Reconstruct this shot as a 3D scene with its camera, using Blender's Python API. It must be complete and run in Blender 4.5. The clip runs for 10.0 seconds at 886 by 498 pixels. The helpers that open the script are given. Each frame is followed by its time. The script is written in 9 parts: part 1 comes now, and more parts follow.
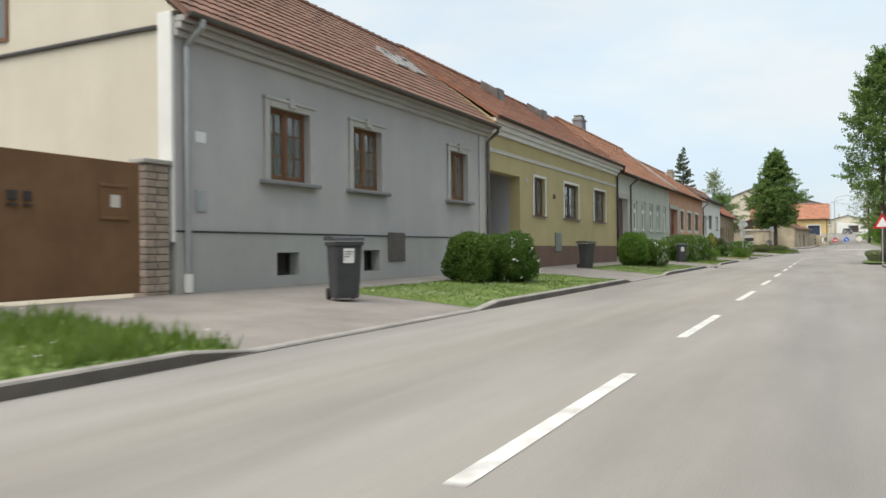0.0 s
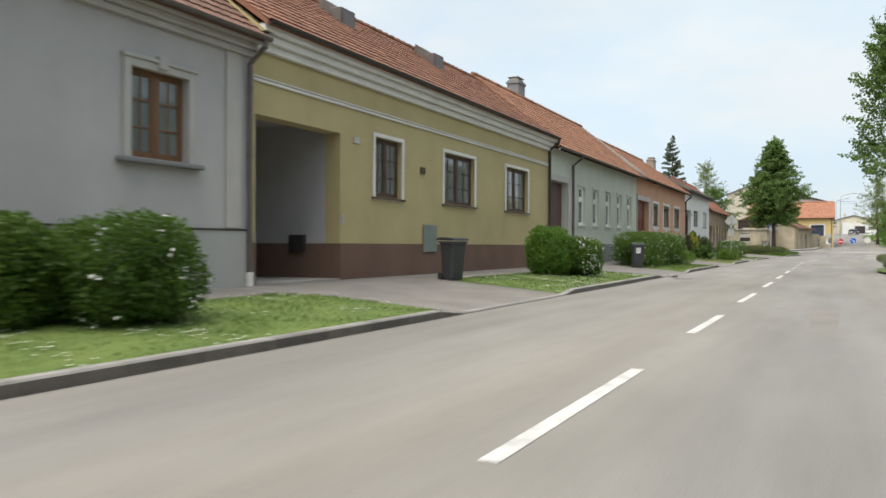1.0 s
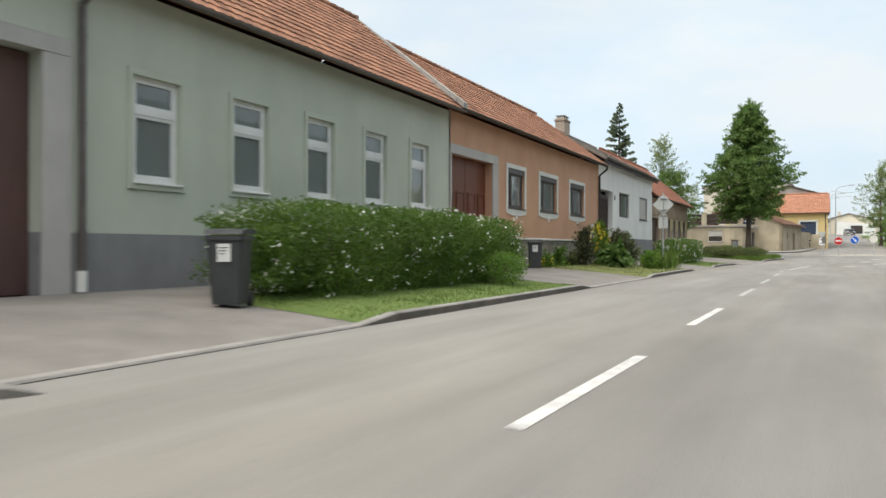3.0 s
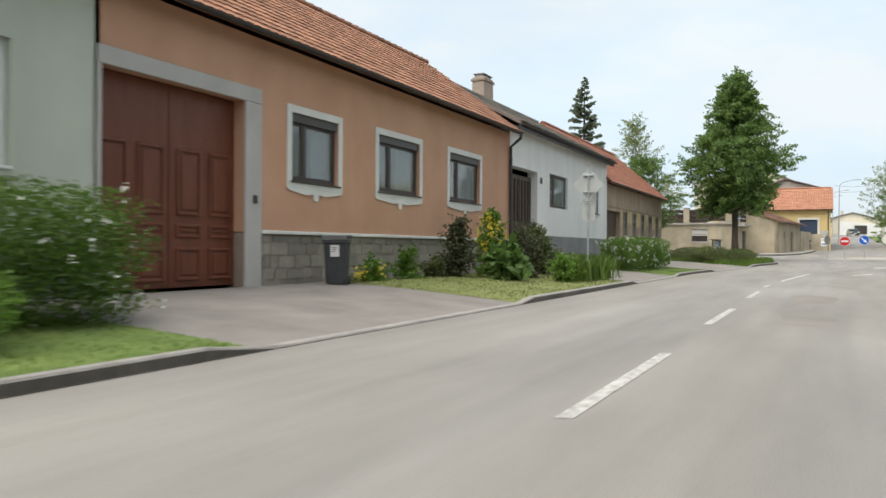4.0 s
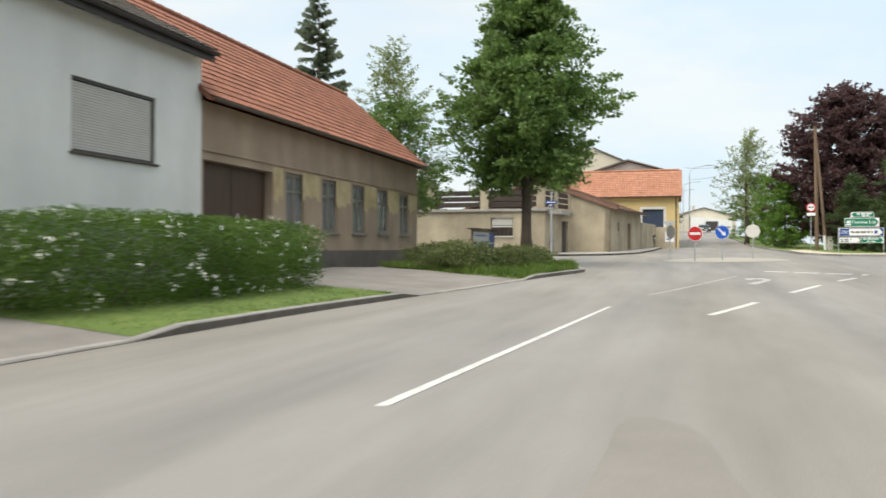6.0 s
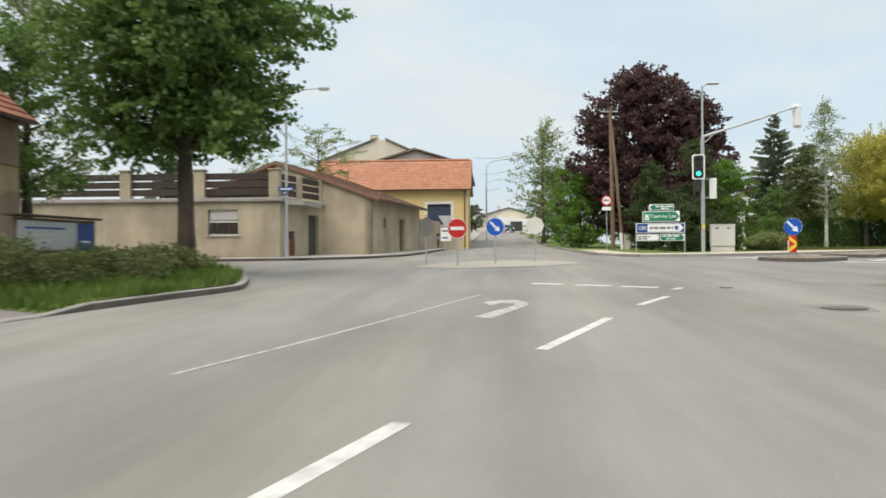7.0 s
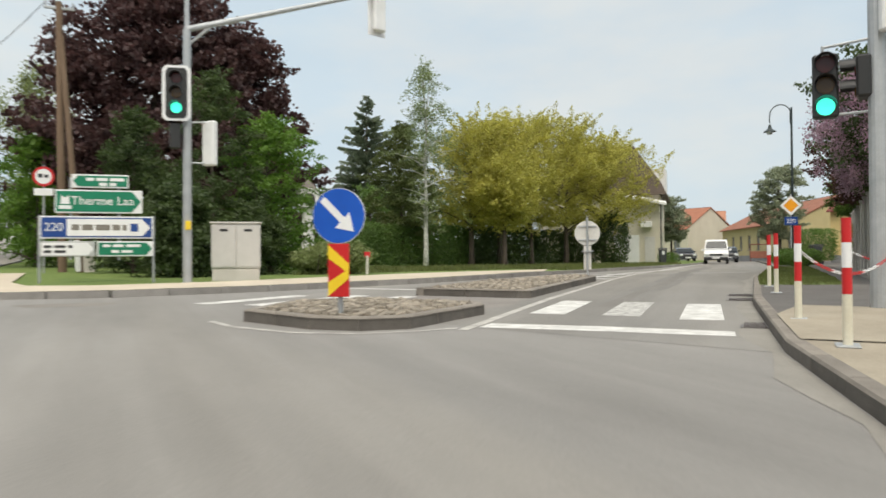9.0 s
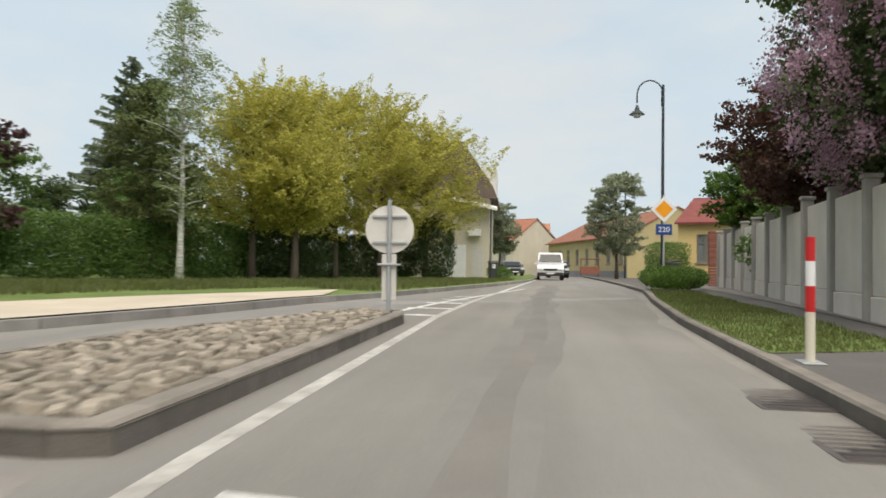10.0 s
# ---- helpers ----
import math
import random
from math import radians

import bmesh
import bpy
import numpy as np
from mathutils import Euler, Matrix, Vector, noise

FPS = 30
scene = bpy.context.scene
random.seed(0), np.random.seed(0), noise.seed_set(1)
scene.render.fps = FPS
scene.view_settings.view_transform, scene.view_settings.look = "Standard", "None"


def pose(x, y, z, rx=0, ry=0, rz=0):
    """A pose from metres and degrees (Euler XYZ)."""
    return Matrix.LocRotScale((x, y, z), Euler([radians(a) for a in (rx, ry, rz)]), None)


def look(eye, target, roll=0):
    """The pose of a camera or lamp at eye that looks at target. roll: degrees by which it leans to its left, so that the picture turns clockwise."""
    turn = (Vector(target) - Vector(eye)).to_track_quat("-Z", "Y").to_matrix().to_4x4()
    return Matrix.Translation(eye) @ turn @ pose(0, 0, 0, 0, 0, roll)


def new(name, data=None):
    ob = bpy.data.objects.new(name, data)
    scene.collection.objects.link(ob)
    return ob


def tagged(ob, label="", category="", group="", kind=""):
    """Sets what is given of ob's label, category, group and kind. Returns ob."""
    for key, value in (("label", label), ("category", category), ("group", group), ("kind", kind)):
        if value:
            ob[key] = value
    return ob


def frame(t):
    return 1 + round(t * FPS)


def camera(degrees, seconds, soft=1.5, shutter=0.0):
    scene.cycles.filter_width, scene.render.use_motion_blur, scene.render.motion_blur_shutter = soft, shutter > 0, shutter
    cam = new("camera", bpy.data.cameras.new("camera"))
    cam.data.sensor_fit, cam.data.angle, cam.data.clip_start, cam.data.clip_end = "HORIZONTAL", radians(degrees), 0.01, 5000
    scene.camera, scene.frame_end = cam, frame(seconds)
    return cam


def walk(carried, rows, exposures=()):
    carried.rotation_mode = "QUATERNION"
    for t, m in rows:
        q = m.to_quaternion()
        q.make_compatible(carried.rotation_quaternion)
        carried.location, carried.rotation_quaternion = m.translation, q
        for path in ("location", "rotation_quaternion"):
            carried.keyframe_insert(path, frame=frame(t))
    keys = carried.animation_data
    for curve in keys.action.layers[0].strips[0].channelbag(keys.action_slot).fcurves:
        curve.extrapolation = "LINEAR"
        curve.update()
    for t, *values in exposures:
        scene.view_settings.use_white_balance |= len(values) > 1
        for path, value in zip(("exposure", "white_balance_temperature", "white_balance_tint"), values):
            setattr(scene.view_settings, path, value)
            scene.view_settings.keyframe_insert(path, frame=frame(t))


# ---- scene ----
cam = camera(60.5, 10.0, soft=1.6, shutter=0.2)
PATH = [
    (0, (-0.065, 0.34, 1.015), (-0.957, 2.13, 1.018), -0.6),
    (0.5, (-0.025, 5.982, 1.058), (-0.923, 7.768, 1.058), -0.2),
    (1, (0.038, 12.201, 1.097), (-0.863, 13.987, 1.089), 0.2),
    (1.5, (0.066, 18.25, 1.076), (-0.829, 20.039, 1.067), 0.4),
    (2, (0.03, 24.746, 1.057), (-0.857, 26.539, 1.049), 0.4),
    (2.5, (0.013, 30.904, 0.967), (-0.871, 32.698, 0.968), 0.1),
    (2.7, (0.012, 33.34, 0.972), (-0.873, 35.133, 0.971), 0.1),
    (3.8, (-0.03, 47.28, 1.055), (-0.919, 49.072, 1.056), 0.3),
    (4, (-0.056, 49.796, 1.059), (-0.945, 51.588, 1.059), 0.3),
    (4.5, (-0.097, 55.803, 1.038), (-1.001, 57.587, 1.039), 0.4),
    (5, (0.02, 62.187, 1.102), (-0.887, 63.969, 1.093), 1.0),
    (5.2, (0.09, 64.6, 1.109), (-0.801, 66.391, 1.098), 1.1),
    (5.5, (0.221, 68.08, 1.115), (-0.585, 69.91, 1.112), 0.5),
    (6, (0.62, 73.863, 1.058), (0.037, 75.776, 1.056), 0.1),
    (6.3, (1.155, 77.346, 1.071), (0.71, 79.296, 1.067), -0.5),
    (6.5, (1.471, 79.63, 1.036), (1.14, 81.602, 1.035), -0.5),
    (7, (2.691, 85.467, 1.022), (2.566, 87.463, 1.025), -0.4),
    (7.5, (4.274, 90.649, 1.039), (4.333, 92.649, 1.051), -0.2),
    (8, (6.161, 96.0, 1.106), (6.505, 97.97, 1.126), -0.25),
    (8.5, (8.37, 100.757, 1.228), (8.963, 102.667, 1.251), -0.6),
    (9, (11.15, 105.48, 1.266), (11.984, 107.298, 1.296), -0.4),
    (9.5, (13.94, 109.55, 1.312), (14.968, 111.265, 1.356), 0.6),
    (10, (17.285, 113.596, 1.416), (18.511, 115.175, 1.472), 0.8),
]
walk(cam, [(t, look(eye, target, roll)) for t, eye, target, roll in PATH], [(0, 0.48, 6600, 10), (4.0, 0.54, 6600, 10), (5.2, 0.60, 6650, 10), (6.4, 0.50, 6650, 9), (7.5, 0.28, 6700, 9), (8.5, 0.28, 6750, 9), (10, 0.28, 6850, 11)])

# ---------------------------------------------------------------- light
SUN_ELEV, SUN_AZ = 64.0, 205.0     # degrees; azimuth clockwise from +y, where the sun stands
sun = new("sun", bpy.data.lights.new("sun", "SUN"))
sun.data.energy, sun.data.angle, sun.data.color = 3.1, radians(70), (1.0, 0.94, 0.85)
az, el = radians(SUN_AZ), radians(SUN_ELEV)
to_sun = Vector((math.sin(az) * math.cos(el), math.cos(az) * math.cos(el), math.sin(el)))
sun.matrix_basis = look(tuple(to_sun * 60), (0, 0, 0))
world = bpy.data.worlds.new("sky")
scene.world = world
world.use_nodes = True
wn_, wl_ = world.node_tree.nodes, world.node_tree.links
sky = wn_.new("ShaderNodeTexSky")
sky.sky_type, sky.sun_disc, sky.sun_elevation, sky.sun_rotation = "NISHITA", False, el, az
sky.air_density, sky.dust_density = 1.0, 2.5
tc = wn_.new("ShaderNodeTexCoord")
mpw = wn_.new("ShaderNodeMapping")
mpw.inputs["Scale"].default_value = (1.2, 1.2, 3.2)
wl_.new(tc.outputs["Generated"], mpw.inputs["Vector"])
cl = wn_.new("ShaderNodeTexNoise")
cl.inputs["Scale"].default_value, cl.inputs["Detail"].default_value, cl.inputs["Roughness"].default_value = 1.7, 6, 0.5
wl_.new(mpw.outputs[0], cl.inputs["Vector"])
rng = wn_.new("ShaderNodeMapRange")
rng.inputs["From Min"].default_value, rng.inputs["From Max"].default_value = 0.38, 0.72
rng.inputs["To Min"].default_value, rng.inputs["To Max"].default_value = 0.84, 1.0
wl_.new(cl.outputs["Fac"], rng.inputs["Value"])
veil = wn_.new("ShaderNodeMix")
veil.data_type = "RGBA"
tone = wn_.new("ShaderNodeMix")
tone.data_type = "RGBA"
tone.inputs["A"].default_value, tone.inputs["B"].default_value = (4.85, 5.85, 6.65, 1), (5.75, 6.2, 6.4, 1)
puff = wn_.new("ShaderNodeTexNoise")
puff.inputs["Scale"].default_value, puff.inputs["Detail"].default_value, puff.inputs["Roughness"].default_value = 2.6, 7, 0.55
wl_.new(mpw.outputs[0], puff.inputs["Vector"])
edge_ = wn_.new("ShaderNodeMapRange")
edge_.inputs["From Min"].default_value, edge_.inputs["From Max"].default_value = 0.40, 0.62
wl_.new(puff.outputs["Fac"], edge_.inputs["Value"])
wl_.new(edge_.outputs[0], tone.inputs["Factor"])
wl_.new(tone.outputs["Result"], veil.inputs["B"])
wl_.new(rng.outputs[0], veil.inputs["Factor"])
wl_.new(sky.outputs[0], veil.inputs["A"])
wl_.new(veil.outputs["Result"], wn_["Background"].inputs["Color"])
wn_["Background"].inputs["Strength"].default_value = 0.11


# ---------------------------------------------------------------- helpers
def ground_z(x, y):
    """Height of the road surface: level along the street, climbing gently past the junction."""
    w = min(max((y - 84) / 16, 0.0), 1.0)
    w = w * w * (3 - 2 * w)
    k = min(max((x - 8) / 17, 0.0), 1.0)
    far = 0.0207 * (1 - k) + 0.004 * k
    hill = 0.0173 * (1 - k)
    return w * max(0.0, 0.0207 * (min(y, 126) - 89) + max(0.0, min(y, 330) - 126) * far + max(0.0, min(y, 330) - 150) * hill)


class Mesh:
    """A plain builder: vertices and faces, joined into one mesh."""

    def __init__(self):
        self.v, self.f = [], []

    def add(self, verts, faces):
        n = len(self.v)
        self.v += [tuple(p) for p in verts]
        self.f += [tuple(n + i for i in f) for f in faces]
        return self

    def quad(self, a, b, c, d):
        return self.add((a, b, c, d), ((0, 1, 2, 3),))

    def box(self, x0, y0, z0, x1, y1, z1, c=0.0):
        """A box; c chamfers its twelve edges."""
        if c <= 0:
            v = [(x, y, z) for z in (z0, z1) for y in (y0, y1) for x in (x0, x1)]
            return self.add(v, ((0, 2, 3, 1), (4, 5, 7, 6), (0, 1, 5, 4), (2, 6, 7, 3), (0, 4, 6, 2), (1, 3, 7, 5)))
        v, idx = [], {}
        for i in (0, 1):
            for j in (0, 1):
                for k in (0, 1):
                    x, y, z = (x0, x1)[i], (y0, y1)[j], (z0, z1)[k]
                    sx, sy, sz = (1, -1)[i] * c, (1, -1)[j] * c, (1, -1)[k] * c
                    for a, p in enumerate(((x, y + sy, z + sz), (x + sx, y, z + sz), (x + sx, y + sy, z))):
                        idx[i, j, k, a] = len(v)
                        v.append(p)
        f = []
        q = lambda *s: f.append([idx[t] for t in s])  # noqa: E731
        for s in (0, 1):
            q((s, 0, 0, 0), (s, 1, 0, 0), (s, 1, 1, 0), (s, 0, 1, 0))
            q((0, s, 0, 1), (1, s, 0, 1), (1, s, 1, 1), (0, s, 1, 1))
            q((0, 0, s, 2), (1, 0, s, 2), (1, 1, s, 2), (0, 1, s, 2))
            for r in (0, 1):
                q((s, r, 0, 0), (s, r, 1, 0), (s, r, 1, 1), (s, r, 0, 1))
                q((s, 0, r, 0), (s, 1, r, 0), (s, 1, r, 2), (s, 0, r, 2))
                q((0, s, r, 1), (1, s, r, 1), (1, s, r, 2), (0, s, r, 2))
        for i in (0, 1):
            for j in (0, 1):
                for k in (0, 1):
                    q((i, j, k, 0), (i, j, k, 1), (i, j, k, 2))
        return self.add(v, f)

    def tube(self, p, q, r0, r1=None, n=8, caps=True):
        p, q = Vector(p), Vector(q)
        r1 = r0 if r1 is None else r1
        d = (q - p).normalized()
        a = d.orthogonal().normalized()
        b = d.cross(a)
        v = []
        for o, r in ((p, r0), (q, r1)):
            v += [o + (a * math.cos(2 * math.pi * i / n) + b * math.sin(2 * math.pi * i / n)) * r for i in range(n)]
        f = [(i, (i + 1) % n, n + (i + 1) % n, n + i) for i in range(n)]
        if caps:
            f += [tuple(range(n - 1, -1, -1)), tuple(range(n, 2 * n))]
        return self.add(v, f)

    def limb(self, pts, radii, n=9):
        """One closed tapering tube along a line of points."""
        pts = [Vector(p) for p in pts]
        a = (pts[1] - pts[0]).normalized().orthogonal().normalized()
        v, f = [], []
        for i, p in enumerate(pts):
            d = (pts[min(i + 1, len(pts) - 1)] - pts[max(i - 1, 0)]).normalized()
            a = (a - d * a.dot(d)).normalized()
            b = d.cross(a)
            v += [p + (a * math.cos(2 * math.pi * k / n) + b * math.sin(2 * math.pi * k / n)) * radii[i] for k in range(n)]
        for i in range(len(pts) - 1):
            f += [(n * i + k, n * i + (k + 1) % n, n * i + n + (k + 1) % n, n * i + n + k) for k in range(n)]
        f += [tuple(range(n - 1, -1, -1)), tuple(range(len(v) - n, len(v)))]
        return self.add(v, f)

    def pipe(self, pts, r, n=8):
        return self.limb(pts, [r] * len(pts), n)

    def prism(self, poly, lift, top_only=False):
        """A flat polygon (3D points) pushed along the vector lift."""
        n, lift = len(poly), Vector(lift)
        v = [Vector(p) for p in poly] + [Vector(p) + lift for p in poly]
        f = [tuple(range(n - 1, -1, -1)), tuple(range(n, 2 * n))] + [(i, (i + 1) % n, n + (i + 1) % n, n + i) for i in range(n)]
        return self.add(v, f)

    def disc(self, centre, normal, r, thick=0.01, n=28):
        c, d = Vector(centre), Vector(normal).normalized()
        return self.tube(c - d * thick / 2, c + d * thick / 2, r, r, n)

    def mesh(self, name, material=None, smooth=False):
        me = bpy.data.meshes.new(name)
        me.from_pydata(self.v, [], self.f)
        bm = bmesh.new()
        bm.from_mesh(me)
        bmesh.ops.recalc_face_normals(bm, faces=bm.faces[:])
        bm.to_mesh(me)
        bm.free()
        if material:
            me.materials.append(material)
        if smooth:
            me.polygons.foreach_set("use_smooth", [True] * len(me.polygons))
        return me

    def raw(self, name, material=None):
        """As mesh(), with the faces as they are: for large meshes of leaves and blades."""
        me = bpy.data.meshes.new(name)
        me.from_pydata(self.v, [], self.f)
        if material:
            me.materials.append(material)
        return me


def part(name, m, material, parent, label="", smooth=False):
    ob = new(name, m.mesh(name, material, smooth) if isinstance(m, Mesh) else m)
    ob.parent = parent
    if label:
        ob["label"] = label
    return ob


def thing(name, m, label, category, group="", kind=""):
    """A top-level Empty at pose m."""
    ob = new(name)
    ob.empty_display_size = 0.2
    ob.matrix_basis = m
    return tagged(ob, label, category, group, kind)


def solid(name, m, material, label, category, group="", kind="", smooth=False):
    """A top-level thing of one mesh."""
    return tagged(new(name, m.mesh(name, material, smooth) if isinstance(m, Mesh) else m), label, category, group, kind)


def lettering(parent, words, size, m, material, align="CENTER"):
    cu = bpy.data.curves.new("lettering", "FONT")
    cu.body, cu.size, cu.align_x, cu.align_y, cu.extrude = words, size, align, "CENTER", 0.002
    tmp = bpy.data.objects.new("lettering", cu)
    me = bpy.data.meshes.new_from_object(tmp)
    bpy.data.objects.remove(tmp)
    me.materials.clear()
    me.materials.append(material)
    ob = new("lettering", me)
    ob.parent = parent
    ob.matrix_basis = m
    return ob


# ---------------------------------------------------------------- materials
def surface(name, dark, light, scale=3.0, rough=0.85, bump=0.15, grain=80.0, metal=0.0, spread=0.5, mottle=0.35, vary=0.0, stretch=(1, 1, 1), coat=0.0, streak=0.0, tracks=0):
    """Colour between dark and light at two scales, fine grain relief; vary: how far pieces differ from one another."""
    mt = bpy.data.materials.new(name)
    mt.use_nodes = True
    nt = mt.node_tree
    n, li = nt.nodes, nt.links
    bsdf = n["Principled BSDF"]
    geo = n.new("ShaderNodeNewGeometry")
    mp = n.new("ShaderNodeMapping")
    mp.inputs["Scale"].default_value = stretch
    li.new(geo.outputs["Position"], mp.inputs["Vector"])
    big, small = n.new("ShaderNodeTexNoise"), n.new("ShaderNodeTexNoise")
    big.inputs["Scale"].default_value, big.inputs["Detail"].default_value, big.inputs["Roughness"].default_value = scale, 6, 0.62
    small.inputs["Scale"].default_value, small.inputs["Detail"].default_value = grain, 3
    li.new(mp.outputs[0], big.inputs["Vector"])
    li.new(mp.outputs[0], small.inputs["Vector"])
    ramp = n.new("ShaderNodeMapRange")
    ramp.inputs["From Min"].default_value, ramp.inputs["From Max"].default_value = 0.5 - spread / 2, 0.5 + spread / 2
    li.new(big.outputs["Fac"], ramp.inputs["Value"])
    mix = n.new("ShaderNodeMix")
    mix.data_type = "RGBA"
    mix.inputs["A"].default_value, mix.inputs["B"].default_value = (*dark, 1), (*light, 1)
    li.new(ramp.outputs[0], mix.inputs["Factor"])
    hsv = n.new("ShaderNodeHueSaturation")
    li.new(mix.outputs["Result"], hsv.inputs["Color"])
    val = n.new("ShaderNodeMath")
    val.operation = "MULTIPLY_ADD"
    val.inputs[1].default_value, val.inputs[2].default_value = mottle, 1 - mottle / 2
    li.new(small.outputs["Fac"], val.inputs[0])
    last = val.outputs[0]
    if vary:
        info = n.new("ShaderNodeObjectInfo")
        both = n.new("ShaderNodeMath")
        both.operation = "ADD"
        li.new(info.outputs["Random"], both.inputs[0])
        li.new(geo.outputs["Random Per Island"], both.inputs[1])
        wrap = n.new("ShaderNodeMath")
        wrap.operation = "FRACT"
        li.new(both.outputs[0], wrap.inputs[0])
        sc = n.new("ShaderNodeMath")
        sc.operation = "MULTIPLY_ADD"
        sc.inputs[1].default_value, sc.inputs[2].default_value = vary, 1 - vary / 2
        li.new(wrap.outputs[0], sc.inputs[0])
        mul = n.new("ShaderNodeMath")
        mul.operation = "MULTIPLY"
        li.new(last, mul.inputs[0])
        li.new(sc.outputs[0], mul.inputs[1])
        last = mul.outputs[0]
    if streak:
        mp2 = n.new("ShaderNodeMapping")
        mp2.inputs["Scale"].default_value = (1.1, 1.1, 0.22)
        li.new(geo.outputs["Position"], mp2.inputs["Vector"])
        run = n.new("ShaderNodeTexNoise")
        run.inputs["Scale"].default_value, run.inputs["Detail"].default_value = 1.0, 5
        li.new(mp2.outputs[0], run.inputs["Vector"])
        rr = n.new("ShaderNodeMapRange")
        rr.inputs["From Min"].default_value, rr.inputs["From Max"].default_value = 0.36, 0.66
        rr.inputs["To Min"].default_value, rr.inputs["To Max"].default_value = 1 - streak * 0.7, 1.0
        li.new(run.outputs["Fac"], rr.inputs["Value"])
        mu = n.new("ShaderNodeMath")
        mu.operation = "MULTIPLY"
        li.new(last, mu.inputs[0])
        li.new(rr.outputs[0], mu.inputs[1])
        last = mu.outputs[0]
    if tracks:
        # cracks and fine seams of an old surface, broad sandy and dark wear
        lane = n.new("ShaderNodeMapping")
        lane.vector_type = "TEXTURE"
        lane.inputs["Rotation"].default_value = (0, 0, radians(tracks))
        lane.inputs["Scale"].default_value = (1, 16, 1)
        li.new(geo.outputs["Position"], lane.inputs["Vector"])
        for sc_, lo, hi, amount in ((0.55, 0.36, 0.64, 0.19), (2.6, 0.34, 0.66, 0.11)):
            w1 = n.new("ShaderNodeTexNoise")
            w1.inputs["Scale"].default_value, w1.inputs["Detail"].default_value = sc_, 4
            li.new(lane.outputs[0], w1.inputs["Vector"])
            r1 = n.new("ShaderNodeMapRange")
            r1.inputs["From Min"].default_value, r1.inputs["From Max"].default_value = lo, hi
            r1.inputs["To Min"].default_value, r1.inputs["To Max"].default_value = 1 - amount, 1.0
            li.new(w1.outputs["Fac"], r1.inputs["Value"])
            m1 = n.new("ShaderNodeMath")
            m1.operation = "MULTIPLY"
            li.new(last, m1.inputs[0])
            li.new(r1.outputs[0], m1.inputs[1])
            last = m1.outputs[0]
    li.new(last, hsv.inputs["Value"])
    if tracks:
        # sandy dust in long bands
        w2 = n.new("ShaderNodeTexNoise")
        w2.inputs["Scale"].default_value, w2.inputs["Detail"].default_value = 0.33, 3
        li.new(lane.outputs[0], w2.inputs["Vector"])
        r2 = n.new("ShaderNodeMapRange")
        r2.inputs["From Min"].default_value, r2.inputs["From Max"].default_value = 0.42, 0.66
        li.new(w2.outputs["Fac"], r2.inputs["Value"])
        dust = n.new("ShaderNodeMix")
        dust.data_type, dust.blend_type = "RGBA", "MULTIPLY"
        dust.inputs["B"].default_value = (1.02, 0.985, 0.92, 1)
        li.new(r2.outputs[0], dust.inputs["Factor"])
        li.new(hsv.outputs[0], dust.inputs["A"])
        li.new(dust.outputs["Result"], bsdf.inputs["Base Color"])
    else:
        li.new(hsv.outputs[0], bsdf.inputs["Base Color"])
    bsdf.inputs["Roughness"].default_value, bsdf.inputs["Metallic"].default_value = rough, metal
    bsdf.inputs["Coat Weight"].default_value = coat
    if bump:
        bp = n.new("ShaderNodeBump")
        bp.inputs["Strength"].default_value, bp.inputs["Distance"].default_value = bump, 0.02
        li.new(small.outputs["Fac"], bp.inputs["Height"])
        li.new(bp.outputs[0], bsdf.inputs["Normal"])
    return mt


def leaf_material(name, dark, light, vary=0.4):
    mt = surface(name, dark, light, scale=0.7, rough=0.55, bump=0, grain=9.0, mottle=0.4, vary=vary)
    nt = mt.node_tree
    bsdf, out = nt.nodes["Principled BSDF"], nt.nodes["Material Output"]
    tr = nt.nodes.new("ShaderNodeBsdfTranslucent")
    mixs = nt.nodes.new("ShaderNodeMixShader")
    mixs.inputs[0].default_value = 0.44
    src = bsdf.inputs["Base Color"].links[0].from_socket
    nt.links.new(src, tr.inputs["Color"])
    nt.links.new(bsdf.outputs[0], mixs.inputs[1])
    nt.links.new(tr.outputs[0], mixs.inputs[2])
    nt.links.new(mixs.outputs[0], out.inputs["Surface"])
    return mt


def glass_material(name, tint, rough=0.02):
    """A window pane: mirror-like at a slant, dark room behind it."""
    mt = bpy.data.materials.new(name)
    mt.use_nodes = True
    b = mt.node_tree.nodes["Principled BSDF"]
    b.inputs["Base Color"].default_value = (*tint, 1)
    b.inputs["Roughness"].default_value = rough
    b.inputs["Transmission Weight"].default_value = 0.75
    b.inputs["IOR"].default_value = 1.5
    return mt


def glow_material(name, colour, strength):
    mt = bpy.data.materials.new(name)
    mt.use_nodes = True
    b = mt.node_tree.nodes["Principled BSDF"]
    b.inputs["Base Color"].default_value = (*colour, 1)
    b.inputs["Emission Color"].default_value = (*colour, 1)
    b.inputs["Emission Strength"].default_value = strength
    return mt


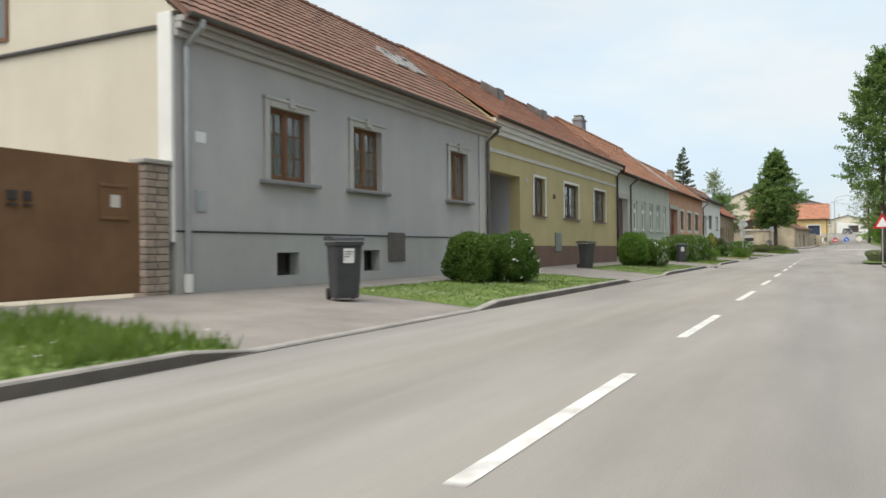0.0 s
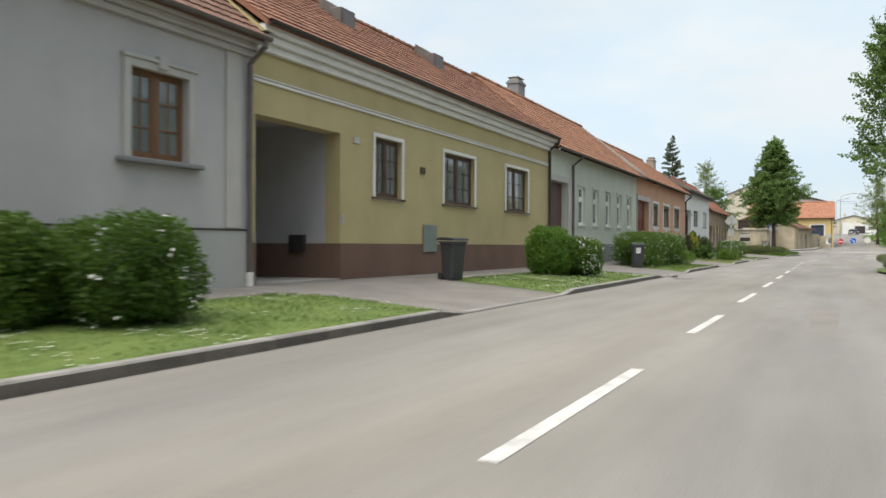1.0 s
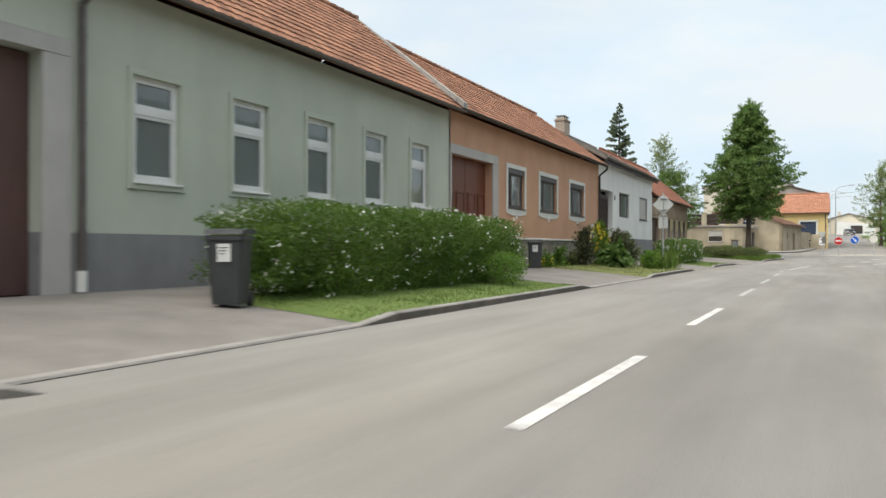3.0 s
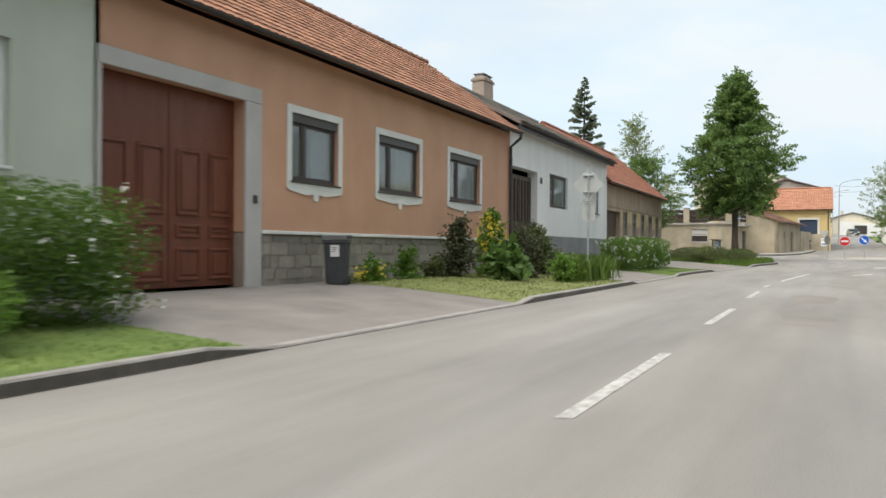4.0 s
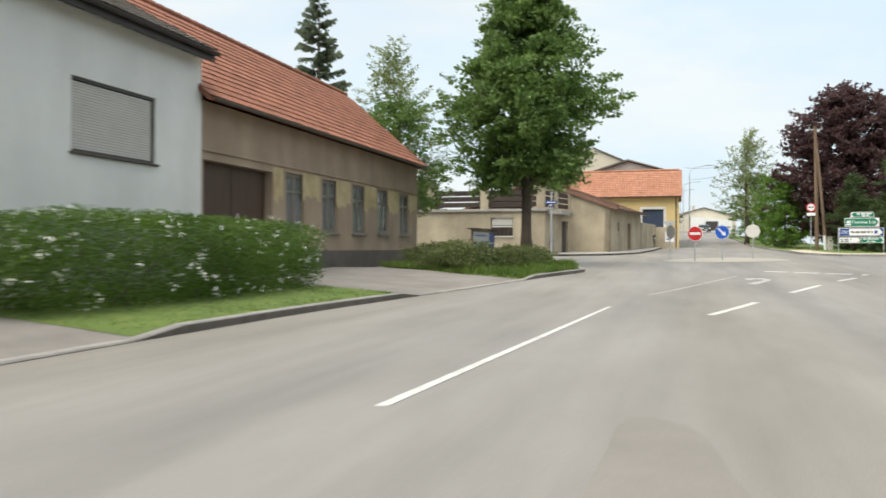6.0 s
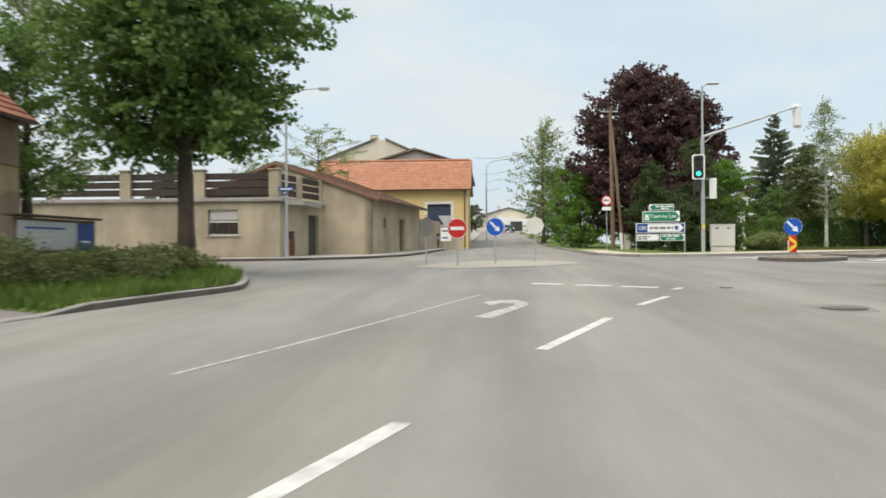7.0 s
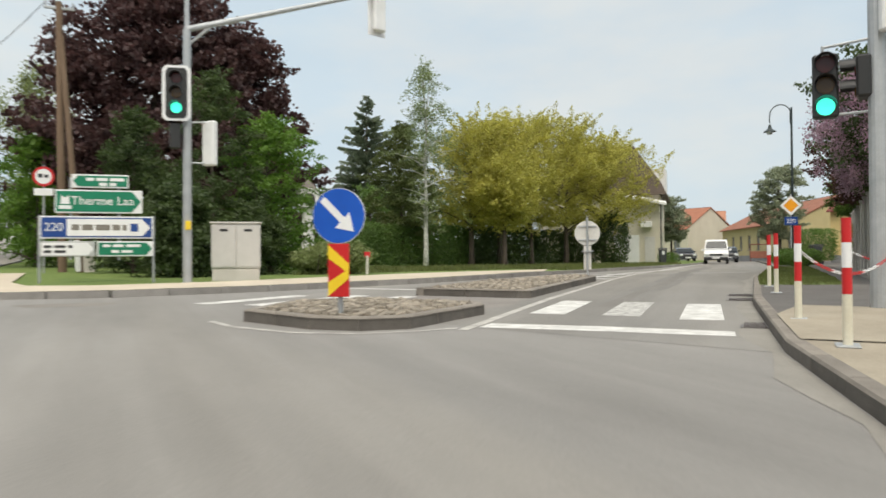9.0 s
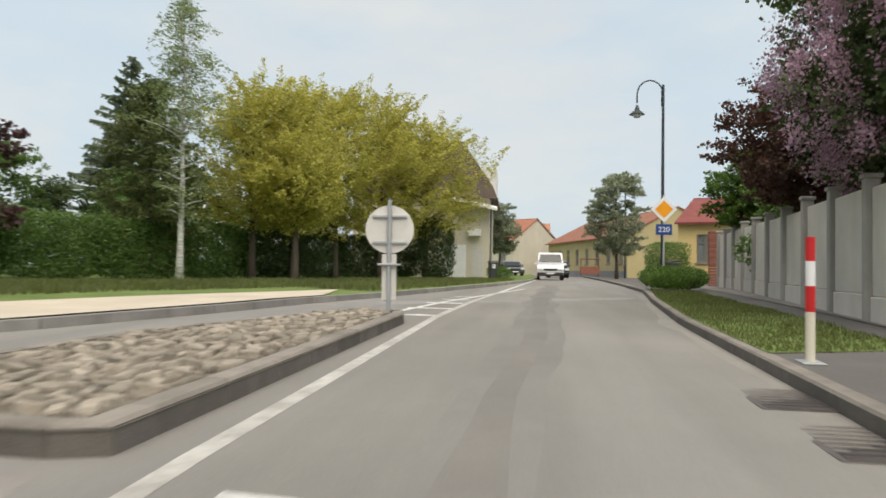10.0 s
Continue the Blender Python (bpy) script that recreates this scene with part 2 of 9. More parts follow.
asphalt = surface("asphalt", (0.195, 0.185, 0.173), (0.315, 0.301, 0.282), scale=0.26, rough=0.88, bump=0.3, grain=55, mottle=0.34, spread=0.55, stretch=(1.7, 0.5, 1), tracks=-1)
asphalt_path = surface("asphalt_path", (0.155, 0.14, 0.128), (0.25, 0.229, 0.208), scale=0.9, rough=0.92, bump=0.3, grain=50, mottle=0.3)
asphalt_new = surface("asphalt_new", (0.085, 0.077, 0.072), (0.13, 0.12, 0.11), scale=0.8, rough=0.9, bump=0.3, grain=60)
asphalt_worn = surface("asphalt_worn", (0.142, 0.134, 0.124), (0.205, 0.194, 0.179), scale=0.5, rough=0.9, bump=0.3, grain=55, mottle=0.3)
asphalt_track = surface("asphalt_track", (0.133, 0.123, 0.112), (0.194, 0.18, 0.163), scale=0.7, rough=0.9, bump=0.3, grain=55, mottle=0.3)
asphalt_soft = surface("asphalt_soft", (0.178, 0.163, 0.146), (0.25, 0.23, 0.207), scale=0.8, rough=0.9, bump=0.25, grain=50, mottle=0.25)
asphalt_patch = surface("asphalt_patch", (0.16, 0.145, 0.129), (0.226, 0.207, 0.185), scale=0.8, rough=0.9, bump=0.25, grain=50, mottle=0.25)
dusty_paving = surface("dusty_paving", (0.29, 0.268, 0.232), (0.38, 0.35, 0.30), scale=0.9, rough=0.95, bump=0.3, grain=40, mottle=0.4)
gutter_dust = surface("gutter_dust", (0.19, 0.178, 0.158), (0.265, 0.248, 0.22), scale=1.4, rough=0.95, bump=0.3, grain=45, mottle=0.4)
sand_path = surface("sand_path", (0.42, 0.36, 0.28), (0.55, 0.48, 0.38), scale=0.9, rough=0.95, bump=0.3, grain=40)
gravel_path = surface("gravel_path", (0.24, 0.205, 0.155), (0.35, 0.305, 0.235), scale=1.3, rough=0.95, bump=0.5, grain=30)
earth = surface("earth", (0.07, 0.075, 0.03), (0.12, 0.13, 0.05), scale=0.5, rough=0.95, bump=0.3, grain=20)
turf = surface("turf", (0.07, 0.12, 0.022), (0.15, 0.20, 0.045), scale=1.4, rough=0.95, bump=0.5, grain=35, mottle=0.6)
blade = leaf_material("grass_blade", (0.075, 0.14, 0.02), (0.17, 0.245, 0.05))
petal_yellow = surface("petal_yellow", (0.65, 0.50, 0.03), (0.8, 0.65, 0.06), rough=0.6, bump=0)
turf_dry = surface("turf_dry", (0.12, 0.15, 0.038), (0.20, 0.215, 0.07), scale=1.4, rough=0.95, bump=0.4, grain=35, mottle=0.4)
blade_meadow = leaf_material("grass_blade_meadow", (0.085, 0.105, 0.028), (0.175, 0.195, 0.062))
blade_dry = leaf_material("grass_blade_dry", (0.10, 0.12, 0.035), (0.18, 0.19, 0.07))
petal = surface("petal", (0.75, 0.75, 0.7), (0.85, 0.85, 0.8), rough=0.6, bump=0)
# darker copy of the kerb stone: shade and grime of its road face in one colour
kerb_shade_grime = surface("kerb_shade_grime", (0.08, 0.071, 0.062), (0.14, 0.125, 0.11), scale=3, rough=0.9, bump=0.4, grain=70, vary=0.3, mottle=0.4)
kerb_old = surface("kerb_old", (0.145, 0.127, 0.108), (0.26, 0.232, 0.20), scale=2.5, rough=0.92, bump=0.4, grain=60, vary=0.3, mottle=0.4)
asphalt_east = surface("asphalt_east", (0.192, 0.184, 0.173), (0.278, 0.265, 0.247), scale=0.3, rough=0.88, bump=0.3, grain=55, mottle=0.3, spread=0.7, tracks=-45)
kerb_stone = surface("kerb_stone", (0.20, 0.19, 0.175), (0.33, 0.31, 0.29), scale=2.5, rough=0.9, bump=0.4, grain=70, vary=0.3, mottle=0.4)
paint = surface("road_paint", (0.40, 0.39, 0.37), (0.68, 0.67, 0.64), scale=5, rough=0.75, bump=0.2, grain=26, mottle=0.5, spread=0.35)
paint_dull = surface("road_paint_dull", (0.27, 0.255, 0.232), (0.50, 0.48, 0.445), scale=4, rough=0.8, bump=0.2, grain=30, mottle=0.5, spread=0.35)
paint_worn = surface("road_paint_worn", (0.25, 0.24, 0.225), (0.52, 0.51, 0.48), scale=9, rough=0.8, bump=0.2, grain=40, mottle=0.4, spread=0.25)
render_grey = surface("render_grey", (0.42, 0.405, 0.405), (0.49, 0.475, 0.47), scale=0.8, rough=0.93, bump=0.25, grain=120, streak=0.10, mottle=0.12)
render_grey_low = surface("render_grey_low", (0.37, 0.37, 0.35), (0.43, 0.43, 0.405), scale=0.9, rough=0.93, bump=0.25, grain=120, streak=0.14, mottle=0.15)
trim_grey = surface("trim_grey", (0.42, 0.40, 0.38), (0.50, 0.48, 0.455), scale=1.5, rough=0.9, bump=0.1, mottle=0.15, streak=0.12)
render_cream = surface("render_cream", (0.55, 0.50, 0.40), (0.63, 0.58, 0.47), scale=0.7, rough=0.93, bump=0.2, grain=100, streak=0.08, mottle=0.1)
white_wash = surface("white_wash", (0.66, 0.65, 0.62), (0.78, 0.77, 0.74), scale=1.2, rough=0.9, bump=0.12, mottle=0.15, streak=0.12)
render_ochre = surface("render_ochre", (0.43, 0.36, 0.185), (0.50, 0.42, 0.225), scale=0.8, rough=0.93, bump=0.2, grain=110, streak=0.1, mottle=0.12)
plinth_brown = surface("plinth_brown", (0.145, 0.085, 0.062), (0.19, 0.115, 0.085), scale=1.0, rough=0.9, bump=0.2, grain=110, streak=0.15, mottle=0.2)
render_mint = surface("render_mint", (0.48, 0.51, 0.43), (0.56, 0.59, 0.505), scale=0.7, rough=0.93, bump=0.2, grain=110, streak=0.10, mottle=0.12)
plinth_grey = surface("plinth_grey", (0.20, 0.20, 0.205), (0.27, 0.27, 0.275), scale=1.1, rough=0.92, bump=0.25, grain=90, streak=0.2, mottle=0.25)
render_salmon = surface("render_salmon", (0.52, 0.29, 0.185), (0.60, 0.355, 0.235), scale=0.8, rough=0.93, bump=0.2, grain=110, streak=0.1, mottle=0.14)
render_white = surface("render_white", (0.70, 0.70, 0.68), (0.79, 0.79, 0.77), scale=0.8, rough=0.93, bump=0.2, grain=110, streak=0.10, mottle=0.12)
render_old = surface("render_old", (0.34, 0.255, 0.185), (0.43, 0.335, 0.245), scale=0.9, rough=0.95, bump=0.4, grain=60, streak=0.25, mottle=0.3, spread=0.35)
render_peel = surface("render_peel", (0.40, 0.315, 0.175), (0.54, 0.435, 0.26), scale=2.2, rough=0.95, bump=0.4, grain=50, mottle=0.3, spread=0.3)
render_shed = surface("render_shed", (0.34, 0.29, 0.21), (0.52, 0.45, 0.33), scale=0.55, rough=0.95, bump=0.4, grain=60, streak=0.25, mottle=0.25, spread=0.35)
render_yellow = surface("render_yellow", (0.62, 0.46, 0.20), (0.70, 0.53, 0.25), scale=0.9, rough=0.92, bump=0.15, mottle=0.12)
concrete = surface("concrete", (0.30, 0.285, 0.26), (0.42, 0.40, 0.37), scale=1.4, rough=0.92, bump=0.3, grain=70, streak=0.2, mottle=0.3)
concrete_pale = surface("concrete_pale", (0.55, 0.505, 0.455), (0.69, 0.645, 0.59), scale=1.0, rough=0.92, bump=0.3, grain=70, streak=0.15, mottle=0.2, vary=0.08)
tile_red = surface("tile_red", (0.205, 0.078, 0.046), (0.31, 0.125, 0.074), scale=1.6, rough=0.85, bump=0.3, grain=40, vary=0.45, mottle=0.4)
tile_old = surface("tile_old", (0.15, 0.068, 0.042), (0.275, 0.125, 0.075), scale=1.3, rough=0.88, bump=0.3, grain=40, vary=0.5, mottle=0.45)
# dark green tone for the added wall that the window panes mirror
reflection_dark = surface("reflection_dark", (0.022, 0.036, 0.014), (0.06, 0.08, 0.03), scale=1.5, rough=0.9, bump=0.6, grain=12, mottle=0.6)
meter_green = surface("meter_green", (0.17, 0.195, 0.18), (0.22, 0.25, 0.23), scale=2, rough=0.6, bump=0.05, mottle=0.15)
tile_umber = surface("tile_umber", (0.10, 0.075, 0.06), (0.175, 0.135, 0.11), scale=1.6, rough=0.85, bump=0.3, grain=40, vary=0.3, mottle=0.4)
tile_brown = surface("tile_brown", (0.135, 0.07, 0.048), (0.215, 0.115, 0.078), scale=1.6, rough=0.85, bump=0.3, grain=40, vary=0.35, mottle=0.4)
tile_mixed = surface("tile_mixed", (0.20, 0.088, 0.05), (0.37, 0.18, 0.105), scale=2.2, rough=0.88, bump=0.4, grain=40, vary=0.6, mottle=0.5)
tile_grey = surface("tile_grey", (0.13, 0.115, 0.10), (0.20, 0.175, 0.15), scale=1.5, rough=0.9, bump=0.3, grain=40, vary=0.3, mottle=0.3)
tile_new = surface("tile_new", (0.30, 0.125, 0.072), (0.43, 0.205, 0.125), scale=1.2, rough=0.8, bump=0.2, grain=40, vary=0.25, mottle=0.25)
roof_under = surface("roof_under", (0.10, 0.075, 0.05), (0.16, 0.12, 0.08), scale=3, rough=0.9, bump=0.2)
wood_brown = surface("wood_brown", (0.115, 0.05, 0.022), (0.21, 0.10, 0.042), scale=6, rough=0.55, bump=0.15, stretch=(1, 1, 0.15), mottle=0.4)
wood_dark = surface("wood_dark", (0.05, 0.028, 0.018), (0.09, 0.05, 0.032), scale=6, rough=0.5, bump=0.15, stretch=(1, 1, 0.15), mottle=0.4)
wood_red = surface("wood_red", (0.115, 0.030, 0.014), (0.175, 0.052, 0.025), scale=5, rough=0.5, bump=0.15, stretch=(1, 1, 0.2), mottle=0.35)
wood_maroon = surface("wood_maroon", (0.085, 0.045, 0.042), (0.125, 0.066, 0.06), scale=4, rough=0.6, bump=0.15, stretch=(1, 1, 0.2), mottle=0.35)
wood_pole = surface("wood_pole", (0.13, 0.085, 0.055), (0.22, 0.15, 0.10), scale=8, rough=0.9, bump=0.4, stretch=(1, 1, 0.1))
wood_fence = surface("wood_fence", (0.03, 0.022, 0.018), (0.06, 0.045, 0.035), scale=5, rough=0.8, bump=0.2, vary=0.3)
rust_steel = surface("rust_steel", (0.135, 0.066, 0.027), (0.225, 0.118, 0.052), scale=1.3, rough=0.8, bump=0.2, grain=60, streak=0.25, mottle=0.35)
dark_metal = surface("dark_metal", (0.035, 0.03, 0.03), (0.06, 0.052, 0.05), scale=4, rough=0.5, metal=0.3, bump=0.05)
gutter_metal = surface("gutter_metal", (0.10, 0.085, 0.078), (0.16, 0.14, 0.13), scale=4, rough=0.5, metal=0.4, bump=0.05)
zinc = surface("zinc", (0.33, 0.34, 0.34), (0.42, 0.43, 0.43), scale=3, rough=0.45, metal=0.6, bump=0.05)
galvanised = surface("galvanised", (0.36, 0.375, 0.385), (0.47, 0.485, 0.495), scale=5, rough=0.5, metal=0.5, bump=0.08)
plastic_bin = surface("plastic_bin", (0.032, 0.034, 0.038), (0.05, 0.053, 0.058), scale=5, rough=0.5, bump=0.1, grain=150)
plastic_white = surface("plastic_white", (0.70, 0.70, 0.69), (0.80, 0.80, 0.79), scale=4, rough=0.4, bump=0)
frame_dark = surface("frame_dark", (0.035, 0.028, 0.025), (0.06, 0.047, 0.042), scale=5, rough=0.4, bump=0)
frame_grey = surface("frame_grey", (0.15, 0.135, 0.115), (0.24, 0.22, 0.19), scale=6, rough=0.7, bump=0.1)
# shade of unlit insides put into the colour: rooms, doorway, openings, niche
inner_shade = surface("inner_shade", (0.05, 0.045, 0.04), (0.08, 0.072, 0.065), scale=2, rough=0.9, bump=0)
curtain_cloth = surface("curtain_cloth", (0.42, 0.42, 0.40), (0.60, 0.60, 0.58), scale=9, rough=0.9, bump=0, stretch=(1, 1, 0.05))
shutter_grey = surface("shutter_grey", (0.50, 0.48, 0.45), (0.57, 0.55, 0.52), scale=4, rough=0.6, bump=0)
pane = glass_material("pane", (0.55, 0.6, 0.6))
plain_label = surface("paper_label", (0.68, 0.68, 0.67), (0.78, 0.78, 0.77), rough=0.6, bump=0)
ink = surface("ink", (0.03, 0.03, 0.035), (0.05, 0.05, 0.055), rough=0.6, bump=0)
stone_grey = surface("stone_grey", (0.20, 0.182, 0.15), (0.31, 0.28, 0.235), scale=4, rough=0.9, bump=0.5, grain=50, vary=0.45, mottle=0.4)
mortar = surface("mortar", (0.17, 0.155, 0.14), (0.23, 0.21, 0.19), scale=5, rough=0.95, bump=0.4, grain=60)
cobble = surface("cobble", (0.165, 0.142, 0.112), (0.35, 0.305, 0.245), scale=5, rough=0.9, bump=0.4, grain=50, vary=0.5, mottle=0.3)
cobble_bed = surface("cobble_bed", (0.11, 0.095, 0.075), (0.19, 0.165, 0.13), scale=4, rough=0.95, bump=0.5, grain=40)
brick_old = surface("brick_old", (0.24, 0.19, 0.15), (0.36, 0.29, 0.235), scale=5, rough=0.92, bump=0.4, grain=60, vary=0.4, mottle=0.3)
brick_red = surface("brick_red", (0.20, 0.075, 0.05), (0.28, 0.11, 0.075), scale=5, rough=0.92, bump=0.4, grain=60, vary=0.3, mottle=0.3)
sign_blue = surface("sign_blue", (0.004, 0.075, 0.42), (0.006, 0.095, 0.50), rough=0.4, bump=0, mottle=0.08)
sign_blue_dark = surface("sign_blue_dark", (0.006, 0.045, 0.21), (0.008, 0.055, 0.25), rough=0.4, bump=0, mottle=0.08)
sign_green = surface("sign_green", (0.0, 0.16, 0.085), (0.002, 0.20, 0.105), rough=0.4, bump=0, mottle=0.08)
sign_white = surface("sign_white", (0.72, 0.72, 0.72), (0.80, 0.80, 0.80), rough=0.4, bump=0, mottle=0.08)
sign_red = surface("sign_red", (0.48, 0.012, 0.015), (0.56, 0.018, 0.02), rough=0.4, bump=0, mottle=0.08)
sign_yellow = surface("sign_yellow", (0.75, 0.52, 0.02), (0.85, 0.60, 0.03), rough=0.4, bump=0, mottle=0.08)
sign_orange = surface("sign_orange", (0.80, 0.30, 0.01), (0.88, 0.36, 0.015), rough=0.4, bump=0, mottle=0.08)
sign_back = surface("sign_back", (0.40, 0.41, 0.40), (0.50, 0.51, 0.50), scale=3, rough=0.45, metal=0.3, bump=0)
lamp_glass = surface("lamp_glass", (0.6, 0.62, 0.62), (0.7, 0.72, 0.72), rough=0.3, bump=0)
signal_black = surface("signal_black", (0.018, 0.018, 0.018), (0.03, 0.03, 0.03), rough=0.45, bump=0)
signal_off_red = surface("signal_off_red", (0.05, 0.006, 0.005), (0.07, 0.008, 0.006), rough=0.25, bump=0)
signal_off_amber = surface("signal_off_amber", (0.06, 0.03, 0.004), (0.08, 0.04, 0.006), rough=0.25, bump=0)
signal_green = glow_material("signal_green", (0.05, 0.9, 0.62), 1.1)
bark = surface("bark", (0.055, 0.042, 0.032), (0.115, 0.09, 0.07), scale=5, rough=0.95, bump=0.7, grain=25, stretch=(1, 1, 0.3), mottle=0.5)
birch_bark = surface("birch_bark", (0.35, 0.34, 0.31), (0.68, 0.67, 0.63), scale=6, rough=0.85, bump=0.3, stretch=(0.6, 0.6, 2.5), spread=0.25)
leaf_green = leaf_material("leaf_green", (0.075, 0.150, 0.032), (0.18, 0.275, 0.07))
leaf_fresh = leaf_material("leaf_fresh", (0.075, 0.17, 0.018), (0.17, 0.29, 0.045))
leaf_pale = leaf_material("leaf_pale", (0.17, 0.215, 0.075), (0.30, 0.345, 0.14))
leaf_hedge = leaf_material("leaf_hedge", (0.05, 0.11, 0.014), (0.13, 0.215, 0.034))
leaf_dark = leaf_material("leaf_dark", (0.042, 0.073, 0.021), (0.092, 0.132, 0.040))
leaf_spruce = leaf_material("leaf_spruce", (0.10, 0.135, 0.09), (0.20, 0.24, 0.155))
leaf_purple = leaf_material("leaf_purple", (0.055, 0.027, 0.028), (0.135, 0.072, 0.068))
leaf_gold = leaf_material("leaf_gold", (0.30, 0.290, 0.048), (0.58, 0.54, 0.125))
leaf_shrub = leaf_material("leaf_shrub", (0.065, 0.095, 0.028), (0.16, 0.185, 0.060))
leaf_copper = leaf_material("leaf_copper", (0.05, 0.022, 0.017), (0.105, 0.048, 0.030))
leaf_grey = leaf_material("leaf_grey", (0.18, 0.215, 0.125), (0.35, 0.385, 0.26))
lilac_bloom = leaf_material("lilac_bloom", (0.27, 0.15, 0.21), (0.55, 0.38, 0.46))
leaf_brown = leaf_material("leaf_brown", (0.045, 0.052, 0.022), (0.105, 0.115, 0.055))
leaf_birch = leaf_material("leaf_birch", (0.15, 0.20, 0.075), (0.30, 0.36, 0.16))
sign_back_pale = surface("sign_back_pale", (0.58, 0.56, 0.51), (0.68, 0.66, 0.61), scale=3, rough=0.5, metal=0.1, bump=0)
sign_back_dark = surface("sign_back_dark", (0.16, 0.15, 0.135), (0.22, 0.205, 0.185), scale=3, rough=0.55, metal=0.2, bump=0)
plinth_old = surface("plinth_old", (0.095, 0.082, 0.072), (0.165, 0.145, 0.128), scale=1.3, rough=0.95, bump=0.35, grain=60, streak=0.25, mottle=0.3)
tile_crimson = surface("tile_crimson", (0.15, 0.035, 0.03), (0.22, 0.055, 0.045), scale=1.5, rough=0.8, bump=0.2, grain=40, vary=0.2, mottle=0.25)
frame_blue = surface("frame_blue", (0.025, 0.04, 0.075), (0.035, 0.055, 0.10), rough=0.5, bump=0)
dark_green = surface("lamp_green", (0.02, 0.03, 0.03), (0.035, 0.048, 0.048), rough=0.45, metal=0.2, bump=0)
plastic_cream = surface("cream_paint", (0.60, 0.56, 0.44), (0.68, 0.64, 0.52), rough=0.5, bump=0)
car_white = surface("car_white", (0.70, 0.70, 0.70), (0.76, 0.76, 0.76), rough=0.25, bump=0, mottle=0.04, coat=0.6)
car_dark = surface("car_dark", (0.02, 0.022, 0.028), (0.03, 0.032, 0.04), rough=0.25, bump=0, mottle=0.04, coat=0.6)
tyre = surface("tyre", (0.015, 0.015, 0.015), (0.025, 0.025, 0.025), rough=0.8, bump=0.1)
car_glass = surface("car_glass", (0.015, 0.018, 0.02), (0.025, 0.03, 0.032), rough=0.06, bump=0)


# ---------------------------------------------------------------- ground, road, kerbs
def sheet(x0, x1, y0, y1, step, dz):
    m = Mesh()
    nx, ny = max(1, round((x1 - x0) / step)), max(1, round((y1 - y0) / step))
    for j in range(ny + 1):
        for i in range(nx + 1):
            x, y = x0 + (x1 - x0) * i / nx, y0 + (y1 - y0) * j / ny
            m.v.append((x, y, ground_z(x, y) + dz))
    for j in range(ny):
        for i in range(nx):
            a = j * (nx + 1) + i
            m.f.append((a, a + 1, a + nx + 2, a + nx + 1))
    return m


solid("ground", sheet(-1500, 1500, -1500, 1500, 25, -0.35), earth, "dry grassy ground reaching to the horizon", "ground", kind="structure")
solid("road", sheet(-40, 130, -40, 330, 2, 0.0), asphalt, "worn pale grey asphalt carriageway with faint wheel tracks", "road", kind="structure")


def left_kerb(y):
    return -5.15 + (0.0095 * (y - 83) ** 2 if y > 83 else 0.0)


def poly_area(poly, dz, step=0.7):
    """A surface over a polygon in plan, cut into cells so that it follows the ground; dz(x, y): its height over the road."""
    xs, ys = [p[0] for p in poly], [p[1] for p in poly]
    bm = bmesh.new()
    bm.faces.new([bm.verts.new((x, y, 0)) for x, y in poly])
    for axis, lo, hi in ((0, min(xs), max(xs)), (1, min(ys), max(ys))):
        k = 1
        while lo + k * step < hi:
            co, no = [0, 0, 0], [0, 0, 0]
            co[axis], no[axis] = lo + k * step, 1
            bmesh.ops.bisect_plane(bm, geom=bm.verts[:] + bm.edges[:] + bm.faces[:], plane_co=co, plane_no=no)
            k += 1
    for v in bm.verts:
        v.co.z = ground_z(v.co.x, v.co.y) + dz(v.co.x, v.co.y)
    bmesh.ops.recalc_face_normals(bm, faces=bm.faces[:])
    if sum(f.normal.z for f in bm.faces) < 0:
        bmesh.ops.reverse_faces(bm, faces=bm.faces[:])
    me = bpy.data.meshes.new("area")
    bm.to_mesh(me)
    bm.free()
    return me


def area(name, poly, dz, material, label, category, step=0.7):
    me = poly_area(poly, dz, step)
    me.name = name
    me.materials.append(material)
    return tagged(new(name, me), label, category, kind="structure")


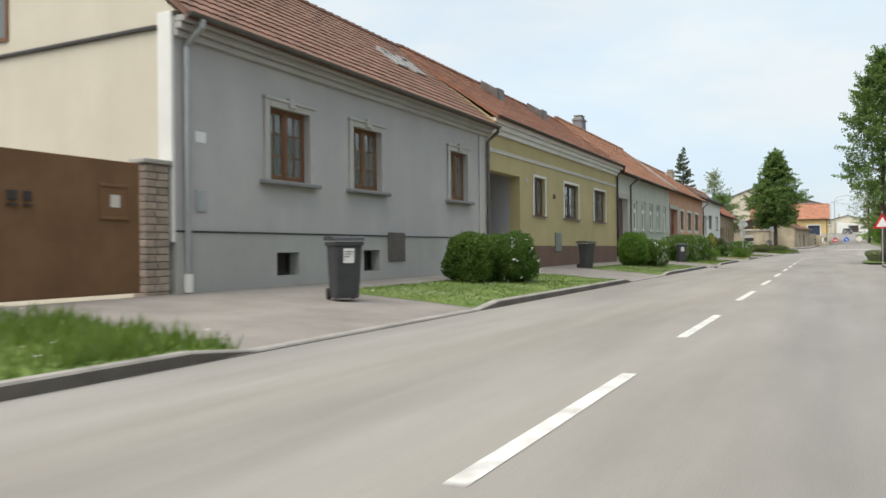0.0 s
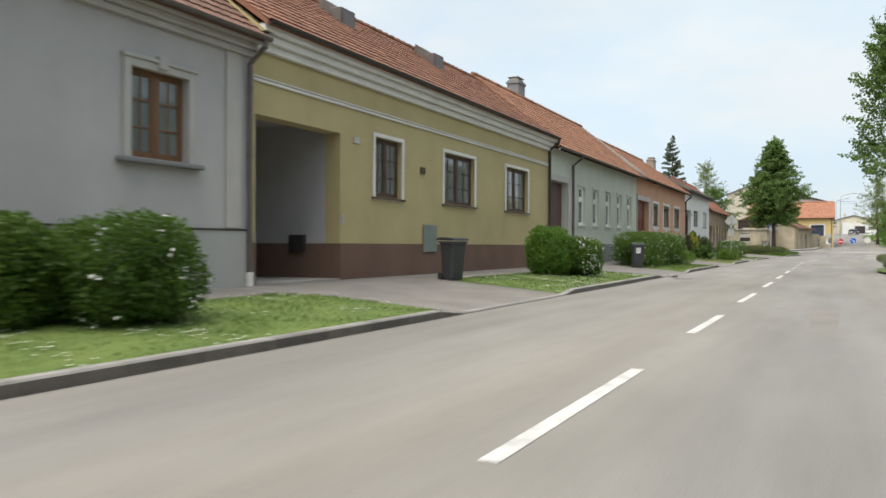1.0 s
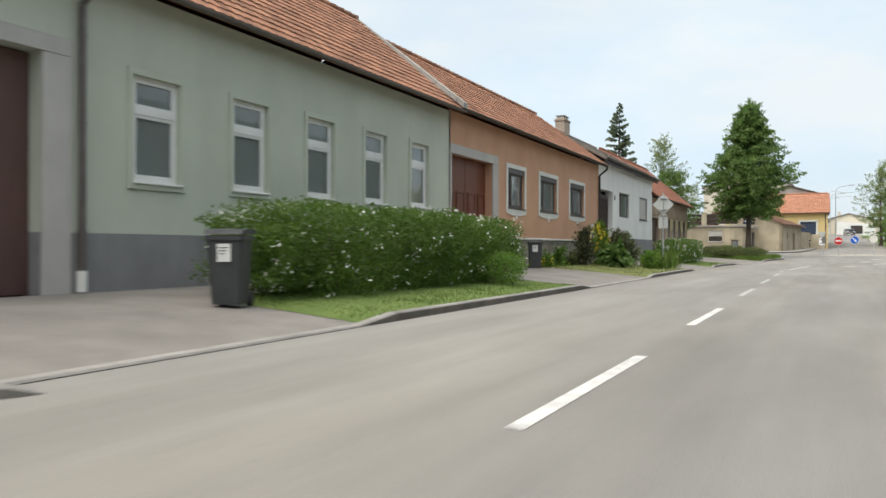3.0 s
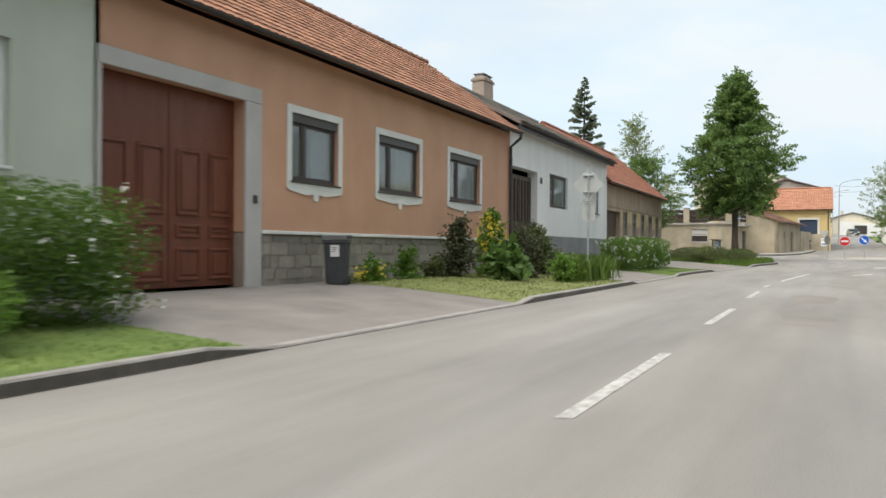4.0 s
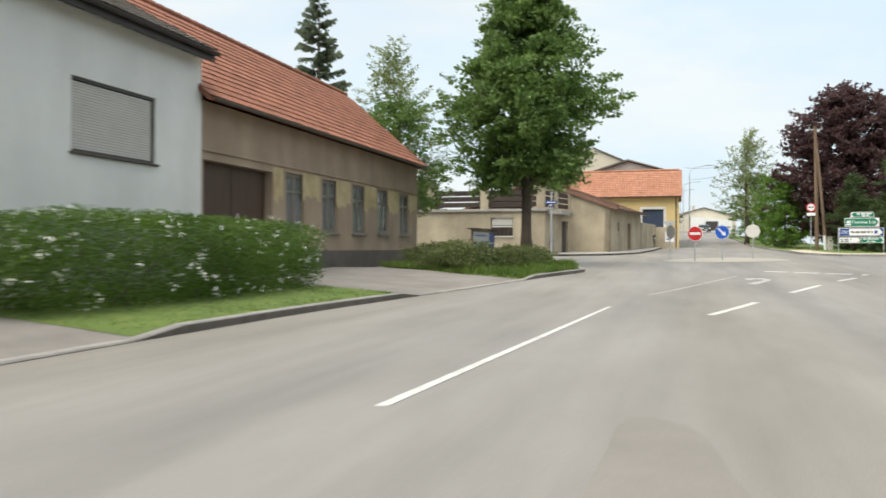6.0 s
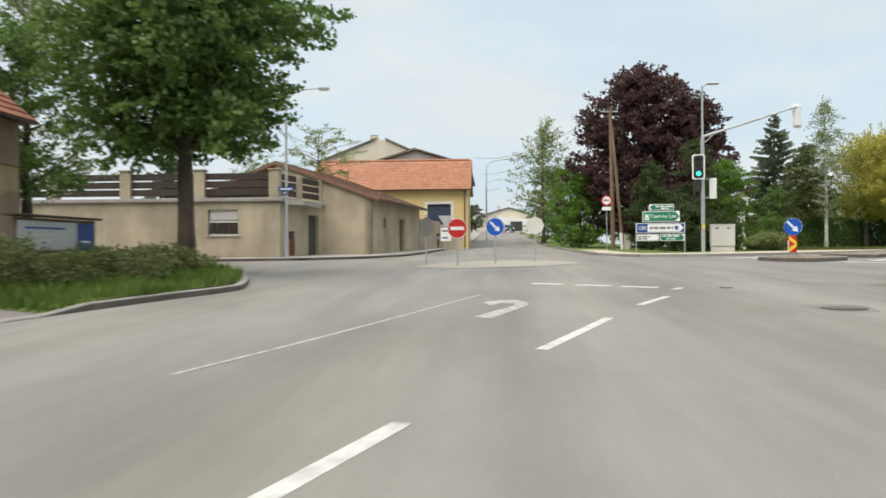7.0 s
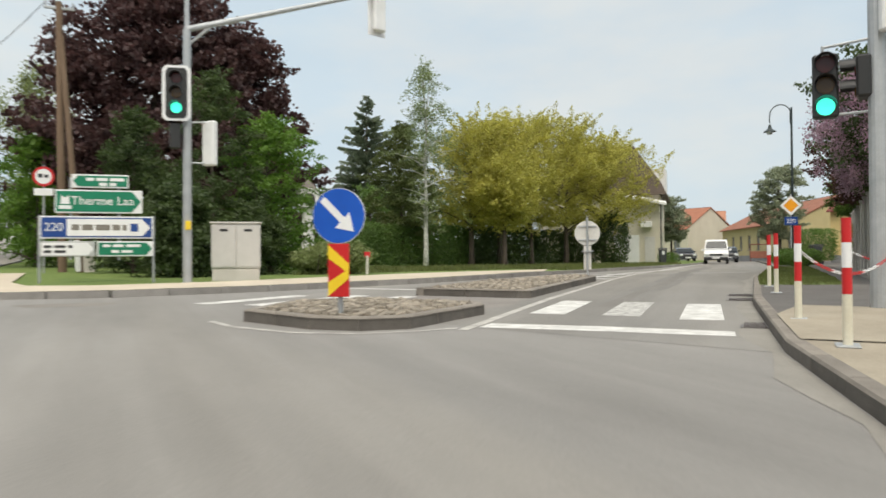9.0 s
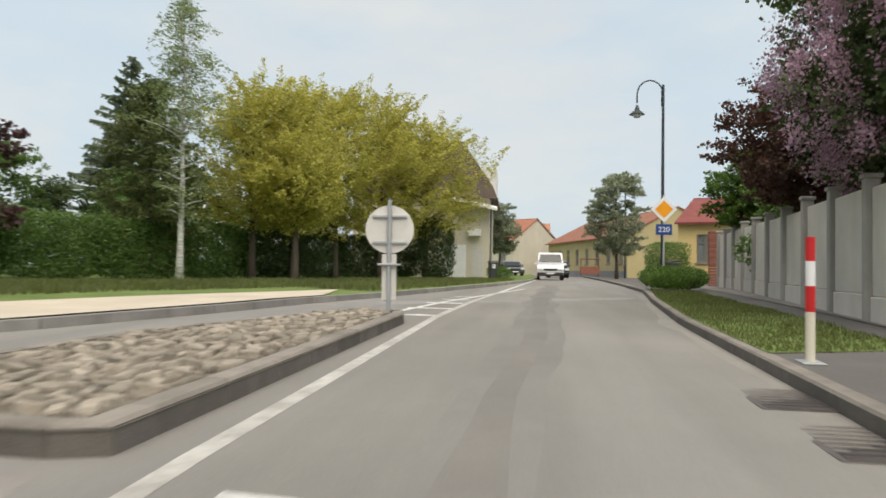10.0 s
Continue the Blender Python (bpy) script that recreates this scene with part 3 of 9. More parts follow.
def kerb_line(pts, label, height=0.12, width=0.15, length=1.0, taper=(True, True), group="street kerbs", corners=False, stone=None):
    """A row of kerb stones along a line in plan; the body lies to the left of the line's direction."""
    ob = thing("kerb", Matrix(), label, "kerb", group, "structure")
    cum = [0.0]
    for a, b in zip(pts, pts[1:]):
        cum.append(cum[-1] + math.dist(a, b))

    def at(s):
        for i in range(len(pts) - 1):
            if s <= cum[i + 1] or i == len(pts) - 2:
                u = (s - cum[i]) / max(1e-6, cum[i + 1] - cum[i])
                return Vector((pts[i][0] + (pts[i + 1][0] - pts[i][0]) * u, pts[i][1] + (pts[i + 1][1] - pts[i][1]) * u))

    n = max(1, round(cum[-1] / length))
    stops = [cum[-1] * i / n for i in range(n + 1)]
    if corners:
        stops = [0.0]
        for s0, s1 in zip(cum, cum[1:]):
            k = max(1, round((s1 - s0) / length))
            stops += [s0 + (s1 - s0) * j / k for j in range(1, k + 1)]
        n = len(stops) - 1
    for i in range(n):
        a, b = at(stops[i] + 1e-5), at(stops[i + 1])
        d = (b - a).normalized()
        a, b = a + d * 0.006, b - d * 0.006
        nrm = Vector((-d.y, d.x))
        ha = 0.02 if (i == 0 and taper[0]) else height
        hb = 0.02 if (i == n - 1 and taper[1]) else height
        m, v = Mesh(), []
        for p, h in ((a, ha), (b, hb)):
            z = ground_z(p.x, p.y)
            q = p + nrm * width
            f = p + nrm * 0.025
            v += [(p.x, p.y, z - 0.12), (p.x + nrm.x * 0.008, p.y + nrm.y * 0.008, z + h - 0.02), (f.x, f.y, z + h), (q.x, q.y, z + h), (q.x, q.y, z - 0.12)]
        m.add(v, [(k, (k + 1) % 5, 5 + (k + 1) % 5, 5 + k) for k in range(5)] + [(4, 3, 2, 1, 0), (5, 6, 7, 8, 9)])
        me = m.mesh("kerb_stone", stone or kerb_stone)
        # only the road face takes the darker colour, shade and tyre dirt together
        me.materials.append(kerb_shade_grime)
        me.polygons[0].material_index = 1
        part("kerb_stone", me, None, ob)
    return ob


def bank(x, y):
    """Height of the bank between the left kerb and the house fronts."""
    k = left_kerb(y) - 0.13
    u = min(max((k - x) / (k + 10.1), 0.0), 1.0)
    return 0.10 + 0.20 * u


# asphalt footway and driveways in one sheet, dipping to the road at the kerb line
edge = [(left_kerb(y), y) for y in [-30 + 2 * i for i in range(64)]] + [(left_kerb(96.6), 96.6)]
foot = edge + [(-10.1, 96.6), (-10.1, -30)]


def foot_z(x, y):
    k = left_kerb(y)
    u = min(max((k - x) / (k + 10.1), 0.0), 1.0)
    return 0.009 + 0.291 * min(1.0, u * 1.35) ** 0.85


area("pavement", foot, foot_z, asphalt_path, "grey-brown asphalt footway and driveways sloping from the houses", "pavement", 0.8)


def blades_over(poly, n, dz, height=0.06, material=None, flowers=0, seed=1):
    rnd = random.Random(seed)
    xs, ys = [p[0] for p in poly], [p[1] for p in poly]
    m, fl = Mesh(), Mesh()

    def inside(x, y):
        c = False
        for (x0, y0), (x1, y1) in zip(poly, poly[1:] + poly[:1]):
            if (y0 > y) != (y1 > y) and x < (x1 - x0) * (y - y0) / (y1 - y0) + x0:
                c = not c
        return c

    k = 0
    while k < n:
        x, y = rnd.uniform(min(xs), max(xs)), rnd.uniform(min(ys), max(ys))
        if not inside(x, y):
            continue
        k += 1
        dens = noise.noise((x * 0.9, y * 0.9, 3.0))
        h = height * rnd.uniform(0.5, 1.3) * (1 + 0.7 * dens)
        z = ground_z(x, y) + dz(x, y)
        a = rnd.uniform(0, 6.28)
        w = 0.006 + h * 0.07
        bx, by = rnd.uniform(-0.5, 0.5) * h, rnd.uniform(-0.5, 0.5) * h
        ca, sa = math.cos(a) * w, math.sin(a) * w
        m.add(((x - ca, y - sa, z - 0.01), (x + ca, y + sa, z - 0.01), (x + bx, y + by, z + h)), ((0, 1, 2),))
        if flowers and rnd.random() < flowers and noise.noise((x * 0.8, y * 0.8, 9.0)) > 0.05:
            r = 0.022
            fl.add([(x + r * math.cos(t), y + r * math.sin(t), z + h + 0.01) for t in (0, 1.26, 2.5, 3.77, 5.03)], ((0, 1, 2, 3, 4),))
    return m, fl


def verge(y0, y1, x_in, label, seed, flowers=0.05, tall=0.032, skew=0.9):
    """A raised grass strip with its kerb; x_in: where it meets the footway."""
    ys = [y0 + 0.25 + (y1 - y0 - 0.5) * i / 8 for i in range(9)]
    poly = [(left_kerb(y) - 0.14, y) for y in ys] + [(x_in + 0.5, y1 - skew * 0.4), (x_in, y1 - skew)] + [(x_in, y0 + skew), (x_in + 0.5, y0 + skew * 0.4)]

    def top(x, y):
        s = skew * min(max((left_kerb(y) - x) / (left_kerb(y) - x_in), 0.0), 1.0)
        e = min((y - y0 - 0.25 - s * 0.7) / 0.7, (y1 - 0.25 - s * 0.7 - y) / 0.7, (x - x_in) / 0.4, 1.0)
        e = max(e, 0.0)
        full = max(bank(x, y), foot_z(x, y) + 0.025) + 0.02 * noise.noise((x * 0.7, y * 0.7, 1.0))
        return full * e + (foot_z(x, y) + 0.006) * (1 - e)

    me = poly_area(poly, top, 0.5)
    me.name = "verge"
    dry = "dry" in label
    me.materials.append(turf_dry if dry else turf)
    ob = tagged(new("verge", me), label, "grass verge", "grass verges", "structure")
    g, fl = blades_over(poly, int(9000 * (y1 - y0) / 10 * (1 if y0 > -1 else 0.9)), top, tall, flowers=flowers, seed=seed)
    tagged(part("grass", g.raw("grass", blade_dry if dry else blade), None, ob), kind="stuff")
    if fl.v:
        tagged(part("daisies", fl.raw("daisies", petal), None, ob, "small white daisies"), kind="stuff")
    kerb_line([(left_kerb(y), y) for y in [y0 + (y1 - y0) * i / 10 for i in range(11)]], "weathered grey concrete kerb edging a grass verge")
    return ob


verge(-14.0, 6.5, -8.3, "grass verge with uncut grass by a driveway", 1, 0.01, 0.17, skew=0.2)
verge(11.8, 23.4, -8.35, "mown grass verge dotted with daisies", 2, 0.12)
verge(28.4, 40.1, -8.35, "mown grass verge with white daisies before the ochre house", 3, 0.3)
verge(45.1, 56.2, -8.2, "green grass verge under a flowering hedge", 4, 0.0)
verge(63.3, 74.0, -9.7, "dry mown grass strip before a planted bed", 5, 0.0)
verge(80.9, 89.9, -9.0, "grass strip under a clipped hedge", 6, 0.0)

for a, b in ((5.9, 11.8), (23.4, 28.4), (40.1, 45.1), (56.2, 63.3), (74.0, 80.9), (89.9, 95.7)):
    kerb_line([(left_kerb(a + (b - a) * i / 6) + 0.004, a + (b - a) * i / 6) for i in range(7)], "lowered kerb stones across a driveway", 0.03, 0.2, taper=(False, False), group="lowered kerbs")

# the rounded verge at the street corner
corner = [(left_kerb(y) - 0.14, y) for y in (96.0, 97.5, 99.0, 100.0)] + [(-2.75, 101.6), (-3.4, 103.8), (-4.5, 105.9), (-6.6, 107.8), (-9.0, 108.4), (-9.0, 98.0), (-6.0, 96.2)]


def corner_top(x, y):
    """The verge, sloping down to the footway along its near edge."""
    e = min(1.0, max(0.0, (y - 96.0 - max(0.0, -6.0 - x) * 0.6) / 0.9))
    return (0.13 + 0.05 * min(1.0, max(0.0, -4.0 - x)) + 0.02 * noise.noise((x, y, 2.0))) * e + (foot_z(x, min(y, 96.6)) + 0.006) * (1 - e)



area("corner_verge", corner, corner_top, turf, "rough grass corner verge under a tree", "grass verge", 0.5)
g, fl = blades_over(corner, 22000, corner_top, 0.20, seed=8)
tagged(solid("long_grass", g.raw("long_grass", blade), None, "uncut grass on the corner verge", "grass"), kind="stuff")
kerb_line([(left_kerb(y), y) for y in (95.7, 97, 98.5, 100.0)] + [(-2.35, 100.6), (-2.6, 101.7), (-3.25, 103.9), (-4.35, 106.0), (-6.5, 107.95), (-9.0, 108.6), (-30, 109.2)], "grey kerb bending round the street corner", taper=(True, False))
side_foot = [(-10.25, 96.6), (-9.0, 96.6), (-9.0, 108.5), (-30, 109.1), (-30, 105.6), (-10.25, 105.6)]
area("side_pavement", side_foot, lambda x, y: 0.11, asphalt_path, "asphalt footway by the old house", "pavement")

# far side of the junction: footway round the shed and up the north street
north = [(-60, 117.6), (-9, 117.6), (-5.5, 118.2), (-3.0, 120.2), (-1.6, 123.5), (-0.9, 130), (-0.4, 140), (0.9, 170), (1.0, 300), (-3.5, 300), (-2.5, 141), (-3.6, 124.4), (-5.8, 124.4), (-6.9, 119.6), (-60, 119.0)]
area("north_pavement", north, lambda x, y: 0.12, concrete, "pale concrete footway round a shed", "pavement", 1.5)
kerb_line([(1.0, 200), (0.9, 170), (-0.4, 140), (-0.9, 130), (-1.6, 123.5), (-3.0, 120.2), (-5.5, 118.2), (-9, 117.6), (-60, 117.6)][::-1], "grey kerb along the north footway", taper=(False, False))

# north-east corner: pale footway, lawn, kerb along the right-hand street
ne_kerb = [(7.9, 200), (7.6, 150), (7.7, 132), (7.9, 124), (8.4, 121.6), (9.6, 120.4), (11.5, 120.3), (14.2, 121.0), (18.6, 122.9), (21.9, 124.9), (27, 128.4), (32, 132.2), (37.7, 136.5), (47, 144.2), (58, 154.5), (75, 172), (95, 196)]
kerb_line(ne_kerb[::-1], "grey kerb along the far side of the junction", taper=(False, False))
ne_in = [(a + 0.10, b + 0.11) for a, b in ne_kerb[3:]]
area("lawn", [(7.95, 200), (7.75, 150), (7.85, 132)] + ne_in + [(80, 230), (7.95, 230)], lambda x, y: 0.085 + 0.015 * noise.noise((x * 0.5, y * 0.5, 4.0)), turf, "long grass strip before hedges and trees", "lawn", 2.0)
meadow = [(16.2, 126.8), (18.3, 128.0), (22.3, 130.4), (27.2, 133.0), (27.5, 129.6), (33.0, 133.6), (38.5, 138.0), (46.5, 144.6), (44.0, 146.6), (36.0, 143.6), (28.0, 140.6), (20.0, 137.0)]
g, fl = blades_over(meadow, 30000, lambda x, y: 0.09, 0.13, seed=31)
tagged(solid("meadow_grass", g.raw("meadow_grass", blade_meadow), None, "uncut grass before a garden hedge", "grass"), kind="stuff")
path_out = [(7.98, 131), (8.05, 124.2), (8.6, 121.9), (9.7, 120.65), (11.5, 120.55), (14.1, 121.2), (18.5, 123.1), (21.8, 125.1), (24.8, 127.2)]
path_in = [(27.0, 130.4), (22.0, 127.9), (17.6, 125.3), (13.8, 123.3), (11.2, 122.5), (9.9, 122.9), (9.5, 124.5), (9.3, 131)]
area("corner_path", path_out + path_in, lambda x, y: 0.114, sand_path, "pale sandy footway round the junction corner", "pavement", 1.0)

# right-hand (south-east) corner and the footway along the panel wall
se_kerb = [(3.6, 60.0), (4.4, 80.0), (6.6, 90.0), (9.6, 98.5), (11.9, 103.7), (13.4, 106.3), (14.85, 108.1), (16.6, 110.25), (18.4, 112.1), (21.0, 114.75), (23.75, 117.3), (27.0, 120.35), (31.9, 124.55), (37.4, 129.0), (45, 136.0), (56, 146.5), (80, 170.0)]
kerb_line(se_kerb[::-1], "grey kerb along the inside of the bend", taper=(False, False), stone=kerb_old)
se_off = lambda d: [(a + d * 0.72, b - d * 0.70) for a, b in se_kerb]  # noqa: E731
area("wall_footway", se_off(0.12)[7:] + [(90, 165), (40, 110), (20.5, 107.0)], lambda x, y: 0.12, asphalt_new, "dark new asphalt footway beside a wall", "pavement", 1.5)
area("corner_gravel", se_off(0.12)[:8] + [(20.4, 107.2), (17, 100), (12, 88), (9, 60)], lambda x, y: 0.12, gravel_path, "sandy gravel corner by the kerb", "pavement", 1.5)
gap = se_off(0.12)
area("sandy_footway", gap[7:9] + [(19.9, 112.9), (21.3, 111.4), (20.4, 107.2), (18.4, 108.4)], lambda x, y: 0.132, gravel_path, "sandy footway strip by the kerb", "pavement", 0.8)
green = gap[10:13] + [(36.6, 128.1), (37.4, 127.3), (33.2, 123.4), (28.4, 119.0), (25.6, 116.6)]
green_top = lambda x, y: 0.128 + 0.012 * noise.noise((x, y, 7.0))  # noqa: E731
area("kerbside_grass", green, green_top, turf, "narrow grass strip behind the kerb", "grass verge", 0.6)
g, fl = blades_over(green, 16000, green_top, 0.05, flowers=0.004, seed=12)
tagged(solid("short_grass", g.raw("short_grass", blade_meadow), None, "short grass beside the kerb", "grass"), kind="stuff")
area("wall_gravel", [(27.0, 116.9), (30.4, 119.8), (38.6, 127.2), (44, 132), (46, 130.6), (36.0, 121.8), (31.4, 117.9), (28.8, 115.8)], lambda x, y: 0.134, asphalt_path, "old grey asphalt footway strip", "pavement", 1.0)

# the right-hand side of the first street
kerb_line([(2.5, 42), (2.5, -40)], "grey kerb on the far right of the street", taper=(False, False))
area("right_footway", [(2.38 + 0.25, -40), (2.63, 42), (9, 60), (20, 60), (20, -40)], lambda x, y: 0.11, asphalt_path, "asphalt footway", "pavement", 4)

# newer, darker surface on the right-hand street
east = [(15.0, 113.3)] + [(a - 0.05, b + 0.05) for a, b in se_kerb[7:16]] + [(58, 153.5)] + [(a + 0.0, b - 0.02) for a, b in ne_kerb[14:7:-1]] + [(14.0, 119.0)]
area("street_surface", east, lambda x, y: 0.0025, asphalt_east, "darker blue-grey asphalt of the side street", "road", 1.5)
# unseen wall added to close the street and keep sky out of the panes
wall_m = Mesh().box(14, -45, -0.3, 14.6, 96, 9.5).box(-40, -45.6, -0.3, 14.6, -45, 6.0)
area("field", [(14.7, -60), (150, -60), (150, 60), (60, 92), (14.7, 96)], lambda x, y: 0.02, turf_dry, "dry meadow behind the added screen wall", "meadow", 6.0)
solid("closing_wall", wall_m, reflection_dark, "tall unseen wall added to darken window reflections", "wall", kind="structure")

# ---------------------------------------------------------------- road markings
def stripe(name, pts, label, material=None, category="road marking", group="road markings", lift=0.004):
    me = poly_area(pts, lambda x, y: lift, 1.0)
    me.name = name
    me.materials.append(material or paint)
    return tagged(new(name, me), label, category, group, "structure")


def band(p, q, w):
    d = (Vector(q) - Vector(p)).normalized()
    n = Vector((-d.y, d.x)) * w / 2
    p, q = Vector(p), Vector(q)
    return [tuple(p - n), tuple(q - n), tuple(q + n), tuple(p + n)]


for i, (a, b) in enumerate(((-9.0, -5.8), (-2.9, 0.3), (3.3, 6.5), (9.2, 12.3), (15.75, 19.05), (22.2, 25.1), (28.3, 31.6), (34.75, 37.95), (41.0, 44.2), (47.4, 50.6), (54.4, 57.8), (61.2, 64.5), (68.0, 71.1), (73.7, 75.0))):
    stripe("centre_dash", band((-1.49, a), (-1.46, b), 0.118), "worn white centre line dash" if i > 9 else "white painted centre line dash", paint_worn if i > 9 else paint, group="centre line")
stripe("lane_line", [(-1.3, 78.6), (-1.21, 78.6), (-0.47, 87.9), (-0.54, 87.9)], "thin white lane line", paint)
stripe("lane_line", band((0.1, 91.5), (2.5, 99.2), 0.06), "faded thin white lane line", paint_worn)
for p, q in (((1.17, 86.67), (2.16, 89.9)), ((3.18, 92.9), (4.24, 95.6)), ((4.97, 97.3), (5.72, 98.75)), ((6.2, 100.3), (6.48, 100.8))):
    stripe("turn_lane_dash", band(p, q, 0.13), "white painted turning lane dash", paint, group="lane line")
for p, q in (((3.6, 102.25), (4.25, 101.95)), ((4.5, 101.75), (5.17, 101.38)), ((5.35, 101.2), (6.02, 100.85))):
    stripe("give_way_dash", band(p, q, 0.32), "short thick white junction dash", paint, group="junction line")
stripe("turn_arrow", [(2.46, 95.75), (2.70, 95.55), (3.28, 97.37), (3.26, 97.80), (3.10, 98.16), (2.83, 98.12), (2.56, 97.8), (2.68, 97.26), (2.86, 97.62), (3.06, 97.60), (3.04, 97.22)], "worn white left turn arrow", paint_worn)
stripe("asphalt_repair", [(16.2, 115.3), (17.3, 116.0), (17.9, 117.0), (16.55, 118.5), (15.1, 117.3)], "pale dusty asphalt between two islands", asphalt_path, "road patch", "road patches", 0.0035)
for p, q in (((14.83, 113.0), (18.5, 116.93)), ((18.49, 116.92), (24.5, 123.0)), ((24.49, 122.99), (32.5, 130.4))):
    stripe("island_outline", band(p, q, 0.12), "worn white line along the traffic island", paint_dull)
for p, q in (((12.45, 115.1), (12.56, 114.4)), ((12.55, 114.42), (13.05, 113.5)), ((13.04, 113.51), (13.65, 113.13)), ((13.64, 113.13), (14.4, 113.1)), ((14.38, 113.1), (14.86, 113.2))):
    stripe("island_outline", band(p, q, 0.09), "worn white line round the island's tip", paint_dull)
stripe("island_outline", band((32.5, 130.4), (52, 148.6), 0.12), "white centre line past the island", paint)
stripe("stop_line", [(15.12, 113.17), (15.46, 113.5), (16.5, 112.65), (17.46, 111.66), (17.14, 111.33), (16.2, 112.25)], "broad white stop line", paint)
ZEB = [((16.59, 114.50), (16.93, 114.15), (18.71, 116.00), (18.41, 116.38)), ((17.31, 113.84), (17.67, 113.50), (19.54, 115.42), (19.15, 115.72)), ((17.86, 112.97), (18.32, 112.67), (20.24, 114.67), (19.81, 114.96))]
for i, q in enumerate(ZEB):
    stripe("crossing_bar", list(q), "worn white zebra crossing bar" if i == 1 else "white zebra crossing bar", paint_worn if i == 1 else paint, group="zebra crossing")
for q in (band((12.68, 117.98), (14.65, 119.4), 0.36), band((13.38, 117.4), (15.68, 118.97), 0.36), band((14.0, 116.7), (16.4, 118.38), 0.36)):
    stripe("crossing_bar", list(q), "white zebra crossing bar", paint, group="zebra crossing")
dust = []
for i in range(5, 13):
    for j in range(4):
        a, b = Vector(se_kerb[i]), Vector(se_kerb[i + 1])
        p, n = a.lerp(b, j / 4), (b - a).normalized()
        dust.append((p, Vector((-n.y, n.x))))
near = [tuple(p + n * 0.01) for p, n in dust]
far = [tuple(p + n * (0.20 + 0.22 * noise.noise((k * 0.73, 2.0, 0.3)))) for k, (p, n) in enumerate(dust)]
stripe("gutter_sand", near + far[::-1], "sandy dust along the gutter of the bend", gutter_dust, "road patch", "road patches", 0.0032)
for wide, mt in ((0.62, asphalt_worn), (0.30, asphalt_track)):
    way = [(18.2, 114.9), (20.75, 117.4), (23.55, 119.9), (30.0, 126.2), (42.3, 137.7)]
    edge = [[], []]
    for (x0, y0), (x1, y1) in zip(way, way[1:]):
        for j in range(10):
            k = j / 10
            q = noise.noise(((x0 + (x1 - x0) * k) * 0.7, wide * 9, 0.3))
            r = wide * (0.5 + 0.25 * q)
            edge[0].append((x0 + (x1 - x0) * k - 0.69 * r, y0 + (y1 - y0) * k + 0.72 * r))
            edge[1].append((x0 + (x1 - x0) * k + 0.69 * r, y0 + (y1 - y0) * k - 0.72 * r))
    stripe("wheel_track", edge[0] + edge[1][::-1], "faint brownish wheel track worn into the asphalt", mt, "road patch", "road patches", 0.0028 if wide > 0.5 else 0.0036)
stripe("edge_bar", band((16.1, 121.4), (17.6, 120.05), 0.2), "white stop line of the oncoming lane", paint)
for i in range(5):
    a = Vector((24.28, 123.12)) + Vector((0.70, 0.70)) * i * 1.7
    stripe("hatch_bar", band(tuple(a + Vector((-0.35, 0.40)) * (1.2 - i * 0.2)), tuple(a + Vector((0.3, -0.1))), 0.25), "white hatched road marking bar", paint, group="hatching")
stripe("hatch_edge", band((24.3, 123.9), (36, 133.0), 0.12), "white line beside the hatching", paint)
for i, (x, y, r, s, k, mt) in enumerate(((-0.17, 68.1, 0.46, 1.75, 0, asphalt_patch), (-0.25, 62.8, 0.38, 1.3, 1, asphalt_patch), (0.0, 25.2, 0.2, 2.5, 1, asphalt_soft), (10.75, 118.6, 0.7, 0.42, 0, asphalt_patch), (11.0, 100.4, 0.95, 1.2, 0, asphalt_soft), (10.4, 103.9, 1.0, 2.6, 2, asphalt_soft), (0.6, 76, 0.4, 2.6, 2, asphalt_soft), (6.5, 96.6, 0.4, 0.85, 1, asphalt_soft), (7.75, 96.75, 0.42, 0.6, 0, asphalt_patch))):
    stripe("asphalt_repair", [(x + r * math.copysign(abs(math.cos(t)) ** 0.72, math.cos(t)) * (1 + 0.14 * math.sin(3 * t + k) + 0.06 * math.sin(7 * t)), y + s * math.copysign(abs(math.sin(t)) ** 0.72, math.sin(t)) * (1 + 0.12 * math.cos(2 * t + k))) for t in [2 * math.pi * (j + 0.5) / 24 for j in range(24)]], "darker asphalt repair patch", mt, "road patch", "road patches", 0.002)


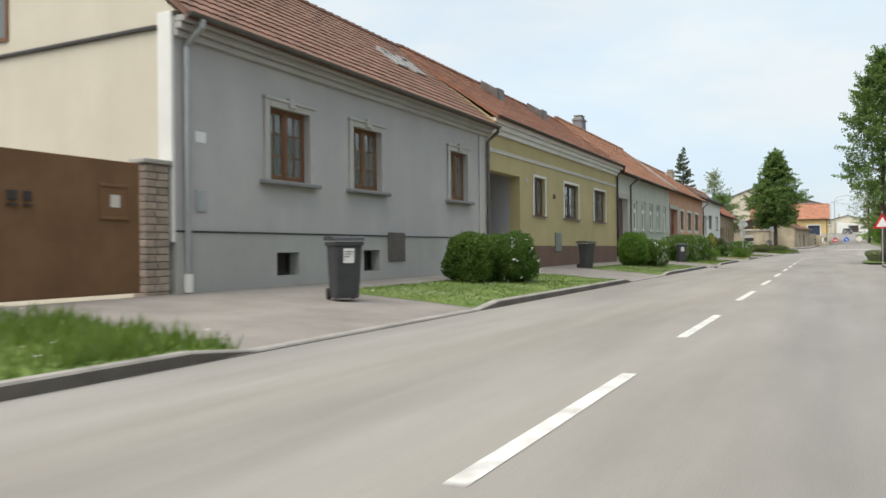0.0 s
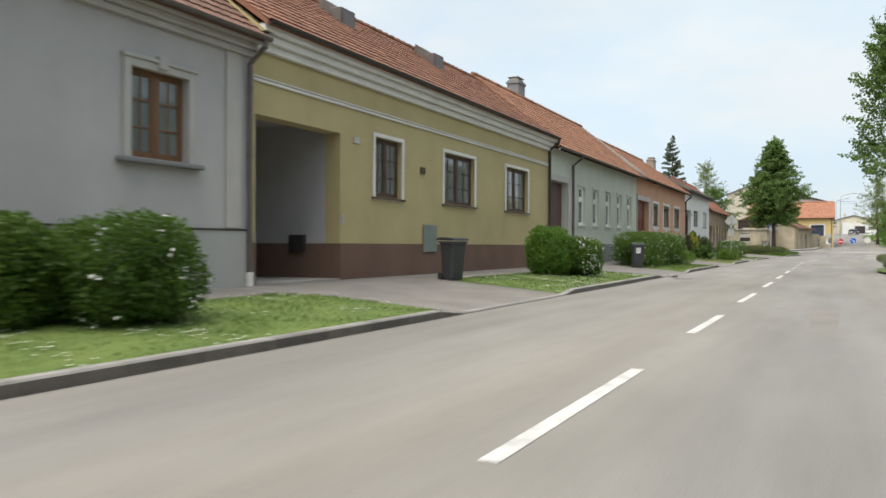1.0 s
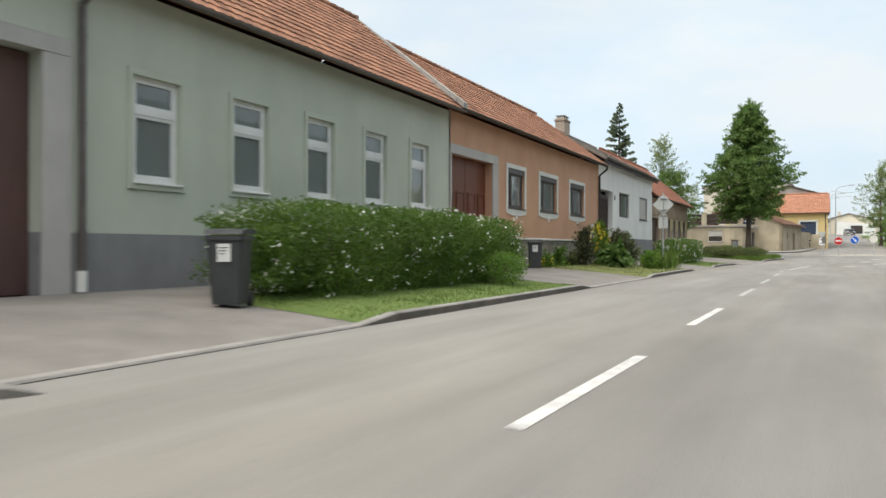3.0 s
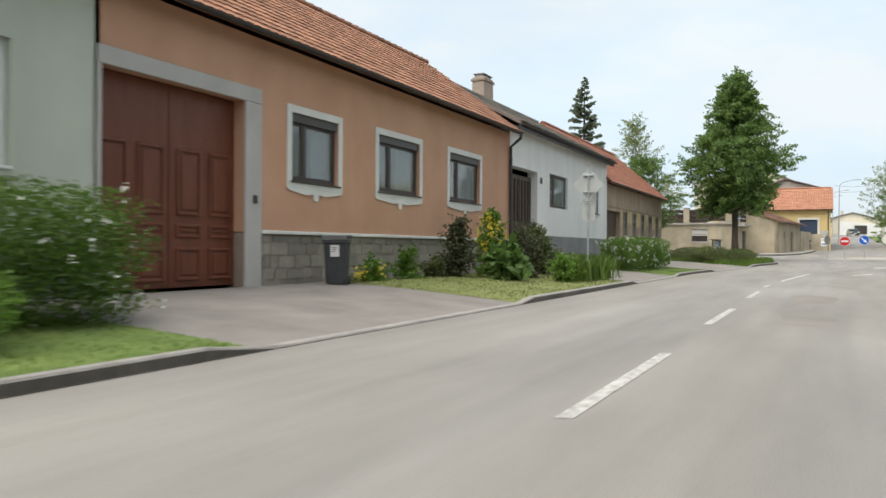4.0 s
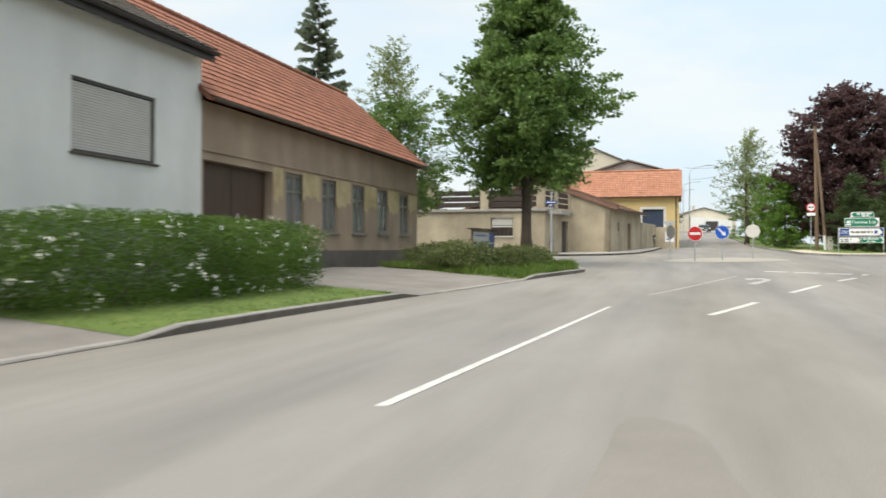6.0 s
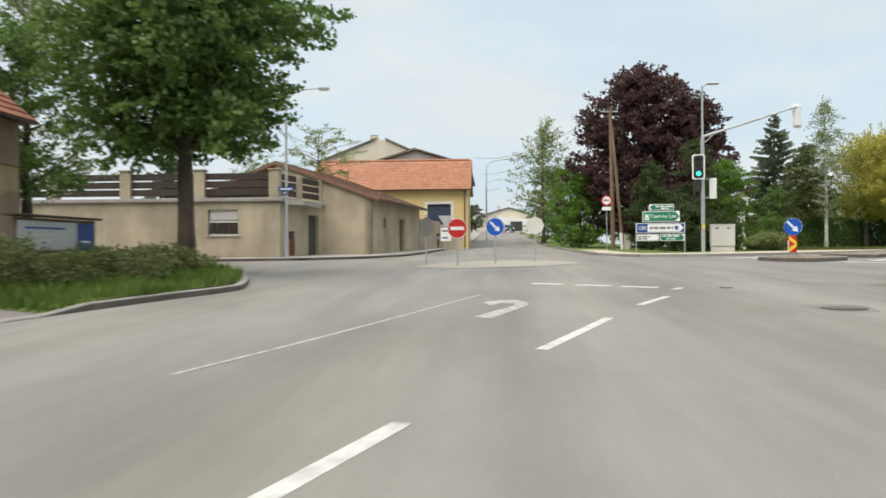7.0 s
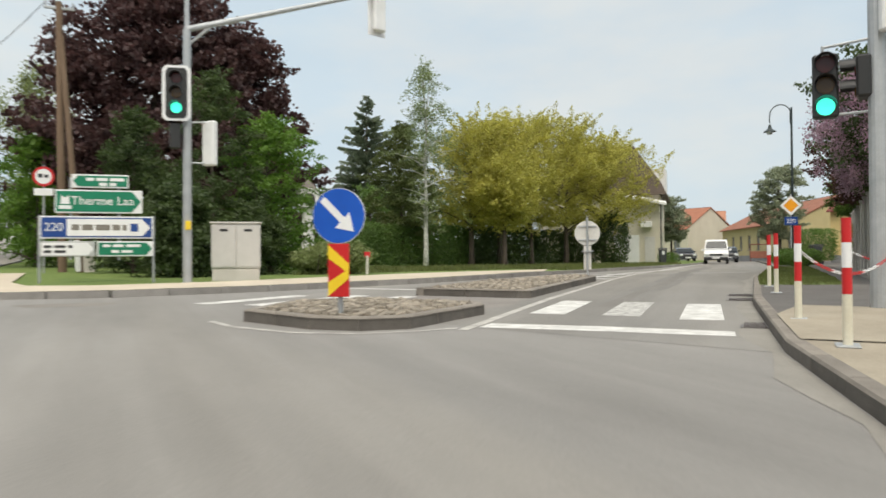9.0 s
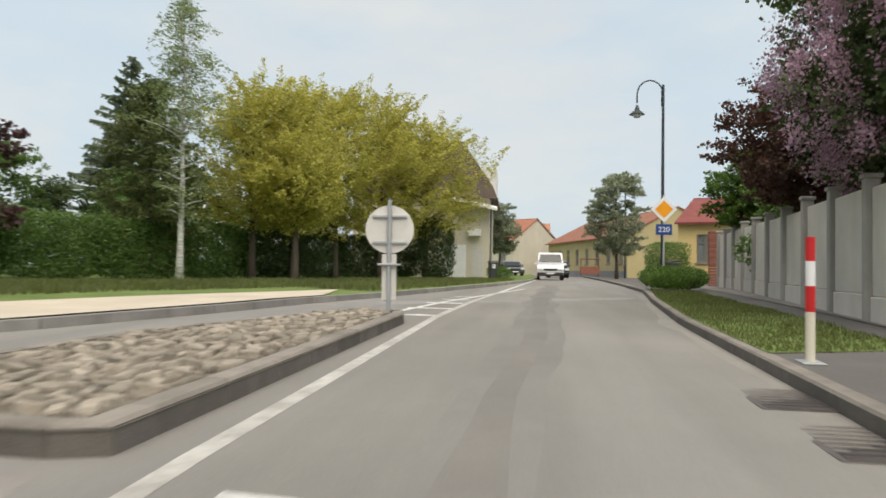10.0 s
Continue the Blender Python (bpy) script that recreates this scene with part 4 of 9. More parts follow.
# ---------------------------------------------------------------- houses
def wall_with_openings(m, x_in, x_out, y0, y1, z0, z1, openings):
    """A wall in one closed skin, cut through at each opening (y0, y1, z0, z1)."""
    ys = sorted({y0, y1, *[o for op in openings for o in op[:2] if y0 < o < y1]})
    zs = sorted({z0, z1, *[o for op in openings for o in op[2:4] if z0 < o < z1]})
    full = {}
    for i, (a, b) in enumerate(zip(ys, ys[1:])):
        for j, (c, d) in enumerate(zip(zs, zs[1:])):
            full[i, j] = not any(o[0] < (a + b) / 2 < o[1] and o[2] < (c + d) / 2 < o[3] for o in openings)
    idx = {}

    def v(side, i, j):
        k = (side, i, j)
        if k not in idx:
            idx[k] = len(m.v)
            m.v.append(((x_in, x_out)[side], ys[i], zs[j]))
        return idx[k]

    for (i, j), solid_cell in full.items():
        if not solid_cell:
            continue
        for s in (0, 1):
            m.f.append((v(s, i, j), v(s, i + 1, j), v(s, i + 1, j + 1), v(s, i, j + 1)))
        for (di, dj), (p, q) in (((-1, 0), ((i, j), (i, j + 1))), ((1, 0), ((i + 1, j), (i + 1, j + 1))), ((0, -1), ((i, j), (i + 1, j))), ((0, 1), ((i, j + 1), (i + 1, j + 1)))):
            if not full.get((i + di, j + dj), False):
                m.f.append((v(0, *p), v(1, *p), v(1, *q), v(0, *q)))
    return m


def ring(m, x0, x1, y0, y1, z0, z1, w, wb=None, wt=None, c=0.0):
    """A rectangular frame of four bars round an opening."""
    wb, wt = w if wb is None else wb, w if wt is None else wt
    m.box(x0, y0, z0, x1, y0 + w, z1, c)
    m.box(x0, y1 - w, z0, x1, y1, z1, c)
    m.box(x0, y0 + w, z1 - wt, x1, y1 - w, z1, c)
    if wb:
        m.box(x0, y0 + w, z0, x1, y1 - w, z0 + wb, c)
    return m


def window(house, y0, y1, z0, z1, style, depth=0.14):
    """A window in the plane x = 0 of its house, looking along +x."""
    w = thing("window", Matrix(), "", "")
    w.parent = house
    xf = -depth
    mats = dict(wood=wood_brown, ochre=wood_dark, upvc=plastic_white, dark=frame_dark, old=frame_grey, plain=frame_dark)
    fm = mats[style]
    part("window_frame", ring(Mesh(), xf - 0.05, xf + 0.03, y0, y1, z0, z1, 0.06, c=0.006), fm, w)
    iy0, iy1, iz0, iz1 = y0 + 0.06, y1 - 0.06, z0 + 0.06, z1 - 0.06
    lights = []
    if style == "upvc":
        zt = iz0 + (iz1 - iz0) * 0.68
        part("transom", Mesh().box(xf - 0.05, iy0, zt - 0.06, xf + 0.045, iy1, zt + 0.06, 0.006), fm, w)
        lights = [(iy0, iy1, iz0, zt - 0.06), (iy0, iy1, zt + 0.06, iz1)]
    elif style in ("wood", "ochre", "dark", "old", "plain"):
        ym = (iy0 + iy1) / 2 if style not in ("dark", "plain") else iy0 + (iy1 - iy0) * 0.30
        if style == "dark":
            part("shutter_box", Mesh().box(xf - 0.04, iy0 - 0.05, iz1 - 0.16, xf + 0.10, iy1 + 0.05, iz1 + 0.055, 0.006), frame_dark, w, "dark roller shutter box")
            iz1 -= 0.16
        part("mullion", Mesh().box(xf - 0.05, ym - 0.045, iz0, xf + 0.045, ym + 0.045, iz1, 0.006), fm, w)
        lights = [(iy0, ym - 0.045, iz0, iz1), (ym + 0.045, iy1, iz0, iz1)]
        if style == "old":
            zt = iz0 + (iz1 - iz0) * 0.7
            part("transom", Mesh().box(xf - 0.05, iy0, zt - 0.04, xf + 0.04, iy1, zt + 0.04, 0.006), fm, w)
    for a, b, c, d in lights:
        part("casement", ring(Mesh(), xf - 0.035, xf + 0.03, a, b, c, d, 0.055, c=0.005), fm, w)
        part("pane", Mesh().box(xf - 0.008, a + 0.05, c + 0.05, xf + 0.0, b - 0.05, d - 0.05), pane, w)
        if style in ("wood", "ochre"):
            for k in (1, 2):
                zz = c + (d - c) * k / 3
                part("glazing_bar", Mesh().box(xf - 0.012, a + 0.05, zz - 0.013, xf + 0.016, b - 0.05, zz + 0.013), fm, w)
            if style in ("wood", "ochre"):
                part("glazing_bar", Mesh().box(xf - 0.012, (a + b) / 2 - 0.013, c + 0.05, xf + 0.018, (a + b) / 2 + 0.013, d - 0.05), fm, w)
    if style in ("old", "dark", "upvc"):
        cu = Mesh()
        n = 26
        for k in range(n):
            u0, u1 = k / n, (k + 1) / n
            if style == "dark" and 0.36 < u0 < 0.62:
                continue
            xa, xb = -0.32 + 0.02 * math.sin(k * 2.1), -0.32 + 0.02 * math.sin((k + 1) * 2.1)
            cu.quad((xa, y0 + (y1 - y0) * u0, z0), (xb, y0 + (y1 - y0) * u1, z0), (xb, y0 + (y1 - y0) * u1, z1), (xa, y0 + (y1 - y0) * u0, z1))
        part("curtain", cu, curtain_cloth, w, "pale net curtain")
    # surround and sill
    if style == "wood":
        s = ring(Mesh(), 0.0, 0.06, y0 - 0.15, y1 + 0.15, z0 - 0.02, z1 + 0.13, 0.15, wb=0, c=0.012)
        s.box(0.0, y0 - 0.19, z1 + 0.11, 0.10, y1 + 0.19, z1 + 0.18, 0.015)
        ym = (y0 + y1) / 2
        s.box(0.0, ym - 0.10, z1 + 0.02, 0.12, ym + 0.10, z1 + 0.24, 0.02)
        part("surround", s, trim_grey, w, "grey plaster surround with a keystone")
        part("sill", Mesh().box(-0.1, y0 - 0.28, z0 - 0.11, 0.17, y1 + 0.28, z0 - 0.022, 0.02), plinth_grey, w)
    elif style == "ochre":
        part("surround", ring(Mesh(), 0.0, 0.045, y0 - 0.10, y1 + 0.10, z0 - 0.08, z1 + 0.10, 0.10, wb=0.05, c=0.01), white_wash, w, "white plaster surround")
        part("sill", Mesh().box(-0.1, y0 - 0.14, z0 - 0.06, 0.08, y1 + 0.14, z0 - 0.015, 0.01), wood_dark, w)
    elif style == "upvc":
        part("surround", ring(Mesh(), 0.0, 0.035, y0 - 0.13, y1 + 0.13, z0 - 0.14, z1 + 0.10, 0.11, c=0.008), render_mint, w, "mint plaster surround")
        part("sill", Mesh().box(-0.1, y0 - 0.04, z0 - 0.05, 0.07, y1 + 0.04, z0 - 0.004, 0.01), plastic_white, w)
    elif style == "dark":
        s = ring(Mesh(), 0.0, 0.03, y0 - 0.16, y1 + 0.16, z0 - 0.16, z1 + 0.13, 0.16, c=0.006)
        ym, zb = (y0 + y1) / 2, z0 - 0.155
        s.prism([(0.001, y0 - 0.16, zb), (0.001, y1 + 0.16, zb), (0.001, y1 + 0.1, zb - 0.05), (0.001, ym + 0.35, zb - 0.13), (0.001, ym + 0.10, zb - 0.10), (0.001, ym + 0.07, zb - 0.25), (0.001, ym - 0.07, zb - 0.25), (0.001, ym - 0.10, zb - 0.10), (0.001, ym - 0.35, zb - 0.13), (0.001, y0 - 0.1, zb - 0.05)], (0.025, 0, 0))
        part("surround", s, white_wash, w, "white plaster surround with a scalloped apron")
        part("sill", Mesh().box(-0.1, y0 - 0.06, z0 - 0.045, 0.06, y1 + 0.06, z0 - 0.004, 0.008), frame_dark, w)
    elif style == "old":
        part("sill", Mesh().box(-0.1, y0 - 0.08, z0 - 0.09, 0.08, y1 + 0.08, z0 - 0.004, 0.012), frame_grey, w)
    return w


def tile_mesh(w=0.245, l=0.40, material=None):
    """One roof tile: a slightly bowed slab; x up the slope, y along the eave."""
    m = Mesh()
    prof = [(-w / 2, 0.0), (-w / 4, 0.018), (w / 4, 0.018), (w / 2, 0.0)]
    v = []
    for x in (0.0, l):
        lift = 0.032 if x == 0 else 0.0
        v += [(x, y, z + lift) for y, z in prof] + [(x, y, z + lift - 0.022) for y, z in prof]
    m.add(v, [(0, 8, 9, 1), (1, 9, 10, 2), (2, 10, 11, 3), (0, 1, 5, 4), (1, 2, 6, 5), (2, 3, 7, 6), (0, 4, 12, 8), (3, 11, 15, 7)])
    return m


def roof(house, y0, y1, x_eave, z_eave, x_ridge, z_ridge, material, over=0.0, tiles=True, row=0.33, parts_rows=4, hip=0.0, ridge_cap=True):
    """A gabled roof whose near slope climbs from the eave towards -x; tiles on the near slope are pieces."""
    dx, dz = x_ridge - x_eave, z_ridge - z_eave
    length = math.hypot(dx, dz)
    ux, uz = dx / length, dz / length
    x_back = 2 * x_ridge - x_eave
    deck = Mesh()
    t = 0.10
    deck.prism([(x_eave, y0 - over, z_eave), (x_ridge, y0 - over, z_ridge), (x_back, y0 - over, z_eave), (x_back, y0 - over, z_eave - t), (x_ridge, y0 - over, z_ridge - t * 1.3), (x_eave, y0 - over, z_eave - t)], (0, y1 - y0 + 2 * over, 0))
    part("roof", deck, material, house)
    back = Mesh().quad((x_back, y0 - over, z_eave + 0.03), (x_back, y1 + over, z_eave + 0.03), (x_ridge, y1 + over, z_ridge + 0.03), (x_ridge, y0 - over, z_ridge + 0.03))
    part("back_slope", back, material, house)
    if not tiles:
        return
    w = 0.25
    one = tile_mesh(w, row + 0.07).mesh("roof_tile", material)
    rest = Mesh()
    src = tile_mesh(w, row + 0.07)
    n_rows, n_cols = int(length / row), int((y1 - y0 + 2 * over) / w)
    step = (y1 - y0 + 2 * over) / n_cols
    turn = Matrix(((ux, 0, -uz, 0), (0, 1, 0, 0), (uz, 0, ux, 0), (0, 0, 0, 1)))
    if ux < 0:
        turn = Matrix(((ux, 0, uz, 0), (0, -1, 0, 0), (uz, 0, -ux, 0), (0, 0, 0, 1)))
    rnd = random.Random(int(y0 * 7) + 3)
    for r in range(n_rows):
        for c in range(n_cols):
            s = r * row - 0.04
            p = (x_eave + ux * s - uz * 0.0, y0 - over + (c + 0.5) * step, z_eave + uz * s + 0.012)
            m = Matrix.Translation((p[0], p[1], p[2] + rnd.uniform(-0.004, 0.004))) @ turn @ Matrix.Rotation(rnd.uniform(-0.012, 0.012), 4, "Z")
            if r < parts_rows and r * n_cols + c < 300:
                ob = new("roof_tile", one)
                ob.parent = house
                ob.matrix_basis = m
            else:
                rest.add([m @ Vector(v) for v in src.v], src.f)
    tagged(part("roof_tiles", rest.raw("roof_tiles", material), None, house), kind="stuff")
    if ridge_cap:
        cap = Mesh()
        k = int((y1 - y0) / 0.4)
        for i in range(k):
            a = y0 + (y1 - y0) * i / k
            b = a + (y1 - y0) / k
            cap.tube((x_ridge, a, z_ridge + 0.015), (x_ridge, b + 0.03, z_ridge + 0.035), 0.10, 0.115, 8)
        part("ridge_tiles", cap, material, house)


def gutter(house, y0, y1, x, z, material, r=0.075):
    m = Mesh()
    n = 8
    v = []
    for y in (y0, y1):
        for k in range(n + 1):
            a = math.pi + math.pi * k / n
            v.append((x + r * math.cos(a), y, z + r * math.sin(a)))
        for k in range(n, -1, -1):
            a = math.pi + math.pi * k / n
            v.append((x + (r - 0.012) * math.cos(a), y, z + (r - 0.012) * math.sin(a)))
    k = 2 * (n + 1)
    m.add(v, [(i, (i + 1) % k, k + (i + 1) % k, k + i) for i in range(k)] + [tuple(range(k - 1, -1, -1)), tuple(range(k, 2 * k))])
    return part("gutter", m, material, house)


def downpipe(house, y, x_top, z_top, z_bot, material, r=0.055, boot=True):
    m = Mesh()
    m.pipe([(x_top, y, z_top), (x_top, y, z_top - 0.12), (0.09, y, z_top - 0.42), (0.09, y, z_bot)], r, 10)
    for z in (z_top - 0.9, (z_top + z_bot) / 2, z_bot + 0.6):
        m.tube((0.09, y, z), (0.09, y, z + 0.04), r + 0.012, r + 0.012, 10)
    ob = part("downpipe", m, material, house, smooth=False)
    if boot:
        part("pipe_boot", Mesh().tube((0.09, y, z_bot - 0.3), (0.09, y, z_bot + 0.02), r + 0.022, r + 0.022, 10), white_wash, ob, "white cast pipe foot")
    return ob


def shell(house, y0, y1, depth, z0, z_top, material, back_z=None, gables=None):
    """The three other walls of a house, and a floor, ceiling and partition coloured dark as unlit rooms."""
    part("back_wall", Mesh().box(-depth, y0, z0, -depth + 0.3, y1, z_top), material, house)
    part("side_wall", Mesh().box(-depth + 0.3, y0, z0, -0.4, y0 + 0.3, z_top), material, house)
    part("side_wall", Mesh().box(-depth + 0.3, y1 - 0.3, z0, -0.4, y1, z_top), material, house)
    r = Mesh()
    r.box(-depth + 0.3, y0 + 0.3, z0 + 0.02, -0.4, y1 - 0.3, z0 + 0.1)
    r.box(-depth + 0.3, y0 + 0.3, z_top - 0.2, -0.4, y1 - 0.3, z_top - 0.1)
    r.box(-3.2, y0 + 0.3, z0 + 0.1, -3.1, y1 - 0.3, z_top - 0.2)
    part("room", r, inner_shade, house)


def gable_ends(house, ys, x_eave, x_ridge, z0, z_ridge, material, thick=0.3):
    for y in ys:
        part("gable", Mesh().prism([(x_eave, y, z0), (x_ridge, y, z_ridge), (2 * x_ridge - x_eave, y, z0)], (0, thick, 0)), material, house)


FX = -10.1


def front_wall(house, y0, y1, z0, z1, ops, material, thick=0.42):
    return part("wall", wall_with_openings(Mesh(), -thick, 0.0, y0, y1, z0, z1, ops), material, house)


def chimney(house, x, y, z0, z1, w=0.7, d=0.55, material=None):
    m = Mesh().box(x - d / 2, y - w / 2, z0, x + d / 2, y + w / 2, z1, 0.015)
    m.box(x - d / 2 - 0.05, y - w / 2 - 0.05, z1 - 0.18, x + d / 2 + 0.05, y + w / 2 + 0.05, z1 - 0.08, 0.01)
    c = part("chimney", m, material or brick_old, house)
    p = Mesh().box(x - d / 2 + 0.08, y - w / 2 + 0.08, z1 + 0.002, x + d / 2 - 0.08, y + w / 2 - 0.08, z1 + 0.12, 0.01)
    p.box(x - d / 2 + 0.02, y - w / 2 + 0.02, z1 + 0.14, x + d / 2 - 0.02, y + w / 2 - 0.02, z1 + 0.18, 0.01)
    part("chimney_cap", p, concrete, c)
    return c


def box_part(name, house, x0, y0, z0, x1, y1, z1, material, label="", c=0.01):
    return part(name, Mesh().box(x0, y0, z0, x1, y1, z1, c), material, house, label)


def cornice(house, y0, y1, z0, z1, out, material):
    """A moulded band in three steps."""
    k = (z1 - z0) / 3
    c = part("cornice", Mesh().box(0.0, y0, z0, out * 0.35, y1, z0 + k - 0.004, 0.012), material, house)
    for i in (1, 2):
        part("moulding", Mesh().box(0.0, y0, z0 + k * i, out * (0.35 + 0.325 * i), y1, z0 + k * (i + 1) - 0.004, 0.012), material, c)
    return c


RX, RZ = -3.45, 8.25      # ridge, from the house front and over the road


# --- grey house with a cream end wall
h = thing("grey_house", pose(FX, 0, 0), "grey rendered single-storey house with a brown tiled roof", "house", "terraced houses")
G_WIN = [(12.58, 13.92, 2.50, 4.0), (15.65, 16.95, 2.52, 4.02), (20.95, 22.2, 2.55, 4.04)]
G_CELL = [(12.75, 13.5, 0.52, 1.0), (16.05, 16.8, 0.52, 1.03), (21.0, 21.7, 0.55, 1.05)]
front_wall(h, 10.05, 23.86, 1.40, 5.2, [(*w[:2], *w[2:]) for w in G_WIN], render_grey)
part("plinth", wall_with_openings(Mesh(), -0.42, 0.05, 10.05, 23.86, -0.1, 1.38, G_CELL), render_grey_low, h)
box_part("plinth_edge", h, 0.0, 10.05, 1.375, 0.07, 23.86, 1.41, dark_metal)
for w in G_WIN:
    window(h, *w, "wood")
for a, b, c, d in G_CELL:
    cw = box_part("cellar_window", h, -0.30, a, c, -0.26, b, d, dark_metal, "dark cellar window with a mesh grille")
    part("grille", ring(Mesh(), -0.27, -0.2, a + 0.01, b - 0.01, c + 0.01, d - 0.01, 0.05), dark_metal, cw)
box_part("meter_panel", h, 0.05, 17.2, 0.74, 0.09, 18.05, 1.49, gutter_metal, "grey metal meter cupboard door")
cornice(h, 10.05, 23.86, 4.78, 5.14, 0.30, trim_grey)
shell(h, 10.1, 23.8, 6.9, -0.1, 5.2, render_cream)
end = Mesh()
end.box(-6.9, 10.0, -0.1, -0.30, 10.1, 5.2)
end.prism([(0.1, 10.0, 5.2), (RX, 10.0, RZ), (-7.0, 10.0, 5.2)], (0, 0.3, 0))
part("end_wall", end, render_cream, h, "cream rendered end wall")
box_part("corner_strip", h, -0.30, 9.98, 1.2, 0.03, 10.06, 5.2, white_wash, "white painted corner strip")
box_part("string_course", h, -6.9, 9.93, 4.92, -0.3, 10.0, 4.99, dark_metal)
ew = thing("window", pose(-4.9, 9.99, 0, 0, 0, -90), "", "")
ew.parent = h
part("window_frame", ring(Mesh(), -0.02, 0.03, -0.55, 0.55, 5.25, 6.4, 0.08), wood_brown, ew)
part("pane", Mesh().box(-0.01, -0.48, 5.32, 0.005, 0.48, 6.33), pane, ew)
roof(h, 10.0, 23.86, 0.42, 5.12, RX, RZ, tile_brown)
gutter(h, 9.95, 23.9, 0.47, 5.12, gutter_metal)
downpipe(h, 10.28, 0.47, 5.05, 0.62, zinc, 0.06)
box_part("corner_strip", h, 0.0, 23.15, 1.42, 0.045, 23.55, 4.78, trim_grey, "pale plaster corner strip")
downpipe(h, 23.74, 0.47, 5.05, 0.55, gutter_metal)
for a, b in ((12.6, 0.55), (20.2, 0.5), (21.4, 0.5)):
    s = Vector((RX - 0.42, 0, RZ - 5.12)).normalized()
    m = Mesh()
    o = Vector((0.42, 0, 5.12)) + s * 2.3
    nn = Vector((-s.z, 0, s.x)) * -1
    nn = nn if nn.z > 0 else -nn
    for (u0, u1, v0, v1) in ((0, 1.0, 0, 0.07), (0, 1.0, 0.6, 0.67), (0, 0.07, 0.07, 0.6), (0.93, 1.0, 0.07, 0.6)):
        q = [o + s * u + Vector((0, a + v, 0)) + nn * 0.02 for u, v in ((u0, v0), (u1, v0), (u1, v1), (u0, v1))]
        m.prism(q, nn * 0.09)
    sk = part("skylight", m, zinc, h, "roof window in a metal frame")
    part("pane", Mesh().prism([o + s * u + Vector((0, a + v, 0)) + nn * 0.06 for u, v in ((0.07, 0.07), (0.93, 0.07), (0.93, 0.6), (0.07, 0.6))], nn * 0.012), pane, sk)
box_part("junction_box", h, 0.0, 10.55, 1.75, 0.03, 10.8, 2.15, galvanised, "small grey utility cover")
box_part("street_number_plate", h, 0.0, 10.55, 3.0, 0.015, 10.82, 3.2, plastic_white)

# --- ochre house with an open passage
h = thing("ochre_house", pose(FX, 0, 0), "ochre rendered house with brown plinth and open gateway", "house", "terraced houses")
Y_WIN = [(28.46, 29.80, 2.34, 3.84), (32.32, 34.50, 2.36, 3.88), (37.20, 39.40, 2.36, 3.92)]
Y_GATE = (24.0, 26.95, -0.2, 3.72)
front_wall(h, 23.86, 41.9, 1.15, 5.5, Y_WIN + [Y_GATE], render_ochre)
part("plinth", wall_with_openings(Mesh(), -0.42, 0.02, 23.86, 41.9, -0.1, 1.148, [Y_GATE]), plinth_brown, h)
for w in Y_WIN:
    window(h, *w, "ochre")
cornice(h, 23.9, 41.9, 4.98, 5.46, 0.34, white_wash)
part("string_course", Mesh().box(0.0, 23.9, 4.36, 0.05, 41.86, 4.42, 0.01).box(0.0, 23.9, 4.45, 0.03, 41.86, 4.48, 0.005), white_wash, h, "thin white plaster band")
shell(h, 27.3, 41.9, 6.9, -0.1, 5.5, render_ochre)
for nm, q in (("passage_wall", (-6.9, 26.95, 0.2, -0.42, 27.3, 5.4)), ("passage_wall", (-6.9, 23.86, 0.2, -0.42, 24.0, 5.4)), ("passage_ceiling", (-6.9, 24.0, 4.0, -0.42, 26.95, 4.1)), ("passage_end", (-6.95, 23.9, 0.2, -6.9, 27.2, 5.4))):
    part(nm, Mesh().box(*q), render_grey, h, "grey rendered gateway passage")
part("passage_plinth", Mesh().box(-6.8, 26.93, 0.2, -0.42, 26.95, 1.15), plinth_brown, h)
part("passage_floor", Mesh().box(-6.9, 24.0, 0.1, 0.0, 26.95, 0.33), concrete, h)
box_part("letter_box", h, -1.4, 26.82, 0.95, -0.95, 26.93, 1.35, dark_metal, "black letter box")
box_part("door_bell", h, 0.0, 26.98, 1.62, 0.03, 27.08, 1.82, galvanised)
box_part("meter_panel", h, 0.02, 31.0, 0.92, 0.06, 31.8, 1.70, meter_green, "grey-green metal meter cupboard door")
box_part("wall_vent", h, 0.0, 27.5, 3.55, 0.03, 27.75, 3.72, trim_grey)
box_part("wall_vent", h, 0.0, 30.85, 3.12, 0.05, 31.1, 3.3, wood_dark)
roof(h, 23.86, 41.9, 0.42, 5.50, RX, RZ + 0.05, tile_old)
gable_ends(h, (23.88,), 0.36, RX, 5.3, RZ - 0.02, render_ochre, 0.25)
gutter(h, 23.9, 41.9, 0.47, 5.5, dark_metal)
downpipe(h, 41.75, 0.47, 5.42, 0.55, dark_metal)
chimney(h, -3.8, 47.9, 8.0, 9.35, 0.95, 0.6, plinth_grey)
for y in (30.1, 35.8):
    m = Mesh().prism([(-2.05, y, 7.1), (-2.95, y, 8.0), (-2.9, y, 8.25), (-2.1, y, 7.75)], (0, 0.6, 0))
    m.box(-2.5, y - 0.06, 7.2, -2.1, y + 0.66, 7.85, 0.02)
    part("roof_vent", m, gutter_metal, h, "small dark metal roof hatch")

